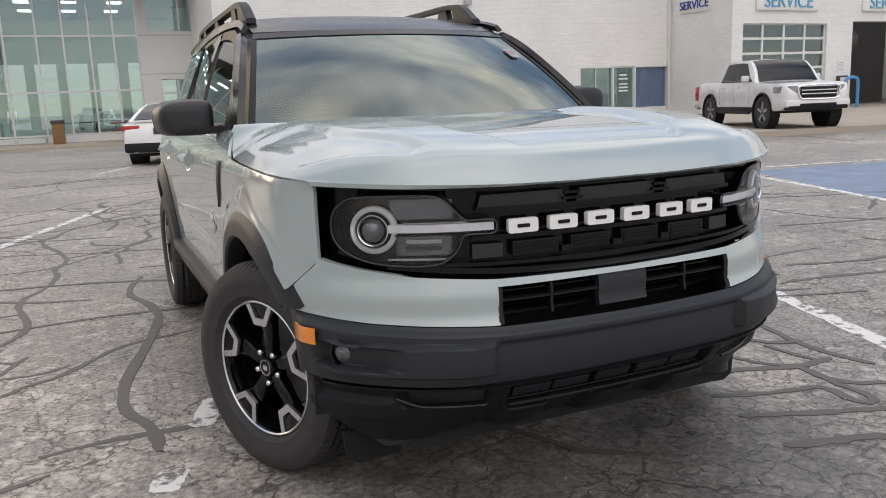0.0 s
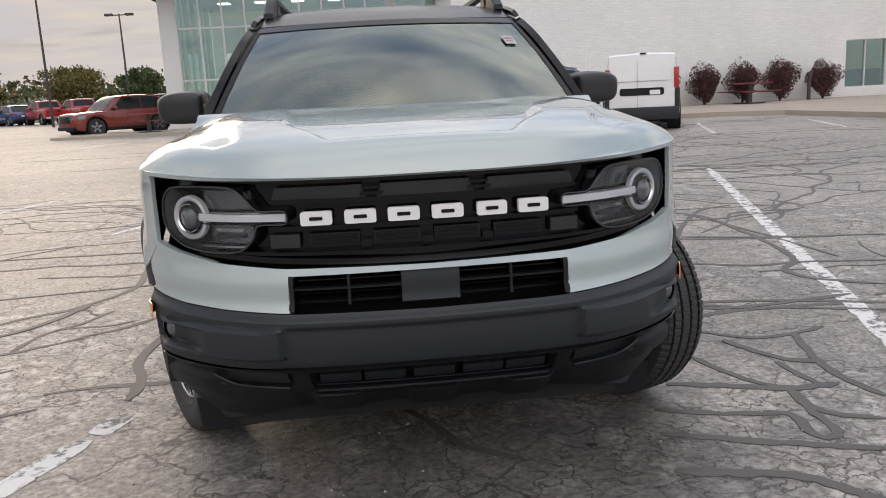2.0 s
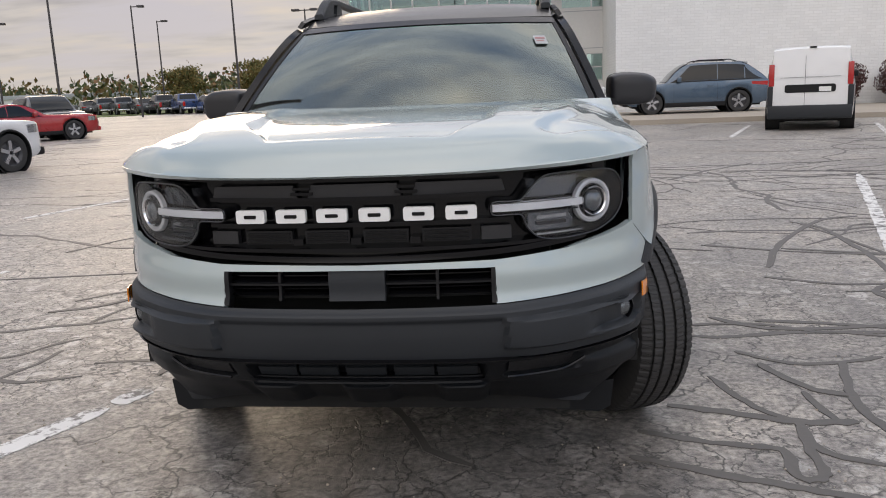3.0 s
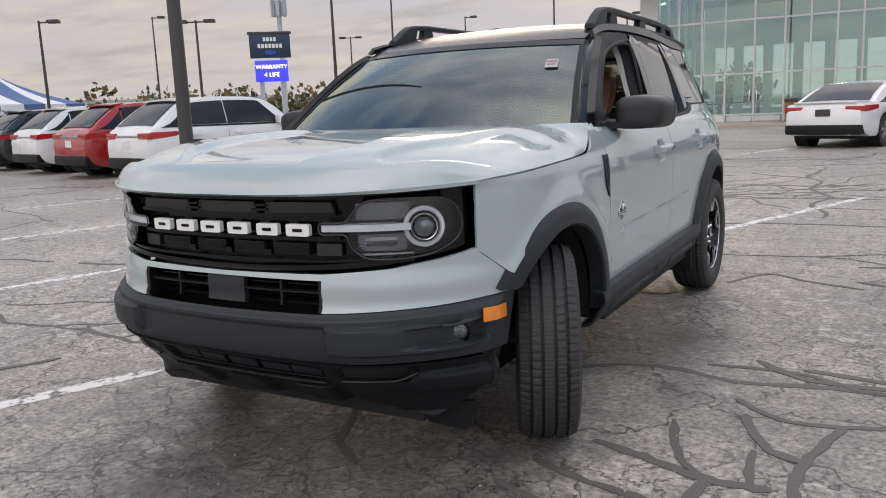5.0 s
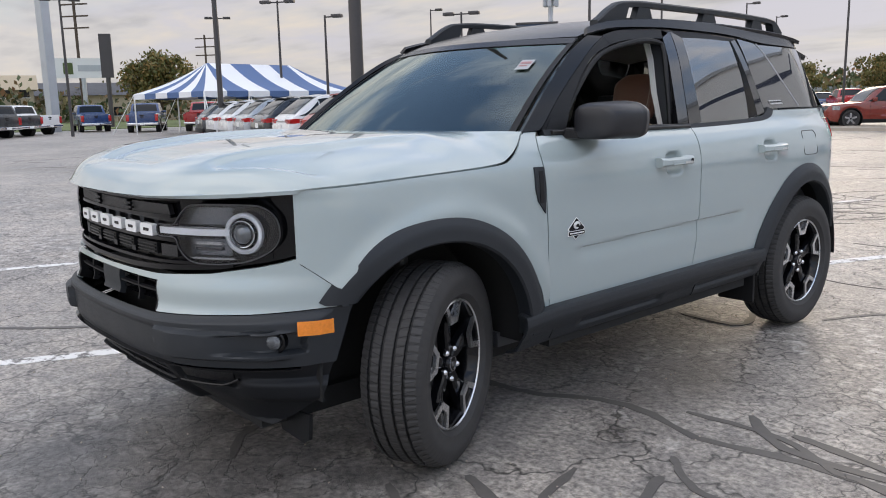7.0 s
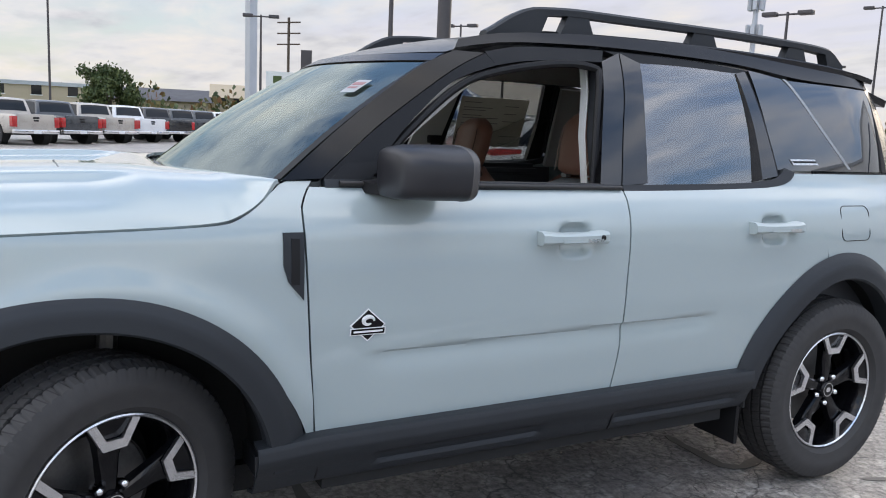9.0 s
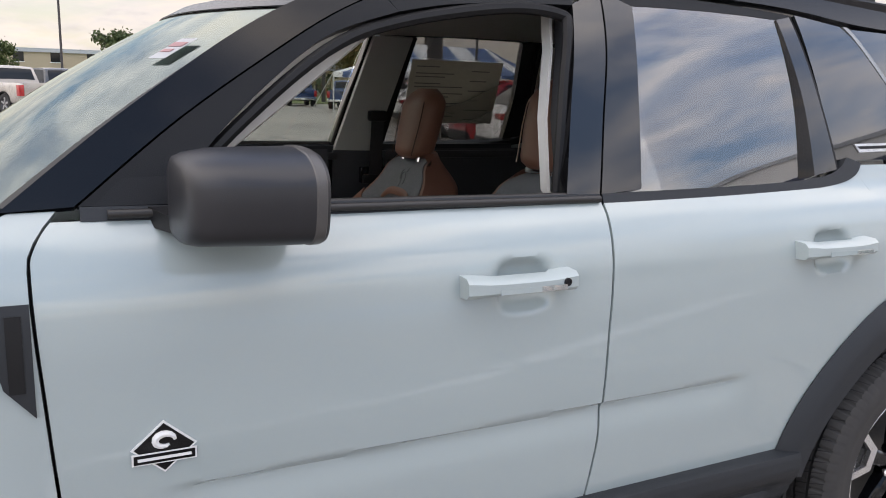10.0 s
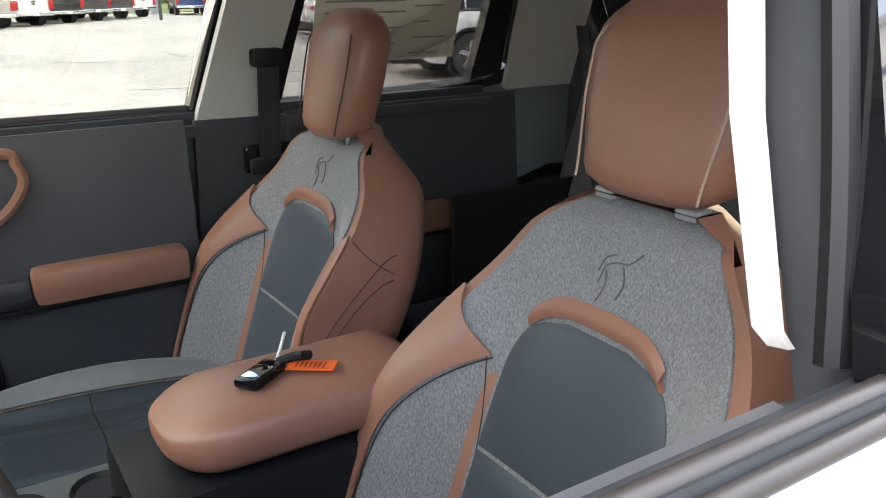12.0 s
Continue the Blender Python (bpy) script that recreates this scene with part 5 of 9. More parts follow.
# ---- wheels ----
def tread_material():
    m, nt, p, N, L = nodes_of("tyre_tread")
    tc, sp = N("ShaderNodeTexCoord"), N("ShaderNodeSeparateXYZ")
    L(tc.outputs["Object"], sp.inputs[0])
    def mth(op, a, b=None):
        n = N("ShaderNodeMath"); n.operation = op
        for i, s in enumerate((a, b)):
            if s is None: continue
            if isinstance(s, (int, float)): n.inputs[i].default_value = s
            else: L(s, n.inputs[i])
        return n.outputs[0]
    ang = mth("ARCTAN2", sp.outputs[2], sp.outputs[1])
    ax = mth("ABSOLUTE", sp.outputs[0])
    rad = mth("SQRT", mth("ADD", mth("MULTIPLY", sp.outputs[1], sp.outputs[1]), mth("MULTIPLY", sp.outputs[2], sp.outputs[2])))
    wave = mth("SINE", mth("ADD", mth("MULTIPLY", ang, 74), mth("MULTIPLY", ax, 60)))
    cut = mth("GREATER_THAN", wave, 0.955)
    on = mth("GREATER_THAN", rad, 0.3455)
    rib = mth("GREATER_THAN", ax, 0.022)
    groove = mth("MULTIPLY", mth("LESS_THAN", mth("ABSOLUTE", mth("SUBTRACT", rad, 0.351)), 0.0038), mth("LESS_THAN", ax, 0.07))
    f = mth("MAXIMUM", mth("MULTIPLY", mth("MULTIPLY", cut, on), rib), groove)
    nz = N("ShaderNodeTexNoise"); nz.inputs["Scale"].default_value = 30; L(tc.outputs["Object"], nz.inputs["Vector"])
    # shade in the tread grooves and sipes goes into the colour
    mix = N("ShaderNodeMix"); mix.data_type = "RGBA"
    L(f, mix.inputs["Factor"])
    r = N("ShaderNodeValToRGB"); L(nz.outputs["Fac"], r.inputs[0])
    r.color_ramp.elements[0].color, r.color_ramp.elements[1].color = (0.026, 0.025, 0.025, 1), (0.042, 0.040, 0.039, 1)
    L(r.outputs[0], mix.inputs["A"]); mix.inputs["B"].default_value = (0.008, 0.008, 0.008, 1)
    L(mix.outputs["Result"], p.inputs["Base Color"])
    p.inputs["Roughness"].default_value = 0.68
    b = N("ShaderNodeBump"); b.invert = True; b.inputs["Strength"].default_value, b.inputs["Distance"].default_value = 0.7, 0.002
    L(f, b.inputs["Height"]); L(b.outputs[0], p.inputs["Normal"])
    return m


M["tread"] = tread_material()


def make_wheel():
    T = .112
    pr = [(-T * .72, .229), (-T * .95, .250), (-T, .285), (-T * .96, .325), (-T * .88, .346)]
    for c in (-.062, -.022, .022, .062):
        pr += [(c - .006, .3605 - .22 * abs(c) ** 2 * 10 * .1), (c - .0050, .3505), (c + .0050, .3505), (c + .006, .3605 - .22 * abs(c) ** 2 * 10 * .1)]
    pr += [(T * .88, .346), (T * .965, .325), (T * .985, .312), (T * 1.0, .306), (T * 1.0, .290), (T * .985, .284), (T * .95, .250), (T * .80, .236), (T * .72, .229)]
    tyre = Geo().lathe(pr, 480, "x").mesh("tyre", "tread", 28)
    for v in tyre.vertices:
        r = math.hypot(v.co.y, v.co.z)
        k = round(math.degrees(math.atan2(v.co.z, v.co.y)) / .75) % 6
        if r > .34 and (abs(v.co.x) > .060 and k == 0 or abs(v.co.x) < .060 and r > .355 and k == (3 if v.co.x > 0 else 0)):
            f = (r - (.0075 if abs(v.co.x) > .060 else .005)) / r
            v.co.y, v.co.z = v.co.y * f, v.co.z * f
    barrel = Geo().lathe([(-.09, .226), (-.09, .200), (-.02, .198), (.02, .205), (.075, .214), (.088, .222), (.088, .229), (.07, .231)], 64, "x").mesh("rim_barrel", "gloss", 30)
    lip = Geo().lathe([(.078, .232), (.090, .231), (.092, .227), (.088, .2225), (.080, .222)], 72, "x").mesh("rim_lip", "machined", 30)
    back = Geo().lathe([(-.03, 0), (-.03, .150), (-.035, .155), (-.02, .155)], 40, "x").mesh("brake_disc", "brake", 30)
    return tyre, barrel, lip, back


M["brake"] = surf("cast_brake_metal", (0.16, 0.155, 0.15), 0.45, 0.8, 0.2, 20, 120)
WT = make_wheel()


def spoke_geo(k):
    """Black spoke that widens from hub to rim."""
    a = radians(90 + 72 * k)
    g = Geo()
    def pt(r, da, x):
        aa = a + da
        return (x, r * math.cos(aa), r * math.sin(aa))
    secs = [(.035, .55, .064, .030), (.08, .30, .066, .030), (.12, .24, .064, .034), (.165, .235, .072, .040), (.205, .29, .080, .055), (.222, .31, .082, .060)]
    rings = []
    for r, da, xt, xb in secs:
        rings.append([pt(r, -da, xb), pt(r, -da * .92, xt - .006), pt(r, -da * .62, xt), pt(r, da * .62, xt), pt(r, da * .92, xt - .006), pt(r, da, xb)])
    return g.loft(rings)


def frame_geo(k):
    """Machined trapezoid frame at a spoke's end."""
    a = radians(90 + 72 * k)
    def pt(r, da, x):
        aa = a + da
        return (x, r * math.cos(aa), r * math.sin(aa))
    outer = [(.2235, -.31), (.150, -.21), (.150, .21), (.2235, .31)]
    inner = [(.2235, -.215), (.172, -.125), (.172, .125), (.2235, .215)]
    g = Geo()
    vs = [pt(r, d, .0875) for r, d in outer] + [pt(r, d, .0875) for r, d in inner] + [pt(r, d, .076) for r, d in outer] + [pt(r, d, .076) for r, d in inner]
    fs = []
    for i in range(3):
        fs += [(i, i + 1, i + 5, i + 4), (i + 8, i + 12, i + 13, i + 9), (i, i + 8, i + 9, i + 1), (i + 4, i + 5, i + 13, i + 12)]
    fs += [(0, 4, 12, 8), (3, 11, 15, 7)]
    g.add(vs, fs)
    return g


SP = [spoke_geo(k).mesh("spoke", "gloss", 30) for k in range(5)]
FR = [frame_geo(k).mesh("machined_frame", "machined", 30) for k in range(5)]
cap_me = Geo().lathe([(.03, .036), (.072, .034), (.078, .030), (.079, .012), (.079, 0)], 32, "x").mesh("centre_cap", "gloss", 40)
capr_me = Geo().lathe([(.0785, .027), (.0805, .027), (.0805, .0245), (.0785, .0245)], 32, "x", closed=True).mesh("cap_ring", "chrome", 30)
capm_me = Geo().prism(rrect(0, 0, .022, .018, .006), "x", .079, .0808).mesh("cap_mark", "chrome", 30)
nut_me = Geo().lathe([(.04, .0115), (.070, .0115), (.076, .009), (.079, .005), (.080, 0)], 12, "x").mesh("lug_nut", "chrome", 40)


def wheel(x, y, steer, flip):
    m = pose(x, y, .362, 0, 0, steer + (180 if flip else 0))
    rim = part("wheel", WT[1], None, CAR, "alloy wheel, gloss black with machined silver frames", m=m)
    part("tyre", WT[0], None, rim, "black road tyre")
    part("rim_lip", WT[2], None, rim)
    part("brake_disc", WT[3], None, rim)
    for k in range(5):
        part("spoke", SP[k], None, rim)
        part("machined_frame", FR[k], None, rim)
    part("centre_cap", cap_me, None, rim)
    part("cap_ring", capr_me, None, rim)
    part("cap_mark", capm_me, None, rim)
    for k in range(5):
        a = radians(126 + 72 * k)
        part("lug_nut", nut_me, None, rim, m=pose(0, .056 * math.cos(a), .056 * math.sin(a)))


STEER = 25
wheel(.795, FA - .01, STEER, False)
wheel(-.795, FA - .01, STEER, True)
wheel(.800, RA, 0, False)
wheel(-.800, RA, 0, True)


# wheel wells, floor pan and underside
def well(centre, rad, x0, x1):
    g = Geo()
    g.grid(lambda u, v: Vector((lerp(x1, x0, v), centre + (rad(lerp(182, -2, u)) - .055) * math.cos(radians(lerp(182, -2, u))), AZ + (rad(lerp(182, -2, u)) - .055) * math.sin(radians(lerp(182, -2, u))))), 30, 3, .01)
    g.grid(lambda u, v: Vector((x0, centre + .55 * (2 * u - 1), lerp(.25, .90, v))), 3, 3, .01)
    return g


both("wheel_well", well(FA, F_OUT, .56, .82), "wellblack")
both("wheel_well", well(RA, R_OUT, .60, .875), "wellblack")
g = Geo()
g.box(-.60, .60, -.55, 3.2, .22, .30)
g.box(-.84, .84, .60, 2.12, .30, .36)
part("floor_pan", g, "wellblack", CAR)
part("engine_block", Geo().box(-.55, .55, -.60, .48, .30, .95, bev=.03), "wellblack", CAR)
part("rear_bumper", Geo().grid(lambda u, v: (lambda p: Vector((p.x, p.y, p.z)))(skin(lerp(s_of_y(3.05), ARC[-1], u), lerp(.36, .66, v), .02)), 24, 6, .02), "clad", CAR)
part("rear_bumper", Geo().grid(lambda u, v: (lambda p: Vector((p.x, p.y, p.z)))(skin(lerp(s_of_y(3.05), ARC[-1], u), lerp(.36, .66, v), .02)), 24, 6, .02).mirrored(), "clad", CAR)
for sgn in (1, -1):
    part("mud_flap", Geo().box(sgn * .66, sgn * .86, 2.18, 2.20, .20, .42, bev=.006), "dark", CAR)
    g = Geo().tube([(sgn * .50, FA, .36), (sgn * .70, FA, .36)], .03, 10)
    g.tube([(sgn * .60, FA + .02, .45), (sgn * .54, FA + .05, .85)], .028, 10)
    part("strut", g, "brake", CAR)
    g = Geo().grid(lambda u, v: (lambda p: Vector((sgn * p.x, p.y, p.z)))(skin(lerp(s_of_y(3.20), s_of_y(3.30), u), lerp(.82, 1.14, v), .006)), 6, 6, .02)
    part("tail_light", g, "redlens", CAR, "red tail lamp")

# ---- inside the car ----
def weave_material():
    m, nt, p, N, L = nodes_of("grey_heather_cloth")
    tc = N("ShaderNodeTexCoord")
    mp = N("ShaderNodeMapping"); L(tc.outputs["Object"], mp.inputs[0]); mp.inputs["Scale"].default_value = (1.0, 1.0, .35)
    a = N("ShaderNodeTexNoise"); L(mp.outputs[0], a.inputs["Vector"]); a.inputs["Scale"].default_value, a.inputs["Detail"].default_value = 520, 2
    b = N("ShaderNodeTexNoise"); L(tc.outputs["Object"], b.inputs["Vector"]); b.inputs["Scale"].default_value = 9
    r = N("ShaderNodeValToRGB"); L(a.outputs["Fac"], r.inputs[0])
    r.color_ramp.elements[0].position, r.color_ramp.elements[0].color = .36, (.135, .136, .142, 1)
    r.color_ramp.elements[1].position, r.color_ramp.elements[1].color = .66, (.245, .245, .25, 1)
    h = N("ShaderNodeHueSaturation"); L(r.outputs[0], h.inputs["Color"])
    mr = N("ShaderNodeMapRange"); L(b.outputs["Fac"], mr.inputs[0]); mr.inputs[3].default_value, mr.inputs[4].default_value = .88, 1.12
    L(mr.outputs[0], h.inputs["Value"]); L(h.outputs[0], p.inputs["Base Color"])
    p.inputs["Roughness"].default_value = .9
    p.inputs["Sheen Weight"].default_value = .25
    bp = N("ShaderNodeBump"); bp.inputs["Strength"].default_value, bp.inputs["Distance"].default_value = .5, .001
    L(a.outputs["Fac"], bp.inputs["Height"]); L(bp.outputs[0], p.inputs["Normal"])
    return m


M["cloth"] = weave_material()
M["brown"] = surf("brown_leather", (.27, .128, .086), .40, 0, .10, 7, 420, bump=.0006, rvar=.06)
M["blackleather"] = surf("blue_black_leather", (.044, .054, .066), .42, 0, .10, 7, 420, bump=.0006, rvar=.06)
M["wheelblack"] = surf("black_grained_leather", (.020, .020, .021), .45, 0, .12, 8, 420, bump=.0006)
M["stitch"] = surf("pale_stitching", (.42, .30, .22), .7, 0, .2, 20, 300)
M["darkstitch"] = surf("dark_stitching", (.06, .03, .02), .7, 0, .2, 20, 300)
M["trimlight"] = surf("pale_grey_trim", (.56, .545, .51), .6, 0, .05, 4, 300, bump=.0004)
M["cardblack"] = surf("soft_black_panel", (.048, .051, .057), .42, 0, .12, 6, 400, bump=.0004)
M["beltweb"] = surf("black_belt_webbing", (.020, .020, .022), .65, 0, .2, 6, 500, bump=.0005)
M["print"] = surf("sticker_print", (.22, .22, .21), .6, 0, .2, 30, 200)
M["tagorange"] = surf("orange_tag", (.88, .14, .02), .5, 0, .05, 20, 200)
M["buckle_red"] = surf("red_button", (.55, .02, .025), .35, 0, .1, 20, 200)

seat_w = spl([(.44, .235), (.52, .268), (.65, .290), (.80, .290), (.90, .275), (.98, .248), (1.05, .208), (1.11, .165), (1.145, .120), (1.162, .085)])


def back_front(x, z, off=0.0):
    """Front of a seat back: x from the seat's middle, height z."""
    w = seat_w(z)
    a = min(1, abs(x) / w)
    y = 1.712 + (z - 1.08) * .34
    bol = .098 * sstep(.52, .92, a) * sstep(.46, .60, z) * (1 - sstep(.86, 1.08, z))
    dish = .012 * (1 - a * a)
    edge = .05 * max(0, a - .90) ** 2 * 100 * .5
    top = .05 * sstep(1.10, 1.162, z) ** 2
    return Vector((x, y - bol + dish - off + edge * .06 + top, z + off * .2))


wedge_k = spl([(.47, .93), (.66, .925), (.76, .905), (.83, .865), (.88, .79), (.91, .70), (.928, .60)])


def seat(xc, side_in, sy=0.0, sz=0.0, hy=0.0, hz=0.0, hw=1.0):
    """One front seat; side_in is the sign of x towards the middle of the car."""
    st = part("front_seat", Geo().loft([[tuple(Vector((xc, 0, 0)) + back_front(seat_w(z) * a, z)) for a in [-1 + i / 8 for i in range(17)]] +
                                        [(xc + seat_w(z) * a, 1.712 + (z - 1.08) * .34 + (.128 - .07 * sstep(1.04, 1.16, z) - .062 * (1 - sstep(.60, .98, z))) + .03 * (1 - abs(a) ** 3) - (.05 if abs(a) > .98 else .018 if abs(a) > .94 else 0), z) for a in (.995, .965, .90, .6, .2, -.2, -.6, -.90, -.965, -.995)]
                                        for z in [lerp(.44, 1.162, i / 40) for i in range(41)]]), "brown", CAR, "brown leather and grey cloth front seat", 60)
    def patch(name, mat_, x0, x1, z0, z1, off, nx=16, nz=24, th=.006, puff=0.0, lab=""):
        """Cover piece between x0(z) and x1(z)."""
        def f(u, v):
            z = lerp(z0, z1, v)
            a, b = x0(z), x1(z)
            e = math.sin(math.pi * min(1, max(0, u))) ** .5 * math.sin(math.pi * min(1, max(0, v))) ** .5
            q = back_front(lerp(a, b, u), z, off + puff * e)
            return Vector((xc + q.x, q.y, q.z))
        return part(name, Geo().grid(f, nx, nz, th), mat_, st, lab, 60)
    lim = lambda k: ((lambda z: -seat_w(z) * k), (lambda z: seat_w(z) * k))
    patch("cloth_cover", "cloth", *lim(.90), .47, 1.150, .004, 40, 60, lab="grey heather cloth cover")
    # brown shoulder wedges that run down the edges as narrow strips
    for s in (-1, 1):
        patch("shoulder_wedge", "brown", lambda z: s * seat_w(z) * wedge_k(z), lambda z: s * seat_w(z) * .985, .47, .928, .0062, 8, 60, .004)
        patch("shoulder_wedge", "brown", lambda z: s * seat_w(z) * (.60 + 4.6 * max(0, z - .928)), lambda z: s * seat_w(z) * .985, .928, 1.008, .0062, 8, 14, .004)
        for off in (.012, -.010):
            pts = [Vector((xc, 0, 0)) + back_front(s * seat_w(z) * (wedge_k(z) + off), z - .004 * (off < 0), .0076 if off > 0 else .0050) for z in [lerp(.47, .927, i / 70) for i in range(71)]]
            part("stitch_line" if off > 0 else "seam", Geo().tube(pts, .0011, 5), "stitch" if off > 0 else "seamdark", st)
        pts = [Vector((xc, 0, 0)) + back_front(s * lerp(.150, .168, (z - .80) / .13), z, .0044) for z in [lerp(.50, .925, i / 30) for i in range(31)]]
        part("seam", Geo().tube(pts, .0010, 5), "seamdark", st)
    iw = spl([(.44, .155), (.80, .148), (.92, .140), (.97, .122), (.995, .085), (1.002, .05)])
    patch("insert", "blackleather", lambda z: -iw(z), lambda z: iw(z), .805, 1.002, .006, 20, 22, .008, .012, "blue-black leather insert")
    patch("insert", "blackleather", lambda z: -iw(z), lambda z: iw(z), .50, .799, .006, 20, 22, .008, .012, "blue-black leather insert")
    def arch(u, v):
        a = lerp(-1, 1, u)
        z = 1.010 - .030 * abs(a) ** 4 + .026 * v
        q = back_front(a * .112, z, .010 + .006 * math.sin(math.pi * v))
        return Vector((xc + q.x, q.y, q.z))
    part("arch_trim", Geo().grid(arch, 20, 5, .008), "brown", st, "brown leather arch", 60)
    # embossed mark, plain curved strokes in a darker tone for the relief's shade
    for pts in (((-.026, 1.062), (-.020, 1.083), (-.004, 1.090), (.014, 1.093), (.030, 1.108)), ((-.018, 1.078), (-.014, 1.060), (-.022, 1.040)), ((.006, 1.088), (.014, 1.068), (.008, 1.050)), ((-.030, 1.075), (-.024, 1.092), (-.010, 1.098))):
        part("embossed_stroke", Geo().tube([Vector((xc, 0, 0)) + back_front(p_.x, p_.y, .0042) for p_ in crom([(a_, b_, 0) for a_, b_ in pts], 5)], .0013, 5), "darkcloth", st)
    # outer bolster seams
    for s in (-1, 1):
        for z_a, z_b, bow in ((.74, .965, .75), (.69, .925, .70), (.80, .74, 1.0), (.78, .715, 1.0), (1.00, .935, .9)):
            pts = []
            for i in range(15):
                t = i / 14
                z = lerp(z_a, z_b, math.sin(t * math.pi / 2) ** bow if bow < .9 else t)
                pts.append((xc + s * (seat_w(z) * 1.004), lerp(back_front(seat_w(z), z).y + .004, 1.712 + (z - 1.08) * .34 + .065 - .05 * (1 - sstep(.60, .98, z)), t), z))
            part("stitch_line", Geo().tube(pts, .0013, 4), "darkstitch", st)
    # head restraint
    rings = []
    for i in range(17):
        t = i / 16
        z = lerp(1.168, 1.405, t)
        w = hw * lerp(.106, .130, sstep(0, .55, t)) * (1 - .55 * max(0, (t - .72) / .28) ** 2.2) * (1 - .30 * max(0, (.10 - t) / .10) ** 2)
        d = .052 * (1 - .55 * max(0, (t - .75) / .25) ** 2) * (1 - .35 * max(0, (.12 - t) / .12) ** 2)
        yc = 1.795 + (z - 1.17) * .22
        ring = []
        for k in range(28):
            a = 2 * math.pi * k / 28
            c, s = math.cos(a), math.sin(a)
            ring.append((xc + math.copysign(abs(c) ** .62, c) * w, yc + math.copysign(abs(s) ** .7, s) * d, z))
        rings.append(ring)
    hr = part("head_restraint", Geo().loft(rings), "brown", st, "brown leather head restraint", 60)
    for s in (-1, 1):
        pts = [(xc + s * hw * lerp(.096, .108, sstep(0, .55, i / 20)) * (1 - .55 * max(0, (i / 20 - .72) / .28) ** 2.2), 1.795 + (lerp(1.18, 1.39, i / 20) - 1.17) * .22 - .0515 * (1 - .55 * max(0, (i / 20 - .75) / .25) ** 2) * .86, lerp(1.18, 1.39, i / 20)) for i in range(21)]
        part("stitch_line", Geo().tube(pts, .0018, 5), "stitch" if side_in < 0 else "darkstitch", hr)
        part("post", Geo().tube([(xc + s * .065, 1.786, 1.158), (xc + s * .065, 1.795, 1.20)], .007, 8), "chrome", hr)
        part("post_guide", Geo().box(xc + s * .065 - .016, xc + s * .065 + .016, 1.752, 1.780, 1.154, 1.168, bev=.004), "satinmetal", st)
    hr.location = (0, hy, hz)
    st.location = (0, sy, sz)
    # cushion
    def cushion(u, v):
        a = u * 2 - 1
        y = lerp(1.02, 1.60, v)
        w = .268
        z = .632 - .05 * v + .20 * (.5 - v) * (v - .5) * sstep(.5, .9, abs(a)) + .056 * math.sin(math.pi * min(1, max(0, (abs(a) - .56) / .60))) - .05 * max(0, (abs(a) - .86) / .14) ** 2 + .010 * abs(math.sin(math.pi * (v * 2.2 + .1))) * (1 - sstep(.4, .6, abs(a))) - .09 * (1 - sstep(0, .10, v))
        for c in (-.32, .32):
            z -= .006 * math.exp(-((a - c) / .025) ** 2)
        return Vector((xc + a * w, y, z))
    cs = part("cushion", Geo().grid(cushion, 60, 30, .16), "blackleather", st, "blue-black leather seat cushion", 60)
    for s in (-1, 1):
        part("cushion_bolster", Geo().grid(lambda u, v: (lambda q: Vector((q.x, q.y, q.z + .004)))(cushion(.5 + s * lerp(.335, .497, u), lerp(.06, .98, v))), 8, 24, .006), "cloth", st, "grey cloth bolster", 60)
        part("stitch_line", Geo().tube([cushion(.5 + s * .333, lerp(.05, .98, i / 20)) + Vector((0, 0, .003)) for i in range(21)], .0015, 4), "stitch", st)
    for s in (-1, 1):
        part("seam", Geo().tube([cushion(.5 + s * .16, lerp(.08, .98, i / 20)) + Vector((0, 0, .001)) for i in range(21)], .0018, 4), "seamdark", st)
    for v_ in (.41, .865):
        part("seam", Geo().tube([cushion(lerp(.16, .84, i / 24), v_) + Vector((0, 0, .001)) for i in range(25)], .0018, 4), "seamdark", st)
    part("seat_base", Geo().box(xc - .24, xc + .24, 1.08, 1.66, .30, .47, bev=.02), "cardblack", st)
    # seat-side lever box
    part("recliner_cover", Geo().box(xc - side_in * .29, xc - side_in * .262, 1.45, 1.75, .40, .60, bev=.02), "cardblack", st)


M["satinmetal"] = surf("satin_grey_metal", (.50, .50, .51), .35, .7, .06, 8, 200)
M["seamdark"] = surf("seam_shadow", (.03, .03, .032), .9, 0, .2, 20, 300)
M["darkcloth"] = surf("seam_dark", (.10, .10, .105), .9, 0, .2, 20, 300)
seat(.39, -1, -.025, -.012, -.020, .0)
seat(-.40, 1, -.045, -.020, -.045, -.025, .87)

# rear bench
rb = part("rear_seat", Geo().grid(lambda u, v: Vector(((u * 2 - 1) * .66, lerp(2.42, 2.60, v) - .02 * math.sin(6 * math.pi * u), lerp(.60, 1.16, v))), 30, 14, .12), "darkcloth", CAR, "dark rear bench")
part("rear_cushion", Geo().box(-.66, .66, 1.95, 2.46, .42, .62, bev=.04), "blackleather", rb)
for x in (-.38, .38):
    part("rear_head_restraint", Geo().box(x - .12, x + .12, 2.58, 2.68, 1.15, 1.30, bev=.03), "blackleather", rb)
part("rear_belt", Geo().grid(lambda u, v: Vector((lerp(-.60, -.30, v) + .045 * u, lerp(2.50, 2.36, v), lerp(1.30, .62, v))), 2, 10, .002), "beltweb", rb)

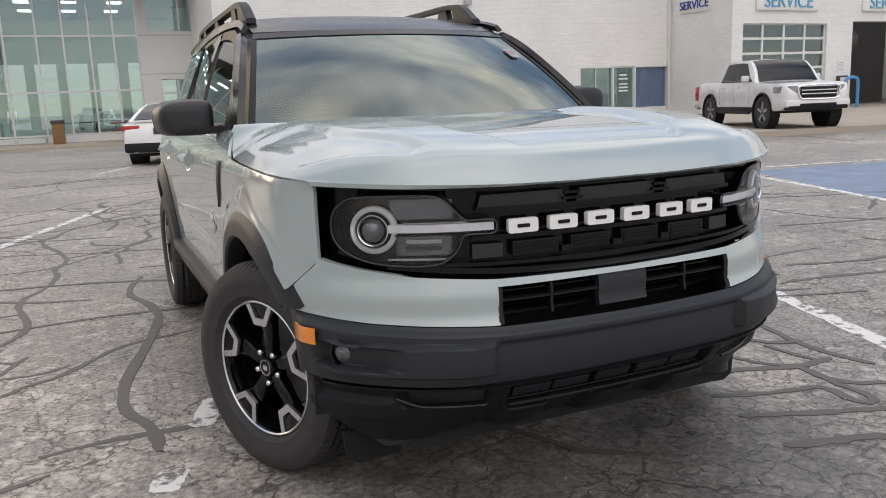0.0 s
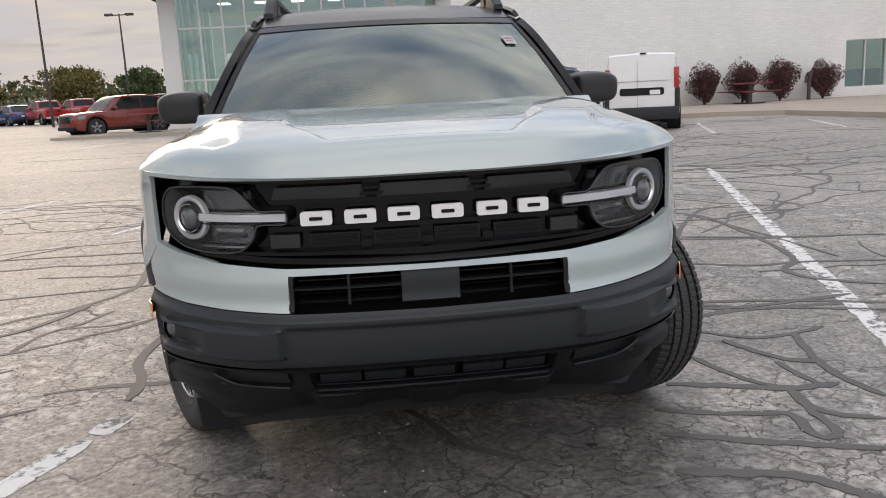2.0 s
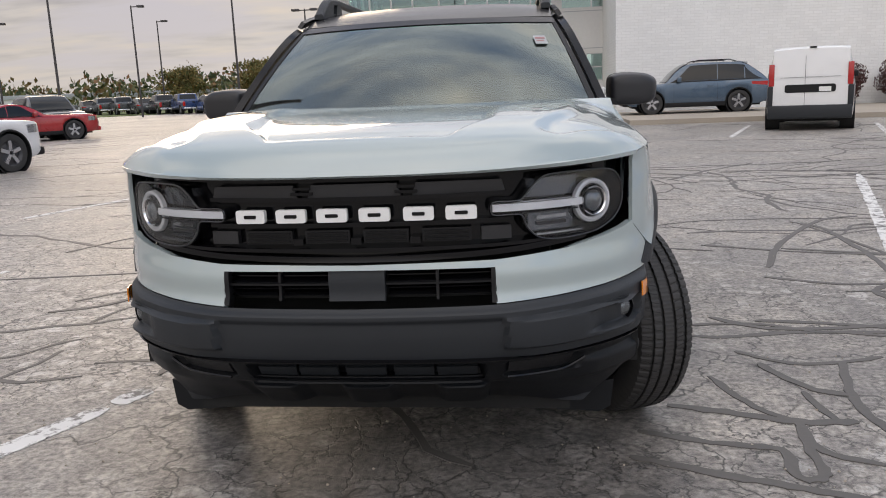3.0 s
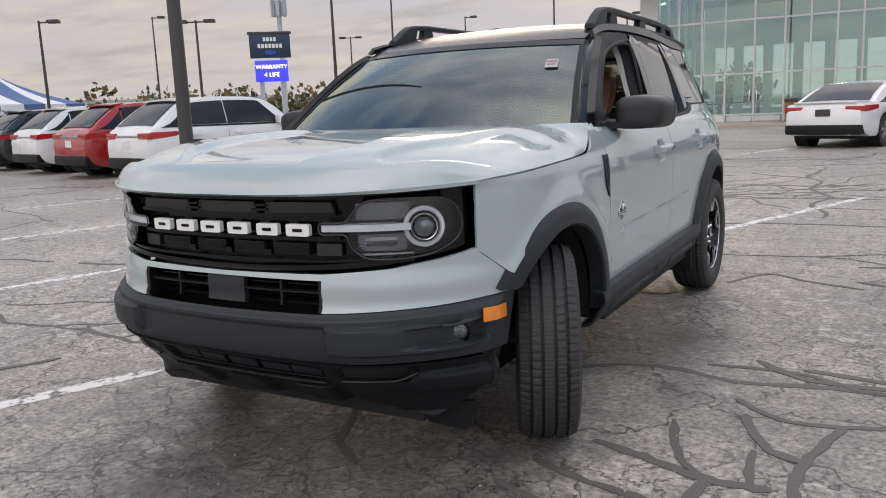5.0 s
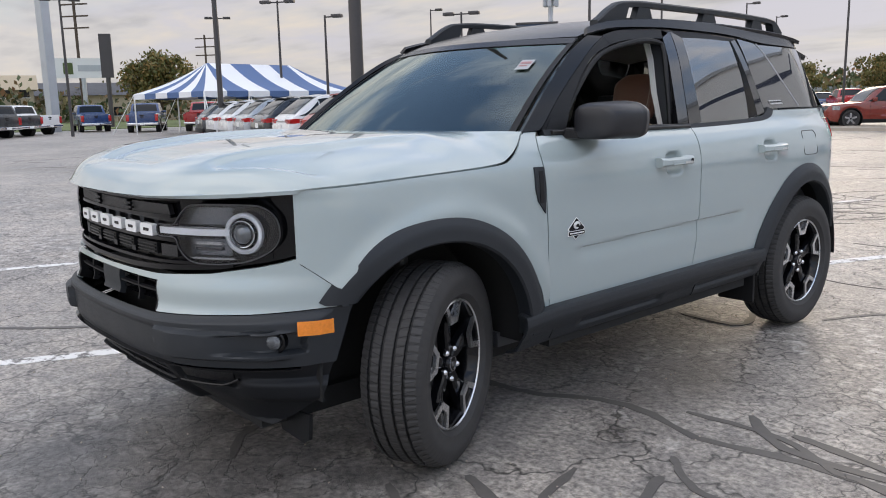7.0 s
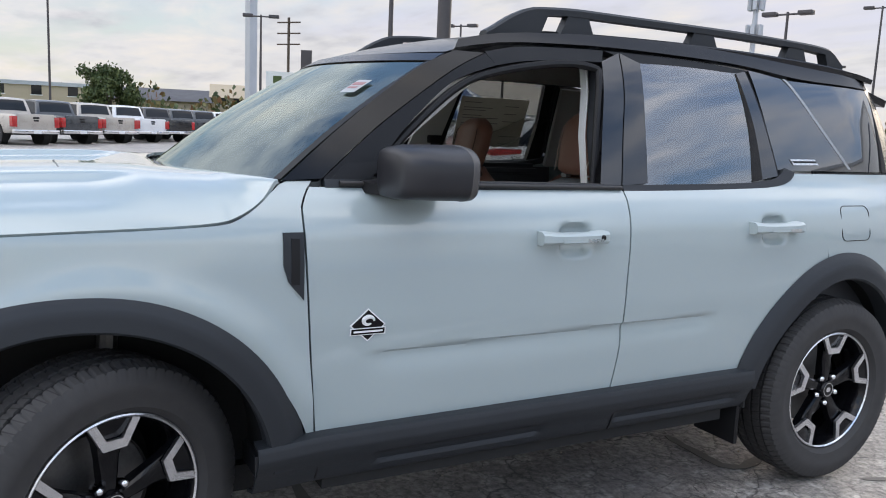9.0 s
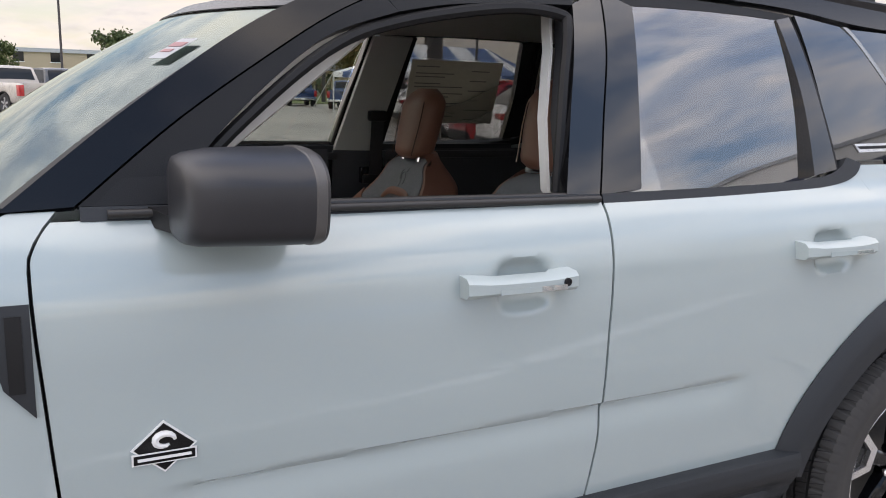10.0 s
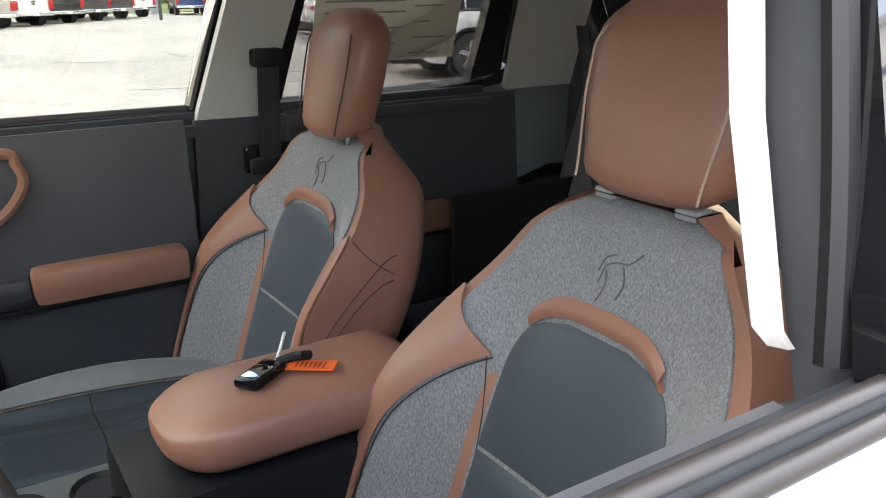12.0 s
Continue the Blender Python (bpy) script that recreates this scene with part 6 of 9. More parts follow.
# console and armrest
con = part("centre_console", Geo().box(-.105, .115, 1.17, 1.62, .36, .775, bev=.02), "valance", CAR, "black centre console")
rings = []
for i in range(31):
    t = i / 30
    t = t ** 1.5
    y = lerp(1.222, 1.625, t)
    w = .104 * (.30 + .70 * math.sqrt(max(0, 1 - max(0, (.24 - t) / .24) ** 2))) * (1 - .15 * max(0, (t - .9) / .1) ** 2)
    h0, h1 = .775 + .030 * max(0, (.16 - t) / .16) ** 2.5, .862 - .028 * max(0, (.25 - t) / .25) ** 2 - .02 * max(0, (t - .88) / .12) ** 2
    ring = []
    for k in range(20):
        a = 2 * math.pi * k / 20
        c, s = math.cos(a), math.sin(a)
        ring.append((.012 + math.copysign(abs(c) ** .5, c) * w, y, (h0 + h1) / 2 + math.copysign(abs(s) ** .62, s) * (h1 - h0) / 2))
    rings.append(ring)
arm = part("armrest_lid", Geo().loft(rings), "brown", con, "padded brown leather armrest lid", 60)
for dx in (.066, .074):
    part("stitch_line", Geo().tube([(dx * (1 - .35 * max(0, (.15 - i / 24) / .15)), lerp(1.24, 1.62, i / 24), .8575 - .026 * max(0, (.25 - i / 24) / .25) ** 2 - .018 * max(0, (i / 24 - .88) / .12) ** 2) for i in range(25)], .0014, 4), "darkstitch", con)
part("console_deck", Geo().box(-.165, .15, .62, 1.235, .40, .700, bev=.015), "deckgrey", con)
part("cup_holder", Geo().lathe([(.702, 0), (.702, .034), (.7035, .036), (.709, .040), (.704, .043), (.700, .043)], 28, "z", Matrix.Translation((-.085, 1.155, 0))), "dark", con)
part("cup_holder", Geo().lathe([(.702, 0), (.702, .034), (.7035, .036), (.709, .040), (.704, .043), (.700, .043)], 28, "z", Matrix.Translation((-.085, 1.045, 0))), "dark", con)
part("mode_dial", Geo().lathe([(.700, .040), (.708, .038), (.708, .030), (.730, .028), (.734, .022), (.734, 0)], 28, "z", Matrix.Translation((.02, 1.17, 0))), "gloss", con, "black rotary dial")
part("dial_ring", Geo().lathe([(.708, .040), (.711, .040), (.711, .037), (.708, .037)], 28, "z", Matrix.Translation((.02, 1.17, 0)), closed=True), "chrome", con)
part("switch_panel", Geo().box(-.035, .075, 1.03, 1.215, .700, .705, bev=.002), "gloss", con)
part("belt_buckle", Geo().box(.118, .145, 1.50, 1.55, .58, .70, bev=.006), "dark", CAR)
part("buckle_button", Geo().box(.120, .143, 1.497, 1.51, .685, .703, bev=.003), "buckle_red", CAR, "red buckle button")

# key fob with an orange tag, lying on the armrest
key = thing("car_key", "black car key with orange paper tag on the brown armrest", "key", pose(-.02 + .018, 1.375, .862, 0, 0, 35))
part("fob", Geo().box(-.020, .020, -.040, .038, .001, .015, bev=.006), "gloss", key)
part("fob_face", Geo().box(-.014, .014, -.030, .012, .0145, .017, bev=.002), "chrome", key)
part("fob_blade_head", Geo().tube([(.0, .040, .008), (.018, .055, .014), (.036, .052, .020), (.040, .066, .016)], .0075, 8), "dark", key)
part("tie", Geo().tube(crom([(.0, .038, .010), (-.006, .060, .022), (-.014, .085, .035)], 5), .0028, 6), "white", key, "white tie")
part("tag", Geo().box(.022, .094, .012, .042, .004, .006, pose(.004, .01, 0, 0, -2, 16)), "tagorange", key, "orange paper tag")
for k in range(7):
    part("tag_mark", Geo().box(.034 + .007 * k, .037 + .007 * k, .018, .036, .006, .0066, pose(.004, .01, 0, 0, -2, 16)), "redink", key)


# door cards
def card(sgn, y0, y1, inner):
    xc_ = .752 if sgn > 0 else .715
    g = Geo().grid(lambda u, v: Vector((sgn * (xc_ + .015 * v - .015 * math.sin(math.pi * v)), lerp(y0, y1, u), lerp(.42, 1.112 if sgn > 0 else 1.128, v))), 16, 20, .03)
    t = part("door_card", g, "cardblack", CAR, "soft black inner door panel", 50)
    L_ = y1 - y0
    ya, yb = (1.155, 1.465) if y0 < 1 else (1.86, 2.16)
    part("armrest", Geo().box(sgn * .655, sgn * .73, ya, yb, .792, .866, bev=.018), "brown", t, "brown leather door armrest")
    part("armrest_front", Geo().box(sgn * .675, sgn * .73, y0 + .05, ya - .004, .802, .850, bev=.012), "cardblack", t)
    part("armrest_groove", Geo().box(sgn * .69, sgn * .73, y0 + .05, yb, .772, .784, bev=.003), "dark", t)
    lp = [(y0 + .20, 1.108), (ya - .03, 1.102), (ya + .01, 1.075), (ya + .015, 1.03), (ya - .03, .975), (ya - .10, .958), (y0 + .16, .955)]
    if sgn < 0:
        part("pull_surround", Geo().tube([(sgn * .708, p_.x, p_.y) for p_ in crom([(a_, b_, 0) for a_, b_ in lp], 5)], .011, 8), "brown", t, "brown handle surround")
    part("handle_recess", Geo().box(sgn * .695, sgn * .72, ya - .24, ya - .05, 1.0, 1.062, bev=.008), "gloss", t)
    part("inner_handle", Geo().tube([(sgn * .688, ya - .23, 1.03), (sgn * .682, ya - .16, 1.035), (sgn * .688, ya - .08, 1.045)], .008, 8), "chrome", t)
    part("speaker_pocket", Geo().box(sgn * .69, sgn * .72, y0 + .1, ya - .08, .48, .70, bev=.02), "dark", t)


for sgn in (1, -1):
    card(sgn, .62, 1.50, True)
    card(sgn, 1.74, 2.40, False)
    # inner window sills and seals
    g = Geo().box(sgn * .768, sgn * .797, .66, 1.545, 1.10, 1.138, bev=.008)
    part("window_seal", g, "clad", CAR)
    part("window_seal", Geo().box(sgn * .760, sgn * .790, 1.73, 2.32, 1.10, 1.146, bev=.008), "clad", CAR)
    part("sill_ledge", Geo().box(sgn * .742, sgn * .772, .66, 1.545, 1.085, 1.112, bev=.006), "cardblack", CAR)
    part("sill_ledge", Geo().box(sgn * .720, sgn * .766, 1.73, 2.32, 1.09, 1.120, bev=.006), "cardblack", CAR)
    # pillar trims
    def trim(Q, th=.02):
        return Geo().grid(lambda u, v: Vector(Q[0]).lerp(Vector(Q[1]), u).lerp(Vector(Q[3]).lerp(Vector(Q[2]), u), v), 6, 8, th)
    x = lambda z: sgn * (G_Z(z) - .055)
    if sgn < 0:
        part("b_pillar_trim", trim([(x(1.12), 1.535, 1.12), (x(1.12), 1.690, 1.115), (x(1.53), 1.785, 1.54), (x(1.53), 1.635, 1.54)]), "trimlight", CAR, "pale grey pillar trim")
        part("b_pillar_foot", trim([(x(1.12) + .012, 1.50, .45), (x(1.12) + .012, 1.735, .45), (x(1.12) + .005, 1.735, 1.118), (x(1.12) + .005, 1.53, 1.122)]), "cardblack", CAR)
        part("belt_anchor", Geo().box(x(1.27) + .005, x(1.27) + .045, 1.645, 1.715, 1.235, 1.275, bev=.01), "dark", CAR)
        part("seat_belt", Geo().grid(lambda u, v: Vector((x(1.26) + .035 - .01 * v, lerp(1.655, 1.625, v) + .05 * u, lerp(1.255, .55, v))), 2, 10, .002), "beltweb", CAR, "black seat belt")
        part("belt_tongue", Geo().box(x(1.02) + .075, x(1.02) + .095, 1.625, 1.695, 1.0, 1.035, bev=.006), "dark", CAR)
        part("belt_latch", Geo().box(x(1.02) + .076, x(1.02) + .092, 1.645, 1.675, .955, 1.0, bev=.003), "chrome", CAR)
    else:
        part("b_pillar_trim", Geo().loft([[(x(z) - d_, y0, z), (x(z) - d_ + w_, y0 + .006, z), (x(z) - d_ + w_ + .002, y0 + .012, z), (x(z) - d_, y0 + .022, z)] for z, y0, d_, w_ in ((1.13, 1.545, .056, .014), (1.145, 1.536, .060, .018), (1.30, 1.550, .056, .021), (1.45, 1.585, .046, .024), (1.55, 1.602, .040, .026))]), "trimlight", CAR, "pale grey pillar trim")
        part("b_pillar_foot", Geo().box(.675, .735, 1.56, 1.72, .45, 1.06, bev=.02), "cardblack", CAR)
        part("pillar_flange", Geo().loft([[(x(z) - d_ + .008, y0 + .026, z), (x(z) + .030, y0 + .020, z), (x(z) + .030, y0 + .050, z), (x(z) - d_ + .008, y0 + .060, z)] for z, y0, d_ in ((1.06, 1.540, .056), (1.30, 1.552, .054), (1.45, 1.587, .044), (1.545, 1.604, .038))]), "cardblack", CAR, "black door pillar inside the frame")
        part("door_seal", Geo().tube(crom([(.755, 1.535, 1.14), (.735, 1.55, 1.25), (.70, 1.575, 1.38), (.665, 1.60, 1.49), (.645, 1.59, 1.525), (.645, 1.45, 1.53), (.66, 1.20, 1.485), (.69, 1.04, 1.42), (.74, .85, 1.27), (.765, .76, 1.17)], 6), .013, 8), "dark", CAR)
        part("door_seal", Geo().tube(crom([(.725, 1.60, 1.14), (.70, 1.62, 1.3), (.66, 1.65, 1.47), (.63, 1.65, 1.54)], 6), .016, 8), "cardblack", CAR)
    part("c_pillar_trim", trim([(x(1.13), 2.385, 1.13), (x(1.13), 2.62, 1.13), (x(1.53), 2.60, 1.53), (x(1.53), 2.36, 1.53)]), "trimlight", CAR, "pale grey rear pillar trim")
    part("rear_quarter_trim", trim([(x(1.13), 2.62, .62), (x(1.13), 3.15, .62), (x(1.18), 3.12, 1.20), (x(1.18), 2.62, 1.20)]), "cardblack", CAR)
    part("a_pillar_trim", trim([(sgn * .715, .62, 1.13), (sgn * .715, .72, 1.13), (sgn * .60, 1.22, 1.51), (sgn * .585, 1.10, 1.51)], .015), "trimlight", CAR, "pale grey windshield pillar trim")
    part("window_frame_inner", ruled([(1.70, 1.16), (1.735, 1.30), (1.765, 1.45), (1.785, 1.55)], [(1.735, 1.16), (1.76, 1.30), (1.785, 1.45), (1.80, 1.55)], -.03, -.03) if sgn > 0 else ruled([(1.70, 1.16), (1.735, 1.30), (1.765, 1.45), (1.785, 1.55)], [(1.735, 1.16), (1.76, 1.30), (1.785, 1.45), (1.80, 1.55)], -.03, -.03).mirrored(), "dark", CAR)

part("headliner", Geo().grid(lambda u, v: Vector(((u * 2 - 1) * .585, lerp(1.02, 3.05, v), roof_z(lerp(1.02, 3.05, v)) - .055 - .03 * abs(u * 2 - 1) ** 4)), 16, 16, .02), "trimlight", CAR, "pale grey headliner")
dash = part("dashboard", Geo().loft([[(x_, lerp(.42, .80, t_) , z_) for t_, z_ in ((0, .70), (0, 1.105), (.45, 1.125), (.85, 1.100), (1.0, 1.02), (1.0, .80), (.8, .62))] for x_ in (-.72, -.70, -.3, 0, .3, .70, .72)]), "cardblack", CAR, "black dashboard", 40)
part("screen", Geo().box(-.13, .13, .76, .785, 1.05, 1.20, bev=.008), "gloss", dash, "dark centre screen")
part("dash_trim", Geo().box(-.68, -.17, .795, .812, .95, .985, bev=.004), "brown", dash)
part("instrument_hood", Geo().box(.20, .58, .66, .82, 1.08, 1.15, bev=.025), "cardblack", dash)
sw = part("steering_wheel", Geo().tube([(.39 + .185 * math.cos(a_), .992 - .185 * math.sin(a_) * .353, 1.017 + .185 * math.sin(a_) * .935) for a_ in [2 * math.pi * i / 48 for i in range(48)]], .0185, 12, closed=True), "wheelblack", CAR, "black leather steering wheel")
part("hub", Geo().lathe([(-.03, .05), (.0, .075), (.02, .07), (.026, .04), (.027, 0)], 28, "y", Matrix.Translation((.39, .975, 1.01)) @ pose(0, 0, 0, -20.7 + 0, 0, 0)), "cardblack", sw)
for a_ in (0, math.pi, -math.pi / 2):
    part("spoke", Geo().tube([(.39 + .06 * math.cos(a_), .985 - .06 * math.sin(a_) * .353, 1.012 + .06 * math.sin(a_) * .935), (.39 + .18 * math.cos(a_), .990 - .18 * math.sin(a_) * .353, 1.016 + .18 * math.sin(a_) * .935)], .02, 8, flat=.5), "gloss", sw)
part("wheel_buttons", Geo().box(.47, .53, .995, 1.005, 1.0, 1.035, bev=.004), "chrome", sw)
part("column_stalk", Geo().tube([(.42, .90, 1.02), (.52, .90, 1.06)], .008, 6), "dark", sw)
im = part("interior_mirror", Geo().box(-.12, .12, .93, .96, 1.40, 1.46, bev=.015), "dark", CAR, "black rear-view mirror")
part("mirror_glass", Geo().box(-.11, .11, .960, .963, 1.406, 1.454), "chrome", im)
part("cabin_floor", Geo().box(-.70, .70, .45, 2.5, .30, .36), "cardblack", CAR)

# price sheet inside the passenger side's rear window
xs_ = lambda z: -(G_Z(z) - .022)
st_ = part("window_sheet", Geo().grid(lambda u, v: Vector((xs_(lerp(1.226, 1.468, v)), lerp(1.815, 2.21, u) - .004 * v, lerp(1.226, 1.468, v))), 4, 4, .0008), "papertrans", RD[1], "pale printed sheet on the window")
rs = random.Random(5)
for k in range(17):
    v0 = .06 + .052 * k
    u0, u1 = (.06, rs.uniform(.30, .62)) if k % 3 else (.66, rs.uniform(.78, .93))
    part("printed_bar", Geo().grid(lambda u, v: Vector((xs_(lerp(1.226, 1.468, v0 + .016 * v)) + .0016, lerp(1.815, 2.21, lerp(u0, u1, u)) - .004 * v0, lerp(1.226, 1.468, v0 + .016 * v))), 2, 1, .0006), "print", st_)

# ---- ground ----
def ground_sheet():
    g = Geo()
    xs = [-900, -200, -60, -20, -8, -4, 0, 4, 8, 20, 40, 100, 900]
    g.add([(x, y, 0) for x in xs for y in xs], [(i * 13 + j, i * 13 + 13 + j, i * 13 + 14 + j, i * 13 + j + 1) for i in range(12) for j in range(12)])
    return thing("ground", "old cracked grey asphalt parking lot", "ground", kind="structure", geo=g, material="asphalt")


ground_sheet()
rng = random.Random(7)


def strip(pts, w, z, jitter=0.0, per=6):
    """Flat band along plan points, with an uneven edge."""
    P = crom([(p[0], p[1], 0) for p in pts], per)
    vs, fs = [], []
    for i, p in enumerate(P):
        t = (P[min(i + 1, len(P) - 1)] - P[max(i - 1, 0)]).normalized()
        n = Vector((-t.y, t.x, 0))
        e = min(1, 8 * i / len(P) + .45, 8 * (len(P) - 1 - i) / len(P) + .45) if jitter else 1
        for s in (-1, 1):
            q = p + n * s * (w / 2) * e * (1 + jitter * rng.uniform(-1, 1))
            vs.append((q.x, q.y, z))
    n0 = len(vs)
    vs += [(x, y, 0.0) for x, y, _ in vs]
    for i in range(len(P) - 1):
        a = 2 * i
        fs.append((a, a + 1, a + 3, a + 2))
        fs.append((a, a + 2, a + 2 + n0, a + n0))
        fs.append((a + 1, a + 1 + n0, a + 3 + n0, a + 3))
    return vs, fs


# crack sealant: the bands beside the car, then the wandering ones of the whole lot
SEAL = [[(.94, 2.81), (1.15, 3.18), (1.42, 3.02), (1.75, 2.88)], [(1.97, 2.31), (2.27, 3.08), (2.85, 4.04), (3.25, 4.25)]]
SEAL += [[(0.97, 0.01), (1.18, -0.06), (1.41, -0.14), (1.61, -0.14)], [(1.19, 0.32), (1.29, -0.01), (1.4, -0.16), (1.41, -0.38), (1.58, -0.48)], [(1.37, 0.64), (1.56, 0.48), (1.78, 0.49), (1.97, 0.56)], [(1.78, 0.49), (1.69, 0.16), (1.67, -0.1), (1.71, -0.29)], [(1.43, 0.48), (1.54, 0.2), (1.68, 0.11)], [(1.51, 0.15), (1.54, -0.12), (1.61, -0.14)], [(0.83, -0.23), (1.06, -0.32), (1.28, -0.37), (1.27, -0.52), (1.3, -0.58), (1.36, -0.54), (1.37, -0.39), (1.39, -0.18)]]
SEAL += [[(0.78, -0.43), (1.04, -0.55), (1.23, -0.62), (1.43, -0.69)], [(0.72, -0.7), (0.87, -0.75), (1.06, -0.8), (1.18, -0.94), (1.22, -1.0)], [(1.58, 1.12), (1.97, 1.05), (2.49, 0.85)], [(1.88, 2.06), (2.25, 1.86), (2.62, 1.85), (3.1, 1.74)], [(2.23, 2.92), (2.8, 2.7), (3.62, 2.51)], [(2.62, 4.03), (2.77, 3.7), (2.75, 3.02), (2.72, 2.55), (2.6, 1.95), (2.39, 1.69), (2.44, 1.43), (2.73, 1.2)]]
SEAL += [
    [(2.67, 3.93), (2.82, 2.94), (2.9, 1.93)], [(1.37, 1.19), (1.69, .97), (2.43, 1.06)], [(1.71, 3.1), (2.38, 2.77), (3.25, 2.56)], [(-3.2, 3.9), (-1.99, 3.82), (-1.25, 3.64), (-.76, 3.41)],
    [(-1.04, 3.73), (-1.16, 3.17), (-1.04, 2.41), (-1.32, 1.05), (-1.23, .58), (-1.23, .34)], [(-3.4, 2.3), (-1.9, 2.52), (-1.29, 2.57), (-.7, 2.5)]]
SEAL += [
    [(4.21, 2.59), (5.28, 2.35), (7, 2.6)], [(2.98, 1.38), (3.74, 1.2), (5, 1.5)], [(-3.45, 3.28), (-3.19, 3.92), (-2.76, 4.36)], [(-2.44, 1.42), (-2.13, 1.6), (-1.92, 2.1)],
    [(1.17, 1.05), (1.57, 1.06), (1.83, .92), (1.96, .9), (2.8, .6)], [(.29, 2.39), (.66, 2.4), (.56, 2.77)], [(-2.6, -.9), (-2.11, -.39), (-1.96, -.12)]]
def wander(x0, y0, a0, n, st, wide):
    """A crack that wanders off and forks now and then."""
    pts, a, drift = [(x0, y0)], a0, 0.0
    for i in range(n):
        drift = .6 * drift + rng.uniform(-.42, .42)
        a = a0 + drift
        pts.append((pts[-1][0] + st * math.cos(a), pts[-1][1] + st * math.sin(a)))
        if rng.random() < .10 and n > 6:
            wander(pts[-1][0], pts[-1][1], a + rng.choice((-1, 1)) * rng.uniform(.5, 1.3), rng.randint(3, n // 2 + 1), st * .8, wide * .8)
    CRACKS.append((pts, wide))


CRACKS = []
for k in range(165):
    x0, y0 = rng.uniform(-24, 15), rng.uniform(1.0, 24)
    if k % 2 == 0:
        x0, y0 = rng.uniform(-6, 7), rng.uniform(-2.5, 9)
    if (abs(x0) < 1.6 and y0 < 3.5) or y0 < .3:
        continue
    a = rng.gauss(0, .25) if rng.random() < .66 else rng.gauss(1.3, .4)
    wander(x0, y0, a, rng.randint(6, 22), rng.uniform(.12, .26) * (1 + y0 / 18), rng.uniform(.014, .050))
g = Geo()
for k, pts in enumerate(SEAL):
    g.add(*strip(pts, rng.uniform(.030, .050), .0034 + .000008 * k, .34, 6))
for k, (pts, wide) in enumerate(CRACKS):
    g.add(*strip(pts, wide, .0022 + .000002 * k, .45, 2))
thing("crack_sealant", "dark wandering bands of crack sealant on asphalt", "sealant", kind="stuff", geo=g, material="tar")

# painted bay lines, all slanting the same way
for (x0, y0), (x1, y1) in (((-1.80, -1.25), (-1.27, -.04)), ((-1.25, .0), (-1.19, .16)), ((-1.06, .50), (-.95, .80)), ((1.80, -.75), (4.40, 7.30)), ((-2.6, 4.9), (-1.09, 8.72)), ((-1.06, 15.2), (.06, 17.75)), ((.1, 4.1), (1.6, 7.9)), ((-4.6, -.6), (-3.5, 2.6)),
                           ((-6.95, 1.8), (-6.1, 4.2)), ((-5.2, 5.3), (-4.2, 8.4)), ((4.54, 14.4), (5.99, 18.6)), ((7.34, 13.55), (8.81, 17.97)), ((10.1, 13.2), (11.2, 16.6)), ((-9.6, 4.4), (-8.4, 8.2)), ((2.0, 15.4), (3.1, 18.8))):
    n = max(3, int(math.hypot(x1 - x0, y1 - y0) / .25))
    pts = [(lerp(x0, x1, i / n), lerp(y0, y1, i / n)) for i in range(n + 1)]
    vs, fs = strip(pts, .105, .0028, .12, 3)
    thing("parking_line", "worn white painted parking line on asphalt", "road marking", group="parking lines", geo=Geo().add(vs, fs), material="wornline")
pz = Geo().prism([(7.6, 6.3), (6.2, 3.0), (10.2, 2.0), (12.6, 5.6)], "z", 0, .0022)
thing("blue_bay", "faded blue painted parking bay on asphalt", "road marking", geo=pz, material="bluepaint")
for pts in ([(8.1, 6.65), (13.2, 5.7)], [(7.14, 5.7), (6.1, 2.6)], [(9.4, 5.4), (8.3, 2.3)], [(11.2, 5.2), (10, 2.0)]):
    vs, fs = strip([pts[0], ((pts[0][0] + pts[1][0]) / 2, (pts[0][1] + pts[1][1]) / 2), pts[1]], .11, .0045, .1, 4)
    thing("parking_line", "worn white painted parking line on asphalt", "road marking", group="parking lines", geo=Geo().add(vs, fs), material="wornline")

# small stones and grit on the asphalt
g = Geo()
for k in range(2600):
    x, y = rng.uniform(-4, 5), rng.uniform(-2.2, 7)
    r = rng.uniform(.002, .006)
    m_ = pose(x, y, r * .4, rng.uniform(0, 90), rng.uniform(0, 90), 0)
    g.add([(r, 0, 0), (0, r, 0), (-r, 0, 0), (0, -r, 0), (0, 0, r), (0, 0, -r)], [(0, 1, 4), (1, 2, 4), (2, 3, 4), (3, 0, 4), (1, 0, 5), (2, 1, 5), (3, 2, 5), (0, 3, 5)], m_)
thing("grit", "loose pale grit scattered on asphalt", "grit", kind="stuff", geo=g, material="concrete")

# kerb and pavement before the building
g = Geo().prism([(3.2, 20.6), (10.5, 20.3), (12.0, 19.2), (12.6, 14.4), (13.4, 12.3), (22, 11.2), (40, 11.0), (40, 27.4), (3.2, 27.4)], "z", 0, .14)
thing("pavement", "tan concrete pavement with kerb", "pavement", kind="structure", geo=g, material="concrete")
thing("pavement_showroom", "tan concrete pavement before the showroom", "pavement", kind="structure", geo=Geo().box(-12, 3.2, 29.6, 33.0, 0, .10), material="concrete")


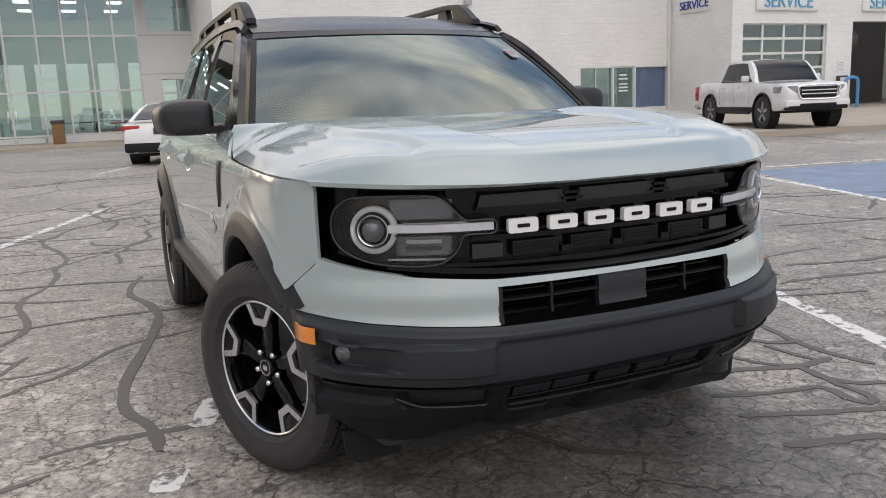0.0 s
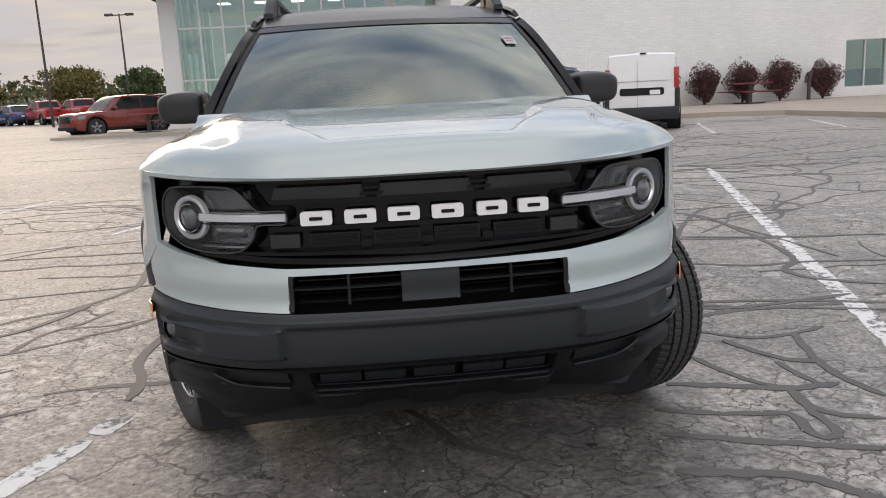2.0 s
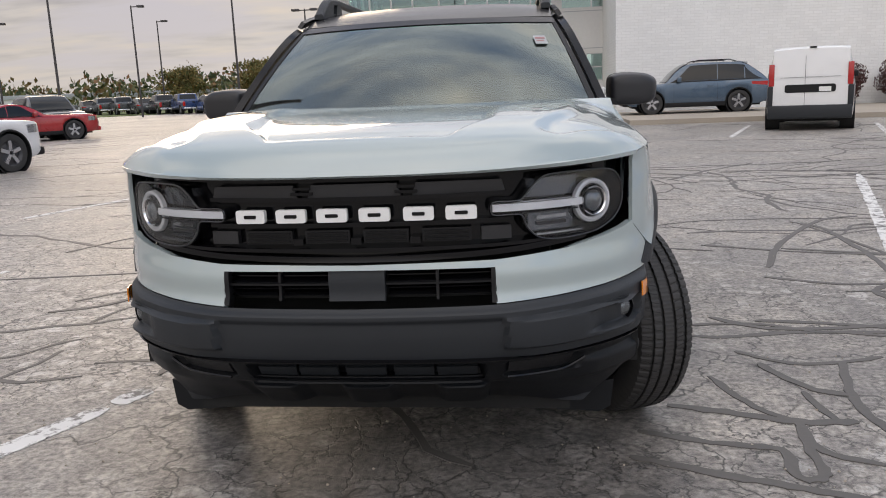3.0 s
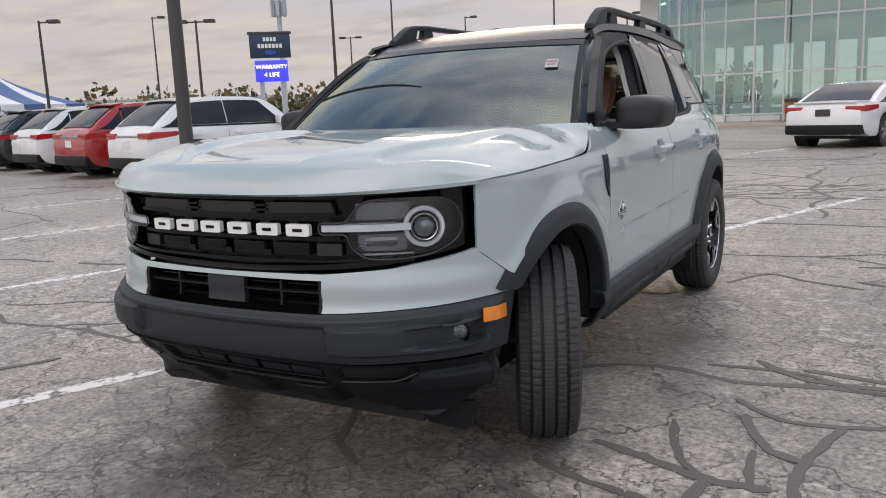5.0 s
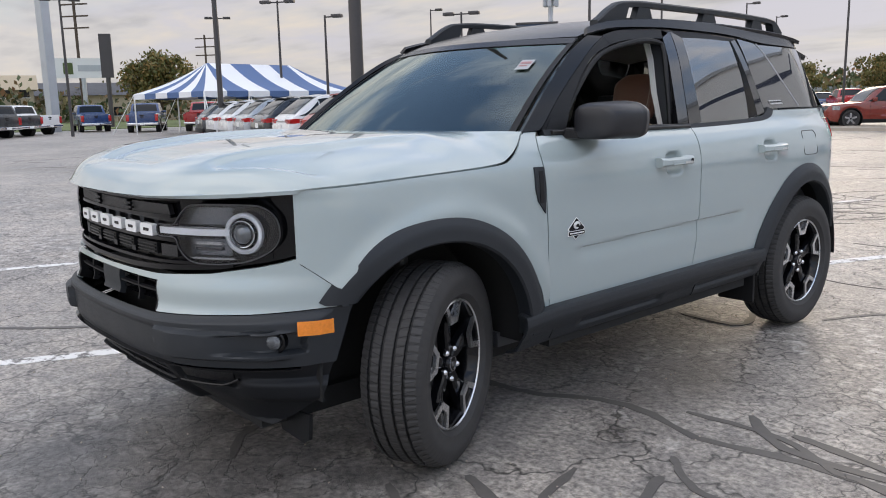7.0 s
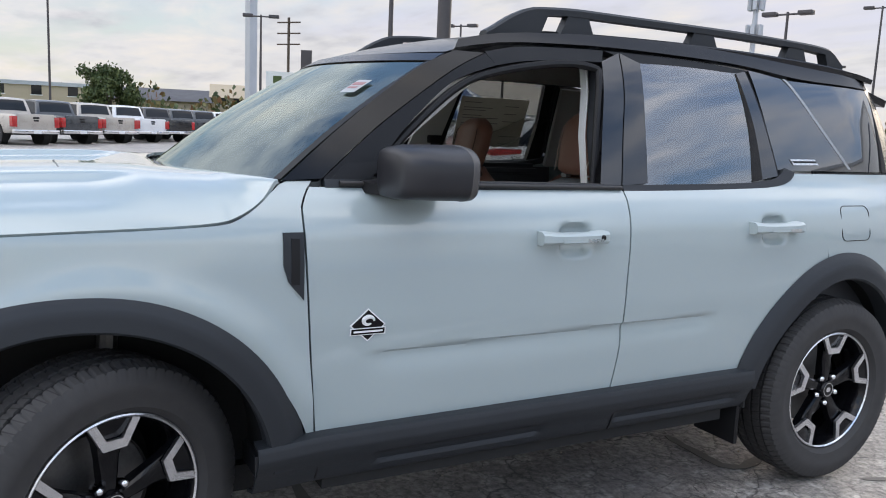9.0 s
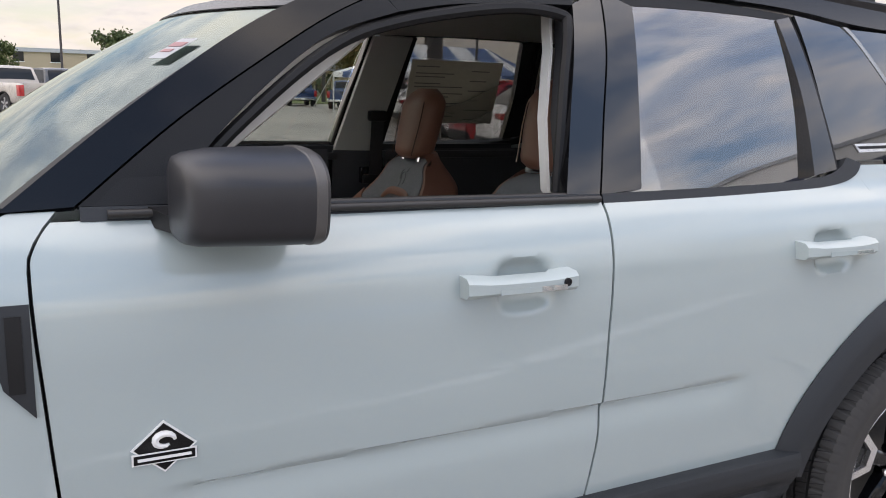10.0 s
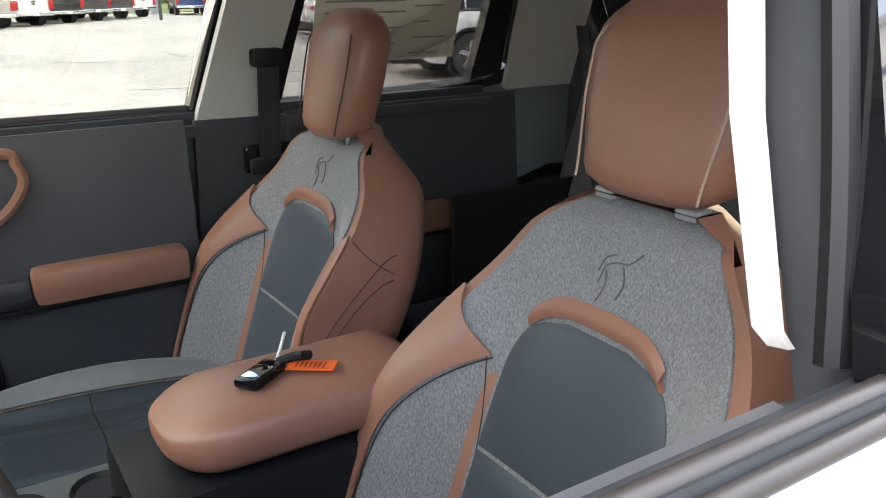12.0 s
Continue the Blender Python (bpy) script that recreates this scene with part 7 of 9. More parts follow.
# ---- buildings ----
def brick_material():
    m, nt, p, N, L = nodes_of("painted_brick_courses")
    tc, sp, cb = N("ShaderNodeTexCoord"), N("ShaderNodeSeparateXYZ"), N("ShaderNodeCombineXYZ")
    L(tc.outputs["Object"], sp.inputs[0])
    ad = N("ShaderNodeMath"); L(sp.outputs[0], ad.inputs[0]); L(sp.outputs[1], ad.inputs[1])
    L(ad.outputs[0], cb.inputs[0]); L(sp.outputs[2], cb.inputs[1])
    b = N("ShaderNodeTexBrick"); L(cb.outputs[0], b.inputs["Vector"])
    b.inputs["Scale"].default_value, b.inputs["Brick Width"].default_value, b.inputs["Row Height"].default_value, b.inputs["Mortar Size"].default_value = 1.0, .30, .10, .008
    b.inputs["Color1"].default_value, b.inputs["Color2"].default_value, b.inputs["Mortar"].default_value = (.85, .85, .84, 1), (.80, .80, .79, 1), (.74, .74, .73, 1)
    n = N("ShaderNodeTexNoise"); n.inputs["Scale"].default_value, n.inputs["Detail"].default_value = .5, 6; L(tc.outputs["Object"], n.inputs["Vector"])
    mr = N("ShaderNodeMapRange"); L(n.outputs["Fac"], mr.inputs[0]); mr.inputs[3].default_value, mr.inputs[4].default_value = .88, 1.08
    h = N("ShaderNodeHueSaturation"); L(b.outputs["Color"], h.inputs["Color"]); L(mr.outputs[0], h.inputs["Value"])
    L(h.outputs[0], p.inputs["Base Color"]); p.inputs["Roughness"].default_value = .6
    bp = N("ShaderNodeBump"); bp.invert = True; bp.inputs["Strength"].default_value, bp.inputs["Distance"].default_value = .5, .02
    n3 = N("ShaderNodeTexNoise"); n3.inputs["Scale"].default_value = 9; L(tc.outputs["Object"], n3.inputs["Vector"])
    a2 = N("ShaderNodeMath"); L(b.outputs["Fac"], a2.inputs[0]); L(n3.outputs["Fac"], a2.inputs[1])
    L(a2.outputs[0], bp.inputs["Height"]); L(bp.outputs[0], p.inputs["Normal"])
    return m


M["brickwall"] = brick_material()
WY, WX0, WX1, WH = 27.5, 3.5, 23.9, 10.7


def wall_with_holes(x0, x1, z0, z1, y0, y1, holes):
    """Upright wall along x with rectangular openings (x0, x1, z0, z1)."""
    g = Geo()
    xs = sorted({x0, x1, *[h[0] for h in holes], *[h[1] for h in holes]})
    zs = sorted({z0, z1, *[h[2] for h in holes], *[h[3] for h in holes]})
    for a, b in zip(xs, xs[1:]):
        run = None
        for c, d in zip(zs, zs[1:]):
            if any(h[0] <= a and b <= h[1] and h[2] <= c and d <= h[3] for h in holes):
                continue
            g.box(a, b, y0, y1, c, d)
    return g


sv = [(18.98, 20.70, .50, 2.32), (20.74, 21.90, .14, 2.36), (21.94, 23.72, .50, 2.32)]
wall_w = thing("wall_west", "white painted brick wall of the service building", "wall", kind="structure", geo=wall_with_holes(WX0, WX1, 0, WH, WY, WY + .4, sv), material="brickwall")
thing("wall_end", "white painted brick end wall", "wall", kind="structure", geo=Geo().box(WX0, WX0 + .4, WY + .4, 34, 0, WH), material="brickwall")
thing("wall_stripe", "dark blue painted stripe high on the wall", "trim", kind="structure", geo=Geo().box(WX0 + .5, WX1, WY - .012, WY, 9.20, 9.45), material="bluestripe")
thing("roof_edge", "grey metal roof edge", "trim", kind="structure", geo=Geo().box(WX0 - .1, 110, WY - .10, 40, WH, WH + .25), material="steelgrey")
thing("wall_back", "plain white back wall", "wall", kind="structure", geo=Geo().box(WX0, 60, 40, 40.4, 0, WH), material="brickwall")


def framed(name, label, cat, x0, x1, z0, z1, y, cols, rows, mat_frame, mat_pane, fw=.06, kind="structure", depth=.10):
    """Window or door: frame bars as parts and one pane a field."""
    t = thing(name, label, cat, kind=kind)
    for i in range(cols + 1):
        x = lerp(x0, x1, i / cols)
        part("window_frame", Geo().box(max(x0, x - fw / 2), min(x1, x + fw / 2), y, y + depth, z0, z1), mat_frame, t)
    for j in range(rows + 1):
        z = lerp(z0, z1, j / rows)
        for i in range(cols):
            part("window_frame", Geo().box(lerp(x0, x1, i / cols) + fw / 2, lerp(x0, x1, (i + 1) / cols) - fw / 2, y + .004, y + depth - .004, max(z0, z - fw / 2), min(z1, z + fw / 2)), mat_frame, t)
    for i in range(cols):
        for j in range(rows):
            o = part("pane", Geo().box(lerp(x0, x1, i / cols), lerp(x0, x1, (i + 1) / cols), y + depth * .5, y + depth * .5 + .008, lerp(z0, z1, j / rows), lerp(z0, z1, (j + 1) / rows)), mat_pane, t)
            o.visible_shadow = False
    return t


framed("window_1", "dark fixed window beside the service door", "window", *sv[0], WY + .1, 2, 1, "alum", "shopglass")
framed("door_1", "glazed aluminium service door with faded lettering", "door", *sv[1], WY + .08, 1, 1, "alum", "shopglass", .14)
for k, (w_, z_) in enumerate(((.42, 1.95), (.50, 1.78), (.46, 1.55), (.5, 1.40), (.5, 1.25))):
    thing("door_lettering", "illegible white lettering line on a glass door", "lettering", geo=Geo().box(21.32 - w_ / 2, 21.32 + w_ / 2, WY + .10, WY + .104, z_, z_ + .07), material="white")
framed("window_2", "blue panel window beside the service door", "window", *sv[2], WY + .1, 1, 1, "alum", "bluepane")
# dark-coloured sheet that stands for the unlit room
thing("office_dark", "dark sheet for the unlit office behind the service door", "wall", kind="structure", geo=Geo().box(18.5, 23.9, WY + 2.4, WY + 2.5, 0, 3), material="dimwall")
thing("downspout", "white metal downspout on the wall", "downspout", geo=Geo().box(WX1 - .22, WX1 - .10, WY - .09, WY, .14, WH, bev=.01), material="panelw")
thing("wall_lamp", "small wall lamp above the car park", "lamp", geo=Geo().box(13.4, 13.7, WY - .2, WY, 4.9, 5.15, bev=.02), material="steelgrey")

thing("wing_stripe", "dark blue painted stripe high on the wing", "trim", kind="structure", geo=Geo().box(36.5, 110, 23.688, 23.7, 7.95, 8.2), material="bluestripe")
# service wing with bays
SY = 23.7
bays = [(24.5, 29.4, .14, 3.85), (31.0, 36.0, .14, 3.95)]
thing("wall_wing_front", "white painted brick wall of the service bays", "wall", kind="structure", geo=wall_with_holes(WX1, 110, 0, WH, SY, SY + .4, bays), material="brickwall")
thing("wall_wing_side", "white painted brick side wall of the service bays", "wall", kind="structure", geo=Geo().box(WX1, WX1 + .4, SY + .4, WY + 8, 0, WH), material="brickwall")
framed("door_2", "glazed sectional service door with white frame", "garage door", *bays[0], SY + .12, 4, 6, "panelw", "shopglass", .10)
# back wall coloured dark so the bay looks unlit
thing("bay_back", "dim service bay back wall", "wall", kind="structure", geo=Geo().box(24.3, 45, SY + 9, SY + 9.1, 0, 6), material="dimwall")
fan_ = thing("bay_fan", "dark ventilator on a bracket in the service bay", "fan")
part("housing", Geo().lathe([(-.2, .1), (-.2, .45), (.2, .45), (.2, .1)], 20, "x", Matrix.Translation((31.9, SY + 1.0, 3.2))), "steel", fan_)
part("bracket", Geo().tube([(30.8, SY + .2, 3.3), (31.9, SY + 1.0, 3.2)], .05, 6), "steel", fan_)


def words(txt, size, m, mat_, parent, depth=.02):
    cu = bpy.data.curves.new("lettering", "FONT")
    cu.body, cu.size, cu.extrude, cu.align_x, cu.align_y = txt, size, depth, "CENTER", "CENTER"
    tmp = bpy.data.objects.new("lettering", cu)
    scene.collection.objects.link(tmp)
    bpy.context.view_layer.update()
    me = bpy.data.meshes.new_from_object(tmp.evaluated_get(bpy.context.evaluated_depsgraph_get()))
    bpy.data.objects.remove(tmp)
    me.materials.clear(); me.materials.append(M[mat_])
    return part("lettering", me, None, parent, m=m)


def sign(name, label, w, h, m, txt=None, size=.5, board="white", ink="signblue", border=True):
    t = thing(name, label, "sign", m)
    part("board", Geo().box(-w / 2, w / 2, -.04, .04, -h / 2, h / 2, bev=.012), board, t)
    if border:
        for a in ((-w / 2, w / 2, -h / 2, -h / 2 + .05), (-w / 2, w / 2, h / 2 - .05, h / 2)):
            part("border", Geo().box(a[0], a[1], -.05, -.042, a[2], a[3]), "alum", t)
    if txt:
        words(txt, size, pose(0, -.06, -.01, 90, 0, 0), ink, t)
    return t


sign("service_sign", "white SERVICE sign with blue letters over the bay door", 3.6, .75, pose(26.95, SY - .05, 4.75), "SERVICE", .78)
sign("service_sign", "white SERVICE sign with blue letters over the bay opening", 3.6, .75, pose(33.3, SY - .05, 4.75), "SERVICE", .78)
sign("service_sign", "small white SERVICE sign on the side wall", 1.75, .62, pose(WX1 - .05, 25.9, 4.85, 0, 0, -90), "SERVICE", .50, ink="navy", border=False)
hoop = thing("bollard_hoop", "blue bent steel tube beside the bay", "bollard", geo=Geo().tube(crom([(30.1, SY - .5, .1), (30.1, SY - .5, 1.2), (30.3, SY - .5, 1.45), (30.75, SY - .5, 1.45), (30.9, SY - .5, 1.2), (30.9, SY - .5, .1)], 6), .07, 10), material="bluepipe")

nb = thing("notice_board", "small white notice sheet beside the bay opening", "notice", pose(30.35, SY - .01, 2.0))
part("sheet", Geo().box(-.22, .22, -.012, 0, -.25, .25), "white", nb)
for k in range(5):
    part("printed_bar", Geo().box(-.16, .16 - .05 * (k % 2), -.016, -.0125, .14 - .08 * k, .165 - .08 * k), "steelgrey", nb)
cb_ = thing("call_box", "dark wall call box beside the bay opening", "call box", pose(30.4, SY - .001, 1.35))
part("case", Geo().box(-.3, .3, -.14, 0, -.22, .22, bev=.02), "steel", cb_)
part("face", Geo().box(-.2, .2, -.148, -.141, -.05, .14), "panelw", cb_)

# showroom: glass front, panels, roof, inside
FY, SX0, SX1 = 33.0, -8.2, 1.35
thing("floor_showroom", "polished grey showroom floor", "floor", kind="structure", geo=Geo().box(SX0, 4.6, FY, 46, 0, .12), material="concrete")
thing("wall_corner", "white corner column of the showroom", "wall", kind="structure", geo=Geo().box(SX0, -7.5, FY - .05, FY + .65, 0, 6.2), material="panelw")
thing("plinth", "white plinth under the showroom glass", "wall", kind="structure", geo=wall_with_holes(-7.5, SX1, .0, .42, FY + .02, FY + .22, [(-4.65, -2.35, .0, .42)]), material="panelw")
cols = [-7.5, -6.55, -5.60, -4.65, -3.5, -2.35, -1.4, -.45, .45, SX1]
levels = [.42, 2.10, 4.25, 6.2]
front = thing("window_3", "tall showroom glass front in aluminium framing", "window", kind="structure")
for x in cols:
    part("mullion", Geo().box(x - .035, x + .035, FY, FY + .16, .12 if x in (-4.65, -3.5, -2.35) else .42, 6.2), "alum", front)
for z in levels:
    for a, b in zip(cols, cols[1:]):
        part("transom", Geo().box(a + .035, b - .035, FY + .01, FY + .15, z - .035, z + .035), "alum", front)
for a, b in zip(cols, cols[1:]):
    for c, d in zip(levels, levels[1:]):
        if c == .42 and -4.7 < a < -2.4:
            c = .12
        o_ = part("pane", Geo().box(a, b, FY + .08, FY + .09, c, d), "shopglass", front)
        o_.visible_shadow = False
for x in (-4.55, -3.45):
    part("door_rail", Geo().box(x, x + 1.0, FY - .01, FY + .05, .14, .36), "alum", front)
    part("door_pull", Geo().box(x + (.88 if x < -4 else .06), x + (.93 if x < -4 else .11), FY - .09, FY - .05, .95, 1.4, bev=.01), "chrome", front)
sidew = thing("window_4", "tall showroom side glass in aluminium framing", "window", kind="structure")
for k in range(7):
    y = FY + .65 + k * 1.85
    part("mullion", Geo().box(SX0, SX0 + .16, y - .035, y + .035, .12, 6.2), "alum", sidew)
for k in range(6):
    y = FY + .65 + k * 1.85
    for c, d in zip([.12] + levels[1:-1], levels[1:]):
        o_ = part("pane", Geo().box(SX0 + .07, SX0 + .08, y, y + 1.85, c, d), "shopglass", sidew)
        o_.visible_shadow = False
backh = [(SX0 + .6 + k * 1.55, SX0 + 1.65 + k * 1.55, .5, 3.9) for k in range(8)]
thing("wall_north", "white back wall of the showroom with tall windows", "wall", kind="structure", geo=wall_with_holes(SX0, 4.6, 0, 6.2, 46, 46.3, backh), material="panelw")
g = Geo().box(SX0 - 1.6, 4.8, FY - 2.2, 47, 6.2, 7.0)
thing("roof_showroom", "flat showroom roof with deep overhang", "roof", kind="structure", geo=g, material="panelw")
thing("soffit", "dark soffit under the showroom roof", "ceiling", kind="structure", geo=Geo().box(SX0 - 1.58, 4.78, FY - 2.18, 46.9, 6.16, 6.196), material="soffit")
for k in range(5):
    for j in range(3):
        thing("ceiling_light", "lit square ceiling lamp in the showroom", "lamp", group="showroom lamps", geo=Geo().box(-7 + k * 1.9, -6.4 + k * 1.9, 34.5 + j * 3.4, 35.1 + j * 3.4, 6.12, 6.158), material="lampglow")
pw = [(1.75, 4.3, 4.4, 6.1), (2.1, 3.5, 1.35, 2.5)]
thing("wall_panels", "white metal panel wall with windows", "wall", kind="structure", geo=wall_with_holes(SX1, 4.6, .0, 6.2, FY + .02, FY + .3, pw), material="panelw")
framed("window_5", "high window band in white panels", "window", *pw[0], FY + .1, 2, 1, "alum", "shopglass")
framed("window_6", "low window in white panels", "window", *pw[1], FY + .1, 2, 2, "alum", "shopglass")
for z in (2.7, 4.25):
    thing("panel_joint", "dark joint between wall panels", "trim", kind="structure", geo=Geo().box(SX1, 4.58, FY + .012, FY + .02, z, z + .03), material="steelgrey")
# furniture seen dimly through the glass
for k, (x, y) in enumerate(((-6.3, 37), (-1.2, 36), (.2, 38.5), (-5.2, 41))):
    d_ = thing("showroom_desk", "dark desk inside the showroom", "desk", pose(x, y, .12), group="showroom desks")
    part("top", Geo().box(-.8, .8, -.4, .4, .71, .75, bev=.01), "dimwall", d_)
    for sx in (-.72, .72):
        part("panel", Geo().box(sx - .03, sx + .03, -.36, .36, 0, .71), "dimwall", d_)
bin_ = thing("litter_bin", "brown litter bin beside the showroom door", "bin", pose(-1.95, 32.3, .10))
part("body", Geo().box(-.22, .22, -.22, .22, 0, .8, bev=.02), "brownbin", bin_)
part("hood", Geo().box(-.25, .25, -.25, .25, .8, .92, bev=.03), "steel", bin_)


def picnic_table(m):
    t = thing("picnic_table", "dark red picnic table with benches on pavement", "table", m, group="picnic tables")
    part("tabletop", Geo().box(-.75, .75, -.36, .36, .70, .75, bev=.01), "tablered", t)
    for s in (-1, 1):
        part("bench", Geo().box(-.75, .75, s * .72 - .13, s * .72 + .13, .42, .46, bev=.01), "tablered", t)
        part("brace", Geo().tube([(s * .35, -.72, .42), (s * .35, .72, .42)], .03, 8), "steel", t)
    part("post", Geo().box(-.08, .08, -.08, .08, 0, .70), "steel", t)
    part("foot", Geo().box(-.4, .4, -.4, .4, 0, .03), "steel", t)


for x, y, z, r in ((14.1, 25.6, .14, 10), (-8.6, 31.0, .10, 20), (.67, 31.2, .10, 0)):
    picnic_table(pose(x, y, z, 0, 0, r))


def bush(x, y, z, h, w, seed):
    r = random.Random(seed)
    t = thing("bush", "dark red leafed shrub along the wall", "shrub", pose(x, y, z), group="shrubs along the wall")
    st = Geo()
    for k in range(7):
        a, l = r.uniform(0, 6.28), r.uniform(.4, .9)
        st.tube([(0.03 * math.cos(a), .03 * math.sin(a), 0), (.5 * w * l * .4 * math.cos(a), .5 * w * l * .4 * math.sin(a), h * .4), (.5 * w * l * math.cos(a), .5 * w * l * math.sin(a), h * .85 * l + .1)], [.018, .012, .005], 5)
    part("stem", st, "bark", t)
    g = Geo()
    for k in range(5600):
        a, u = r.uniform(0, 6.283), r.uniform(-1, 1)
        rad = r.random() ** .45
        lump = 1 + .22 * math.sin(3 * a + seed) + .15 * math.sin(5 * u + a)
        p = Vector((rad * math.sqrt(1 - u * u) * math.cos(a) * w / 2 * lump, rad * math.sqrt(1 - u * u) * math.sin(a) * w / 2 * lump, h * .55 + rad * u * h * .47 * lump))
        if p.z < .08: p.z = .08 + r.random() * .2
        f_ = .45 + .55 * min(1, p.z / (h * .55))
        p.x, p.y = p.x * f_, p.y * f_
        s = r.uniform(.024, .046)
        m_ = Matrix.Translation(p) @ Euler((r.uniform(0, 6), r.uniform(0, 6), r.uniform(0, 6))).to_matrix().to_4x4()
        g.add([(-s, 0, 0), (0, -s * .6, .006), (s, 0, 0), (0, s * .6, .006)], [(0, 1, 2, 3)], m_)
    part("crown", g, "redleaf", t)


for k, (x, h, w) in enumerate(((11.3, 1.35, 1.15), (12.9, 1.40, 1.2), (14.4, 1.45, 1.25), (15.9, 1.5, 1.3), (17.6, 1.35, 1.25))):
    bush(x, 26.7, .14, h, w, 11 + k)
thing("ash_post", "slim black ashtray post by the wall", "post", geo=Geo().lathe([(.14, .10), (.16, .07), (1.0, .06), (1.02, .11), (1.15, .10), (1.18, 0)], 16, "z", Matrix.Translation((16.75, 26.2, 0))), material="steel")

# ---- parked vehicles ----
VK = {  # length, width, belt, roof, wheelbase, tyre radius, hood height, windshield foot, roof front, roof rear, tail foot
    "suv": (4.70, 1.90, 1.06, 1.68, 2.80, .37, 1.00, -1.05, -.30, 1.45, 2.20),
    "cuv": (4.60, 1.85, 1.00, 1.64, 2.71, .35, .97, -1.02, -.30, 1.45, 2.20),
    "sedan": (4.87, 1.85, .95, 1.47, 2.85, .34, .88, -1.05, -.20, .85, 1.95),
    "coupe": (4.80, 1.90, .88, 1.38, 2.72, .35, .92, -.55, .20, .95, 1.95),
    "pickup": (5.75, 2.00, 1.22, 1.92, 3.60, .40, 1.20, -1.15, -.55, .75, 1.00),
    "smallpickup": (5.35, 1.90, 1.22, 1.84, 3.22, .42, 1.17, -1.25, -.62, .70, .95),
    "van": (4.70, 1.82, 1.12, 1.86, 3.05, .33, 1.05, -1.45, -.85, 2.25, 2.33),
}
WHEELS = {}


def small_wheel(r):
    if r not in WHEELS:
        tyre = Geo().lathe([(-.10, r * .66), (-.11, r * .8), (-.10, r * .97), (-.05, r), (.05, r), (.10, r * .97), (.11, r * .8), (.10, r * .66)], 28, "x").mesh("tyre", "rubber", 30)
        rim = Geo().lathe([(.02, 0), (.03, r * .15), (.06, r * .2), (.04, r * .55), (.085, r * .64), (.10, r * .67), (-.08, r * .66)], 28, "x").mesh("rim", "rimgrey", 30)
        sp = Geo()
        for k in range(5):
            a = 2 * math.pi * k / 5
            sp.box(.05, .085, -.035, .035, r * .1, r * .64, pose(0, 0, 0, math.degrees(a), 0, 0))
        WHEELS[r] = (tyre, rim, sp.mesh("spokes", "rimsilver", 30))
    return WHEELS[r]


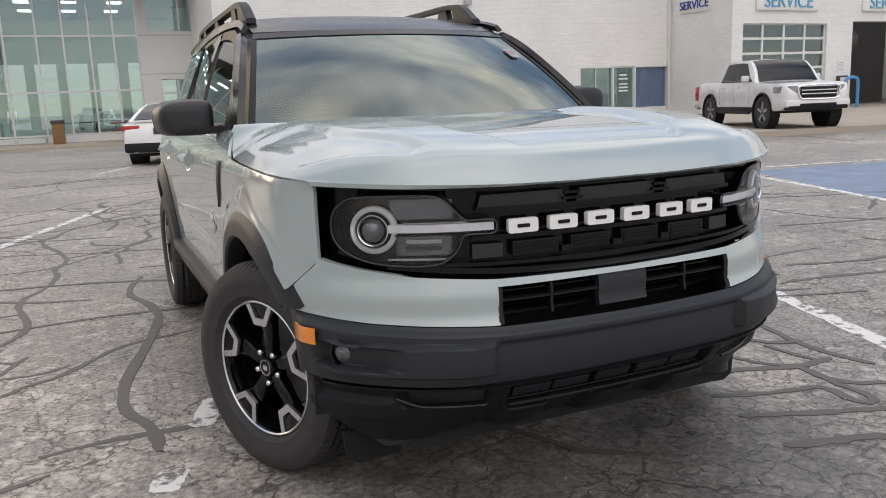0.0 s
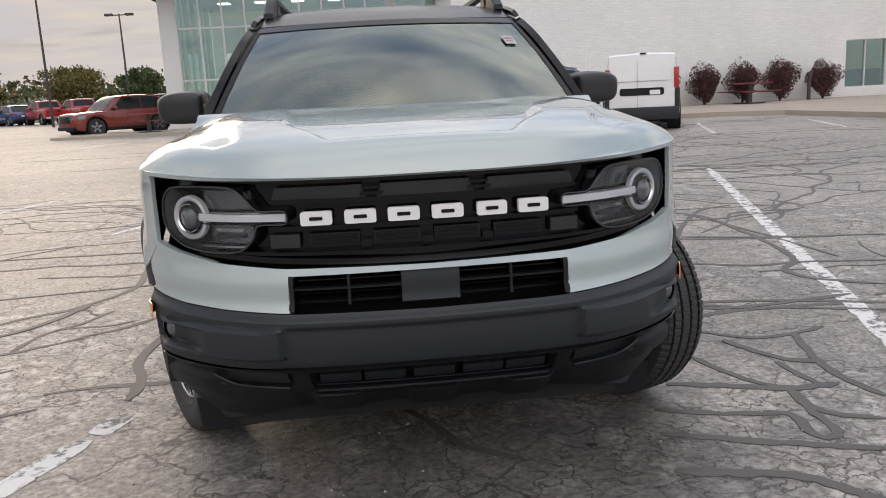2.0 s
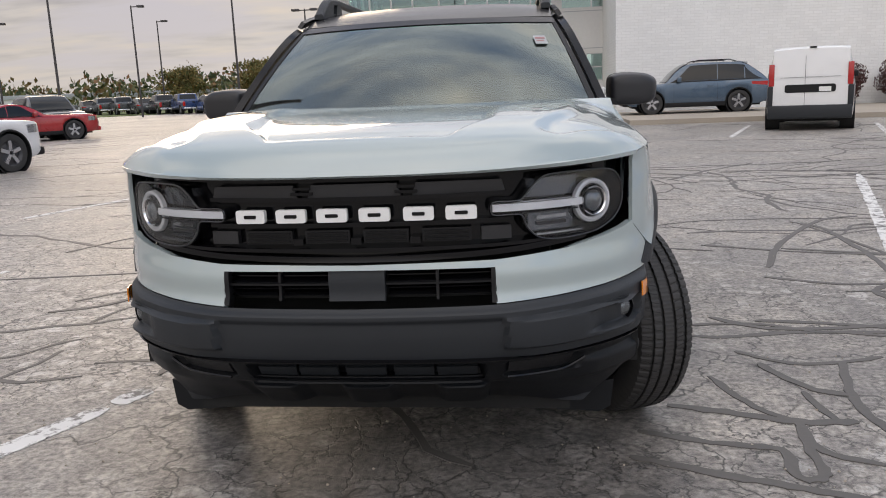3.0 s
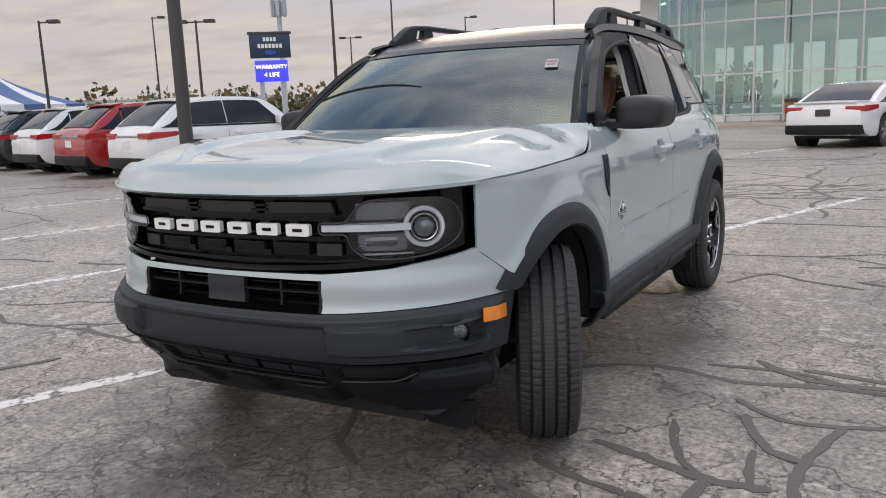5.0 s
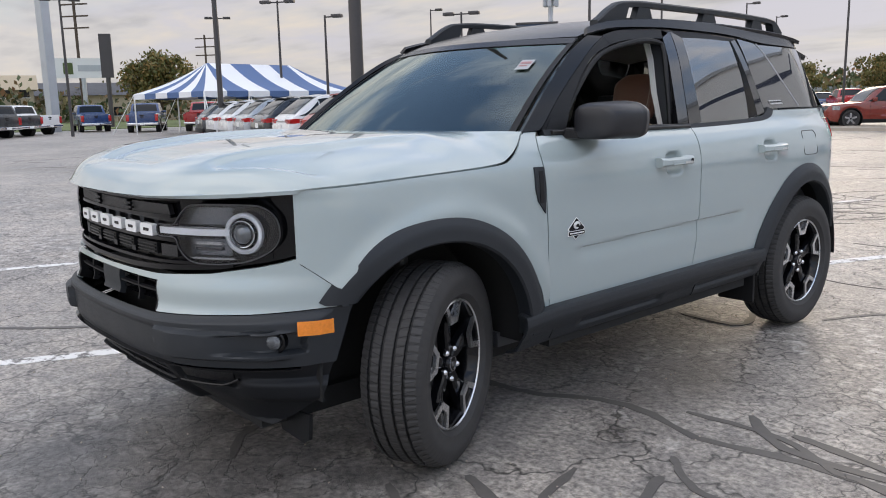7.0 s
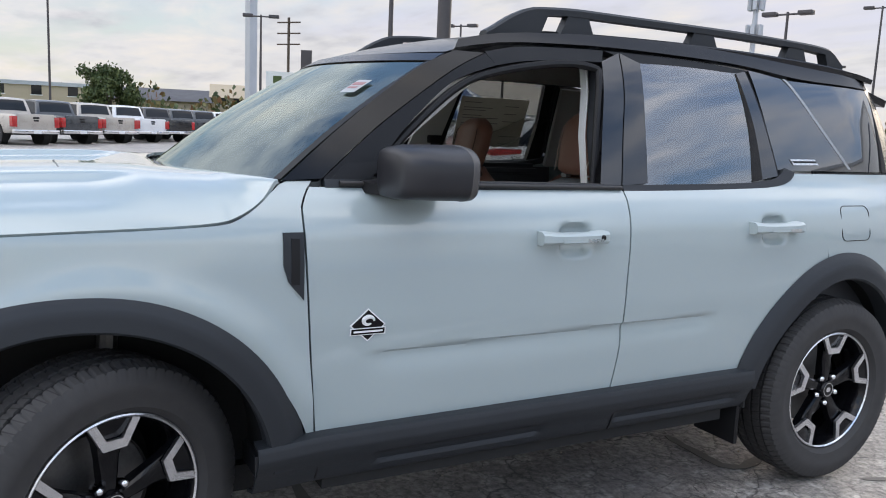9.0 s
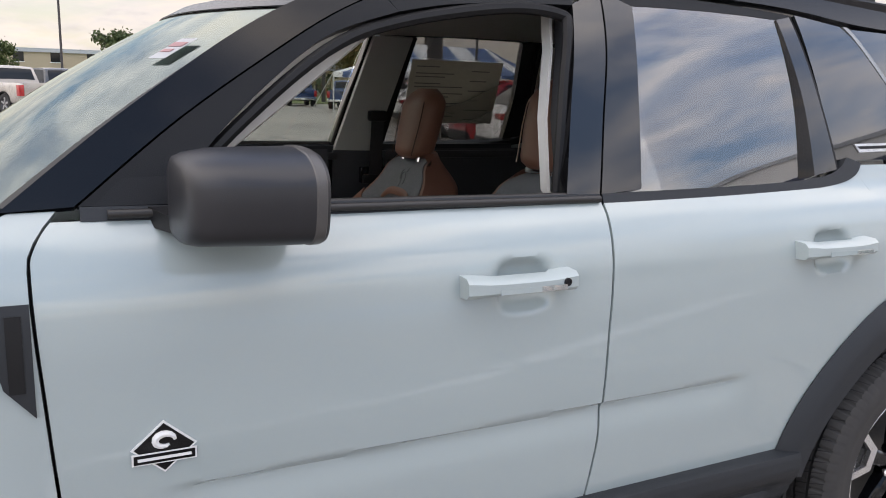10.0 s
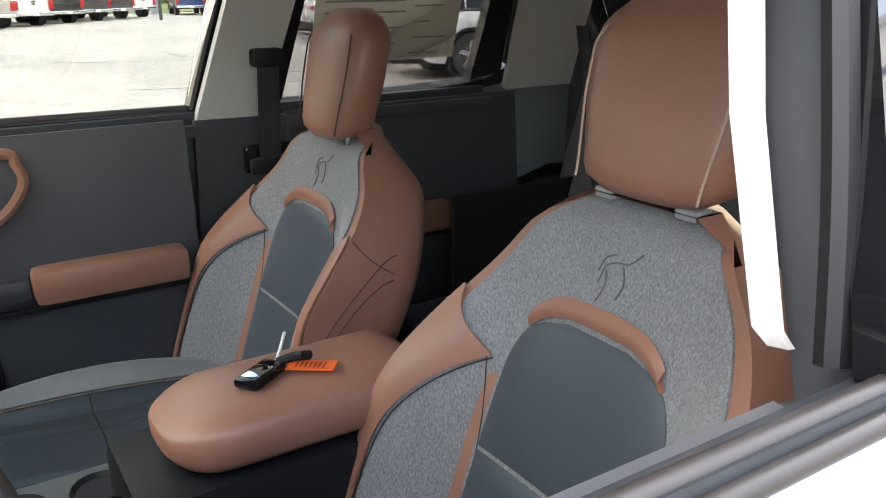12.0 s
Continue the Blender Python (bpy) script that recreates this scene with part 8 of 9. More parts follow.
def vehicle(name, kind, paint, m, label, category="car", group="", rails=False):
    """A parked vehicle: one painted shell with panes, lamps, bumpers and wheels laid on it."""
    L_, W, belt_, roof_, wb, r, hood_, a0, a1, a2, a3 = VK[kind]
    t = thing(name, label, category, m, group)
    hl, hw = L_ / 2, W / 2
    pick, van, low = "pickup" in kind, kind == "van", kind in ("sedan", "coupe")
    tail_z = belt_ + (.03 if low else 0)
    axles = (-wb / 2 - .05, wb / 2 - .05)
    sill_z = .44 if pick else .24
    # middle line of the top: bonnet, windshield, roof, rear glass, tail
    pts = [(-hl, hood_ - .26), (-hl + .05, hood_ - .11), (-hl + .20, hood_ - .03), (-hl + .6, hood_ + .005), (a0, max(hood_ + .03, belt_ - .01)), (lerp(a0, a1, .5), lerp(belt_, roof_, .56)), (a1, roof_ - .055), (a1 + .25, roof_ - .012), ((a1 + a2) / 2, roof_)]
    if pick:
        pts += [(a2 - .05, roof_ - .03), (a2 + .05, roof_ - .10), (a3 - .03, belt_ + .10), (a3, belt_), (hl - .02, belt_), (hl, belt_ - .02)]
    elif low:
        pts += [(a2, roof_ - .07), (lerp(a2, a3, .55), lerp(belt_, roof_, .50)), (a3, tail_z + .03), (hl - .12, tail_z), (hl - .02, tail_z - .06), (hl, tail_z - .14)]
    elif van:
        pts += [(a2 - .12, roof_ - .02), (a2, roof_ - .07), (hl - .03, belt_ + .25), (hl, belt_ - .15)]
    else:
        pts += [(a2 - .15, roof_ - .035), (a2 + .05, roof_ - .085), (lerp(a2, a3, .62), lerp(belt_, roof_, .42)), (a3 - .02, tail_z + .04), (hl - .04, tail_z - .05), (hl, tail_z - .20)]
    top = spl(pts)
    wid = spl([(-hl, hw * .74), (-hl + .08, hw * .86), (-hl + .30, hw * .955), (-hl + .9, hw), (hl - .8, hw), (hl - .25, hw * .97), (hl - .04, hw * .91), (hl, hw * .87)])
    wr = hw * (.86 if van else .80 if pick else .76)
    def bot(y):
        z = sill_z + .22 * max(0, (-hl + .45 - y) / .45) ** 2 * .6 + .20 * max(0, (y - hl + .45) / .45) ** 2
        for c in axles:
            d = abs(y - c) / (r * 1.16)
            if d < 1:
                z = max(z, r + r * 1.16 * math.sqrt(1 - d * d))
        return z
    def belt_y(y):
        return min(belt_ + .02 * (y / hl), top(y) - .035)
    def edge(y):
        """Half width and height where the roof or bonnet turns into the side."""
        zb, zt = belt_y(y), top(y)
        k = min(1, max(0, (zt - zb - .035) / (roof_ - belt_)))
        return lerp(wid(y) * .935, wr * (1 - .05 * abs(y / hl) ** 2), k), zt - .030 - .02 * k
    def flank(y, s, off=0.0):
        """Side above the belt: s from the belt (0) to the roof's edge (1)."""
        xe, ze = edge(y)
        zb = belt_y(y)
        return Vector((lerp(wid(y) * .962, xe, max(0, s) ** 1.15) + off, y, lerp(zb, ze, s) + off * .3))
    def lid(y, q, off=0.0):
        """Top surface: q from -1 to 1 across."""
        xe, ze = edge(y)
        return Vector((q * xe, y, ze + .030 * (1 - abs(q) ** 2.6) + off))
    ys = sorted({round(lerp(-hl, hl, i / 44), 3) for i in range(45)} | {round(c + r * 1.16 * math.cos(radians(k)), 3) for c in axles for k in range(0, 181, 15)} | {a0, a1, a2, a3})
    def half(y):
        zl, zb, w = bot(y), belt_y(y), wid(y)
        zl = min(zl, zb - .04)
        h = zb - zl
        row = [(0, zl), (.80 * w, zl), (.945 * w, zl + .012), (.985 * w, zl + .10 * h), (w, zl + .36 * h), (w * 1.0, zl + .64 * h), (w * .985, zl + .86 * h), (w * .962, zb)]
        if pick and y > a3 + .01:
            row += [(w * .945, zb + .03), (w * .90, zb + .03), (w * .86, zb + .02), (w * .86, zb - .30), (w * .84, zb - .46), (w * .4, zb - .47), (0, zb - .47)]
        else:
            row += [tuple(flank(y, s).xz) for s in (.33, .66, 1)] + [tuple(lid(y, q).xz) for q in (.93, .7, .35, 0)]
        return row
    rows = []
    for y in ys:
        hr = half(y)
        rows.append([(x, y, z) for x, z in hr] + [(-x, y, z) for x, z in hr[-2:0:-1]])
    part("body", Geo().loft(rows), paint, t, angle=40)
    part("underside", Geo().box(-hw * .80, hw * .80, -hl + .3, hl - .3, sill_z - .04, sill_z + .10), "wellblack", t)
    mid = lerp(a0, a3, .5) + (.05 if not pick else .10)
    for s in (-1, 1):
        sx = lambda p: Vector((s * p.x, p.y, p.z))
        lo, hi = .07, .88
        f0 = lambda v: lerp(a0, a1, lerp(lo, hi, v)) + .17
        b1 = lambda v: lerp(a3, a2, lerp(lo, hi, v)) - (.10 if pick else .16 if low else .13)
        panes = [(f0, lambda v: mid - .012)]
        if not van:
            panes += [(lambda v: mid + .012, b1)] if pick or low else [(lambda v: mid + .012, lambda v: mid + .82), (lambda v: mid + .85, b1)]
        for pa, pb in panes:
            g = Geo().grid(lambda u, v: sx(flank(lerp(pa(v), pb(v), u), lerp(lo, hi, v), .007)), 8, 4, .012 * s)
            part("side_window", g, "carglass", t, "dark side window")
        g = Geo().grid(lambda u, v: sx(flank(lerp(f0(0) - .04, b1(0) + .04 if not van else mid, u), lerp(-.01, .05, v), .010)), 16, 1, .012 * s)
        part("sill_strip", g, "dark", t)
        for y in axles:
            part("arch_trim", Geo().lathe([(0, r * 1.20), (.014, r * 1.19), (.014, r * 1.12), (-.03, r * 1.10)], 30, "x", Matrix.Translation((s * (wid(y) - .002), y, r)) @ pose(0, 0, 0, 0, 0, 0 if s > 0 else 180)), "dark", t)
            part("wheel_well", Geo().lathe([(-.26, 0), (-.26, r * 1.13), (-.01, r * 1.15)], 24, "x", Matrix.Translation((s * hw * .985, y, r)) @ pose(0, 0, 0, 0, 0, 0 if s > 0 else 180)), "wellblack", t)
            tyre, rim, sp = small_wheel(r)
            w_ = part("wheel", rim, None, t, m=pose(s * (hw - .115), y, r, 0, 0, 0 if s > 0 else 180))
            part("tyre", tyre, None, w_)
            part("spokes", sp, None, w_)
        g = Geo().grid(lambda u, v: (lambda y: Vector((s * (wid(y) * lerp(.66, 1.0, min(1, u * 1.6)) + .010), y - .02 * (1 - u), lerp(hood_ - .27, hood_ - .105 - .01 * u, v))))(lerp(-hl, -hl + .46, u ** 1.6)), 12, 3, .03 * s)
        part("headlight", g, "lampgrey", t, "clear headlight")
        if van:
            part("tail_light", Geo().box(s * hw * .80, s * hw * .93, hl - .13, hl + .012, .98, 1.46, bev=.02), "redlens", t, "tall red tail lamp")
        elif pick:
            part("tail_light", Geo().box(s * hw * .78, s * hw * .985, hl - .20, hl + .015, belt_ - .50, belt_ - .08, bev=.02), "redlens", t, "red tail lamp")
        else:
            part("tail_light", Geo().box(s * hw * .50, s * hw * .93, hl - .16, hl - .008, tail_z - .19, tail_z - .07, bev=.02), "redlens", t, "red tail lamp")
            g = Geo().grid(lambda u, v: (lambda y: Vector((s * (wid(y) * .985 + .008), y, lerp(tail_z - .20 + .06 * (1 - u), tail_z - .06, v))))(lerp(hl - .62, hl - .09, u)), 6, 2, .02 * s)
            part("tail_light", g, "redlens", t, "red tail lamp")
        part("mirror", Geo().box(s * (hw * .95), s * (hw * 1.15), a0 + .38, a0 + .52, belt_ + .0, belt_ + .16, bev=.035), paint if not van else "dark", t)
        for yy in (mid - .32, mid + .66):
            if not (pick and yy > a3) and not van:
                part("handle", Geo().box(s * (hw - .012), s * (hw + .022), yy, yy + .19, belt_ - .16, belt_ - .125, bev=.006), paint, t)
        for yy in ((a0 + .30, mid + .02) if van else (a0 + .30, mid, mid + .92)):
            if not (pick and yy > a3):
                part("door_seam", Geo().grid(lambda u, v: Vector((s * (hw + .0015), yy + .006 * u, lerp(sill_z + .16, belt_ - .08, v))), 1, 4, .004 * s), "dark", t)
        part("side_skirt", Geo().box(s * (hw - .05), s * (hw + .010), axles[0] + r * 1.2, axles[1] - r * 1.2, sill_z - .02, sill_z + .11, bev=.01), "dark", t)
        if rails:
            part("roof_rail", Geo().tube([(s * wr * .88, a1 + .2, roof_ - .03), (s * wr * .88, a1 + .35, roof_ + .03), (s * wr * .88, a2 - .4, roof_ + .02), (s * wr * .88, a2 - .2, roof_ - .05)], .018, 6), "dark", t)
        if kind == "smallpickup":
            part("fog_light", Geo().box(s * hw * .62, s * hw * .80, -hl - .02, -hl + .06, .60, .68, bev=.02), "dark", t)
            part("side_step", Geo().tube([(s * (hw - .02), -.95, .40), (s * (hw - .02), .95, .40)], .04, 8), "dark", t)
    # windshield and rear glass
    k0 = .05
    g = Geo().grid(lambda u, v: lid(lerp(lerp(a0, a1, k0), a1 + .02, v), (2 * u - 1) * .90, .008), 10, 8, -.01)
    part("windshield", g, "carglass", t, "dark windshield")
    if pick:
        g = Geo().grid(lambda u, v: lid(lerp(a2 + .07, a3 - .04, v), (2 * u - 1) * .84, .010), 8, 4, -.01)
    elif not van:
        g = Geo().grid(lambda u, v: lid(lerp(a2 + .04, a3 - .10 if low else a3 - .06, v), (2 * u - 1) * .86, .008), 10, 6, -.01)
    if not van:
        part("rear_window", g, "carglass", t, "dark rear window")
    if kind in ("suv", "cuv"):
        part("roof_spoiler", Geo().grid(lambda u, v: Vector(((2 * u - 1) * wr * .86, lerp(a2 - .16, a2 + .15, v), roof_ - .028 - .035 * v - .02 * abs(2 * u - 1) ** 3)), 8, 2, .03), paint, t)
    part("front_bumper", Geo().box(-hw * .84, hw * .84, -hl - .03, -hl + .2, sill_z + .03, sill_z + .20, bev=.05), "dark" if not low else paint, t)
    gz = (.66, hood_ - .13) if pick else (.50, hood_ - .14)
    grl = part("grille", Geo().box(-hw * .50, hw * .50, -hl - .025, -hl + .1, gz[0] + .10, gz[1], bev=.03), "dark", t)
    for z in (lerp(gz[0] + .10, gz[1], .36), lerp(gz[0] + .10, gz[1], .68)):
        part("grille_bar", Geo().box(-hw * .47, hw * .47, -hl - .045, -hl - .02, z - .014, z + .014, bev=.006), "chrome" if pick else "rimgrey", grl)
    if pick:
        z0, z1 = gz[0] + .08, gz[1] + .02
        part("grille_frame", Geo().tube(crom([(-hw * .46, -hl - .035, z0), (-hw * .55, -hl - .03, (z0 + z1) / 2), (-hw * .48, -hl - .03, z1), (hw * .48, -hl - .03, z1), (hw * .55, -hl - .03, (z0 + z1) / 2), (hw * .46, -hl - .035, z0), (-hw * .46, -hl - .035, z0)], 4), .020, 6), "chrome", grl)
        part("bumper_cover", Geo().box(-hw * .88, hw * .88, -hl - .035, -hl + .25, .54, .72, bev=.05), paint, t)
        part("air_intake", Geo().box(-hw * .5, hw * .5, -hl - .045, -hl + .1, .56, .63, bev=.015), "dark", t)
        part("tailgate", Geo().box(-hw * .77, hw * .77, hl - .06, hl + .012, .62, belt_ + .02, bev=.02), paint, t)
        part("tailgate_mark", Geo().box(-.10, .10, hl + .012, hl + .02, .95, 1.02, bev=.01), "dark", t)
        part("tailgate_handle", Geo().box(-.13, .13, hl + .010, hl + .022, belt_ - .17, belt_ - .09, bev=.008), "dark", t)
        part("rear_bumper", Geo().box(-hw * .95, hw * .95, hl - .12, hl + .10, .46, .62, bev=.03), "chrome", t)
        part("plate", Geo().box(-.16, .16, hl + .101, hl + .11, .47, .60), "white", t)
    else:
        part("rear_bumper", Geo().box(-hw * .90, hw * .90, hl - .25, hl + .03, sill_z + .06, sill_z + .28, bev=.05), "dark", t)
        if not van:
            part("plate", Geo().box(-.16, .16, hl - .004, hl + .012, .70, .85), "white" if not low else "steel", t)
    if low:
        part("boot_lid_edge", Geo().box(-hw * .72, hw * .72, hl - .16, hl - .06, tail_z + .0, tail_z + .035, bev=.012), paint, t)
        part("boot_trim", Geo().box(-hw * .5, hw * .5, hl - .03, hl - .004, tail_z - .165, tail_z - .14), "chrome", t)
        for s in (-1, 1):
            part("exhaust", Geo().lathe([(-.1, .045), (.02, .045), (.02, .035), (-.08, .03)], 14, "y", Matrix.Translation((s * hw * .62, hl + .0, sill_z + .10))), "chrome", t)
    if kind in ("suv", "cuv"):
        part("tail_trim", Geo().box(-hw * .50, hw * .50, hl - .06, hl - .012, tail_z - .155, tail_z - .115, bev=.01), "rimsilver", t)
    if van:
        part("handle_band", Geo().prism(rrect(0, .92, 1.02, .17, .05), "y", hl - .005, hl + .012), "dark", t)
        part("plate", Geo().box(-.42, -.18, hl + .012, hl + .018, .85, .95), "white", t)
        part("door_seam", Geo().box(.10, .107, hl - .004, hl + .005, .56, 1.62), "rimgrey", t)
        part("door_crease", Geo().box(-.60, .60, hl - .004, hl + .004, 1.16, 1.166), "rimgrey", t)
        part("brake_light", Geo().box(-.10, .04, a2 - .06, a2 + .03, roof_ - .075, roof_ - .045, bev=.006), "dark", t)
        part("bumper_skirt", Geo().box(-hw * .94, hw * .94, hl - .3, hl + .05, .26, .56, bev=.05), "clad", t)
        for s in (-1, 1):
            part("corner_trim", Geo().box(s * hw * .82, s * hw * .95, hl - .25, hl + .02, .50, .98, bev=.03), "clad", t)
    return t


def carpaint(name, col, metal=0.0):
    return surf(name, col, .28, metal, .03, 2, 200, coat=1.0, rvar=.03)


PT = {"white": carpaint("white_car_paint", (.74, .74, .74)), "red": carpaint("red_car_paint", (.36, .012, .014)), "black": carpaint("black_car_paint", (.012, .012, .013)),
      "silver": carpaint("silver_car_paint", (.42, .44, .46), .3), "blue": carpaint("blue_car_paint", (.018, .05, .15)), "bluegrey": carpaint("blue_grey_car_paint", (.06, .10, .15), .2),
      "grey": carpaint("dark_grey_car_paint", (.05, .055, .06), .2), "tan": carpaint("pale_tan_car_paint", (.45, .41, .36), .2), "orange": carpaint("red_orange_car_paint", (.20, .024, .014))}


def at(x, y, fx, fy, z=0.0):
    """Pose of a vehicle at (x, y) whose front points along (fx, fy)."""
    return pose(x, y, z, 0, 0, math.degrees(math.atan2(fx, -fy)))


vehicle("pickup_truck", "smallpickup", PT["white"], at(16.35, 14.5, -.33, -.945, .14), "white crew-cab pickup truck standing on a kerbed island", "truck")
vehicle("cargo_van", "van", PT["white"], at(7.25, 17.93, .32, .95), "white cargo van with red tail lamps, seen from behind", "van")
vehicle("crossover", "cuv", PT["bluegrey"], at(5.75, 25.0, -1, .03, .14), "blue grey crossover parked along the white wall", "car", rails=True)
vehicle("sedan", "sedan", PT["white"], at(1.2, 19.1, .33, .94), "white four-door sedan with red tail lamps", "car")
vehicle("red_suv", "suv", PT["orange"], at(-10.5, 33.8, -.75, -.66), "red boxy SUV parked beside the showroom", "car", rails=True)
vehicle("sports_coupe", "coupe", PT["red"], at(-17.6, 24.2, .62, .78), "bright red low sports coupe", "car")
# row of crossovers with their tails to the lane
ROW = ["white", "red", "white", "black", "silver", "white", "white", "grey"]
for k, c in enumerate(ROW):
    tx, ty = -11.25 - 2.95 * k, 8.0 + .86 * k
    vehicle("crossover", "suv", PT[c], at(tx + .24 * 2.35, ty + .97 * 2.35, .24, .97), {"white": "white crossover parked in a row", "red": "dark red crossover parked in a row", "black": "black crossover parked in a row", "silver": "silver crossover parked in a row", "grey": "dark grey crossover parked in a row"}[c], "car", "row of crossovers")
# row of pickups far across the lot
for k, c in enumerate(["tan", "grey", "tan", "white", "black", "grey", "grey", "white"]):
    vehicle("pickup_truck", "pickup", PT[c], at(-36.0 - 2.70 * k, -1.0 + 1.85 * k, -.85, -.50), {"tan": "pale tan pickup truck in a far row", "grey": "dark grey pickup truck in a far row", "white": "white pickup truck in a far row", "black": "black pickup truck in a far row"}[c], "truck", "far row of pickup trucks")
vehicle("pickup_truck", "pickup", PT["blue"], at(-58, 17.6, -.95, .15), "dark blue pickup truck at the lot's edge", "truck")
vehicle("pickup_truck", "pickup", PT["blue"], at(-51.5, 19.3, -.85, .45), "blue pickup truck near the striped tent", "truck")
vehicle("pickup_truck", "pickup", PT["red"], at(-48.6, 22.2, -.80, .55), "red pickup truck near the striped tent", "truck")
vehicle("crossover", "suv", PT["blue"], at(-44.5, 23.5, -.5, .8), "dark blue crossover near the striped tent", "car")
FAR_ROW = [(c, -50.0 + 3.55 * k, 85.0 - 2.75 * k) for k, c in enumerate(("black", "grey", "grey", "grey", "black", "blue", "blue", "red", "red", "grey", "black", "grey"))]
for k, (c, x, y) in enumerate(FAR_ROW):
    vehicle("pickup_truck" if k % 3 else "parked_car", "pickup" if k % 3 else "suv", PT[c], at(x, y, -.62, .78), {"grey": "dark grey vehicle in the far lot", "black": "black vehicle in the far lot", "blue": "blue vehicle in the far lot", "red": "dark red vehicle in the far lot"}[c], "truck" if k % 3 else "car", "vehicles in the far lot")
vehicle("parked_car", "suv", PT["grey"], at(-19.6, 28.8, .75, -.66), "dark grey crossover facing the lane", "car")


# ---- striped tent ----
def tent():
    t = thing("event_tent", "blue and white striped pole tent on the lot", "tent", pose(-41.8, 22.0, 0, 0, 0, 8))
    hx, hy, ze, zr = 3.6, 5.6, 2.30, 3.95
    n = 8
    for k in range(n):
        for s in (-1, 1):
            y0, y1 = lerp(-hy, hy, k / n), lerp(-hy, hy, (k + 1) / n)
            ry = lambda y: max(-hy + 2.6, min(hy - 2.6, y))
            g = Geo().grid(lambda u, v: Vector((s * hx * (1 - v), lerp(lerp(y0, y1, u), ry(lerp(y0, y1, u)), v), lerp(ze, zr, v) - .18 * math.sin(math.pi * v))), 2, 8, .01)
            part("stripe", g, "tentblue" if k % 2 else "tentwhite", t)
            g = Geo().grid(lambda u, v: Vector((s * (hx + .01), lerp(y0, y1, u), lerp(ze, ze - .28 - .06 * math.sin(math.pi * u), v))), 4, 2, .006)
            part("valance", g, "tentblue" if k % 2 else "tentwhite", t)
    for s in (-1, 1):
        for k in range(6):
            x0, x1 = lerp(-hx, hx, k / 6), lerp(-hx, hx, (k + 1) / 6)
            g = Geo().grid(lambda u, v: Vector((lerp(x0, x1, u) * (1 - v), s * lerp(hy, hy - 2.6, v), lerp(ze, zr, v) - .2 * math.sin(math.pi * v))), 2, 8, .01)
            part("end_stripe", g, "tentblue" if k % 2 else "tentwhite", t)
            g = Geo().grid(lambda u, v: Vector((lerp(x0, x1, u), s * (hy + .01), lerp(ze, ze - .30, v))), 3, 2, .006)
            part("valance", g, "tentblue" if k % 2 else "tentwhite", t)
    for x in (-hx, hx):
        for k in range(5):
            y = lerp(-hy, hy, k / 4)
            part("pole", Geo().tube([(x, y, 0), (x, y, ze)], .045, 8), "white", t)
            part("guy_strap", Geo().tube([(x, y, ze), (x * 1.45, y * 1.12, 0)], .02, 5), "white", t)


tent()
thing("rubbish_drum", "blue plastic drum under the tent", "drum", geo=Geo().lathe([(0, 0), (0, .3), (.9, .32), (.95, .28), (.95, 0)], 18, "z", Matrix.Translation((-38.6, 18.6, 0))), material="bluepipe")


# ---- lamp posts, signs, wires ----
def lamp_post(x, y, h, r0, heads=2, mat_="steel", base=False, yaw=0, label="dark steel car park lamp post"):
    t = thing("lamp_post", label, "lamp post", pose(x, y, 0, 0, 0, yaw), group="car park lamp posts")
    part("pole", Geo().lathe([(0, r0), (h * .5, r0 * .85), (h, r0 * .6)], 12, "z", caps=True), mat_, t)
    if base:
        part("footing", Geo().lathe([(0, .34), (.72, .33), (.76, .29), (.76, 0)], 24, "z"), "concrete", t)
    if heads:
        part("arm", Geo().tube([(-.5 if heads > 1 else 0, 0, h - .1), (.5, 0, h - .1)], .045, 6), mat_, t)
        for k in range(heads):
            s = 1 if k == 0 else -1
            part("lamp_head", Geo().box(s * .45, s * 1.05, -.2, .2, h - .16, h + .02, bev=.04), mat_, t)


lamp_post(-5.45, 4.15, 9.5, .085, 0)
lamp_post(-29.3, 13.9, 11, .12, 0, base=True)
for x, y, h, n, yw in ((-40.6, 23.4, 7.6, 2, 40), (-31.5, 29.8, 6.4, 2, 30), (-21.7, 28.9, 6.9, 2, 20), (-45.7, 12.7, 7.6, 2, 70), (-36.5, 24.0, 6.4, 1, 30), (-20.5, 54, 9.5, 2, 0), (-17.5, 62, 8.0, 2, 0),
                       (-32, 62, 9.0, 1, 20), (-43, 60, 8, 2, 30), (-47.2, 1.4, 12, 0, 0), (-52, 45, 9.5, 1, 30), (-30, 47, 10, 2, 25), (-62, 30, 9, 2, 60), (-36, 75, 9, 1, 0)):
    lamp_post(x, y, h, .09 if n else .07, n, yaw=yw)
thing("sign_pole", "thick pale grey sign pole", "pole", geo=Geo().box(-.4, .4, -.3, .3, 0, 22, pose(-59.5, 15.6, 0, 0, 0, 12)), material="steelgrey")

py = thing("pylon_sign", "dark blue dealer pylon sign with lit message board", "sign", pose(-41.0, 46.5, 0, 0, 0, 42))
for s in (-1, 1):
    part("post", Geo().box(s * .8 - .18, s * .8 + .18, -.18, .18, 0, 4.6), "steelgrey", py)
part("board", Geo().box(-1.55, 1.55, -.3, .3, 5.55, 7.35, bev=.04), "navyboard", py)
part("board_cap", Geo().box(-1.65, 1.65, -.34, .34, 7.35, 7.5), "steel", py)
for z, w in ((6.92, 1.05), (6.42, 1.9)):
    for k in range(4 if w < 1.5 else 7):
        n_ = 4 if w < 1.5 else 7
        part("name_bar", Geo().box(-w / 2 + w * k / n_ + .02, -w / 2 + w * (k + 1) / n_ - .05, -.33, -.305, z - .14, z + .16), "white", py)
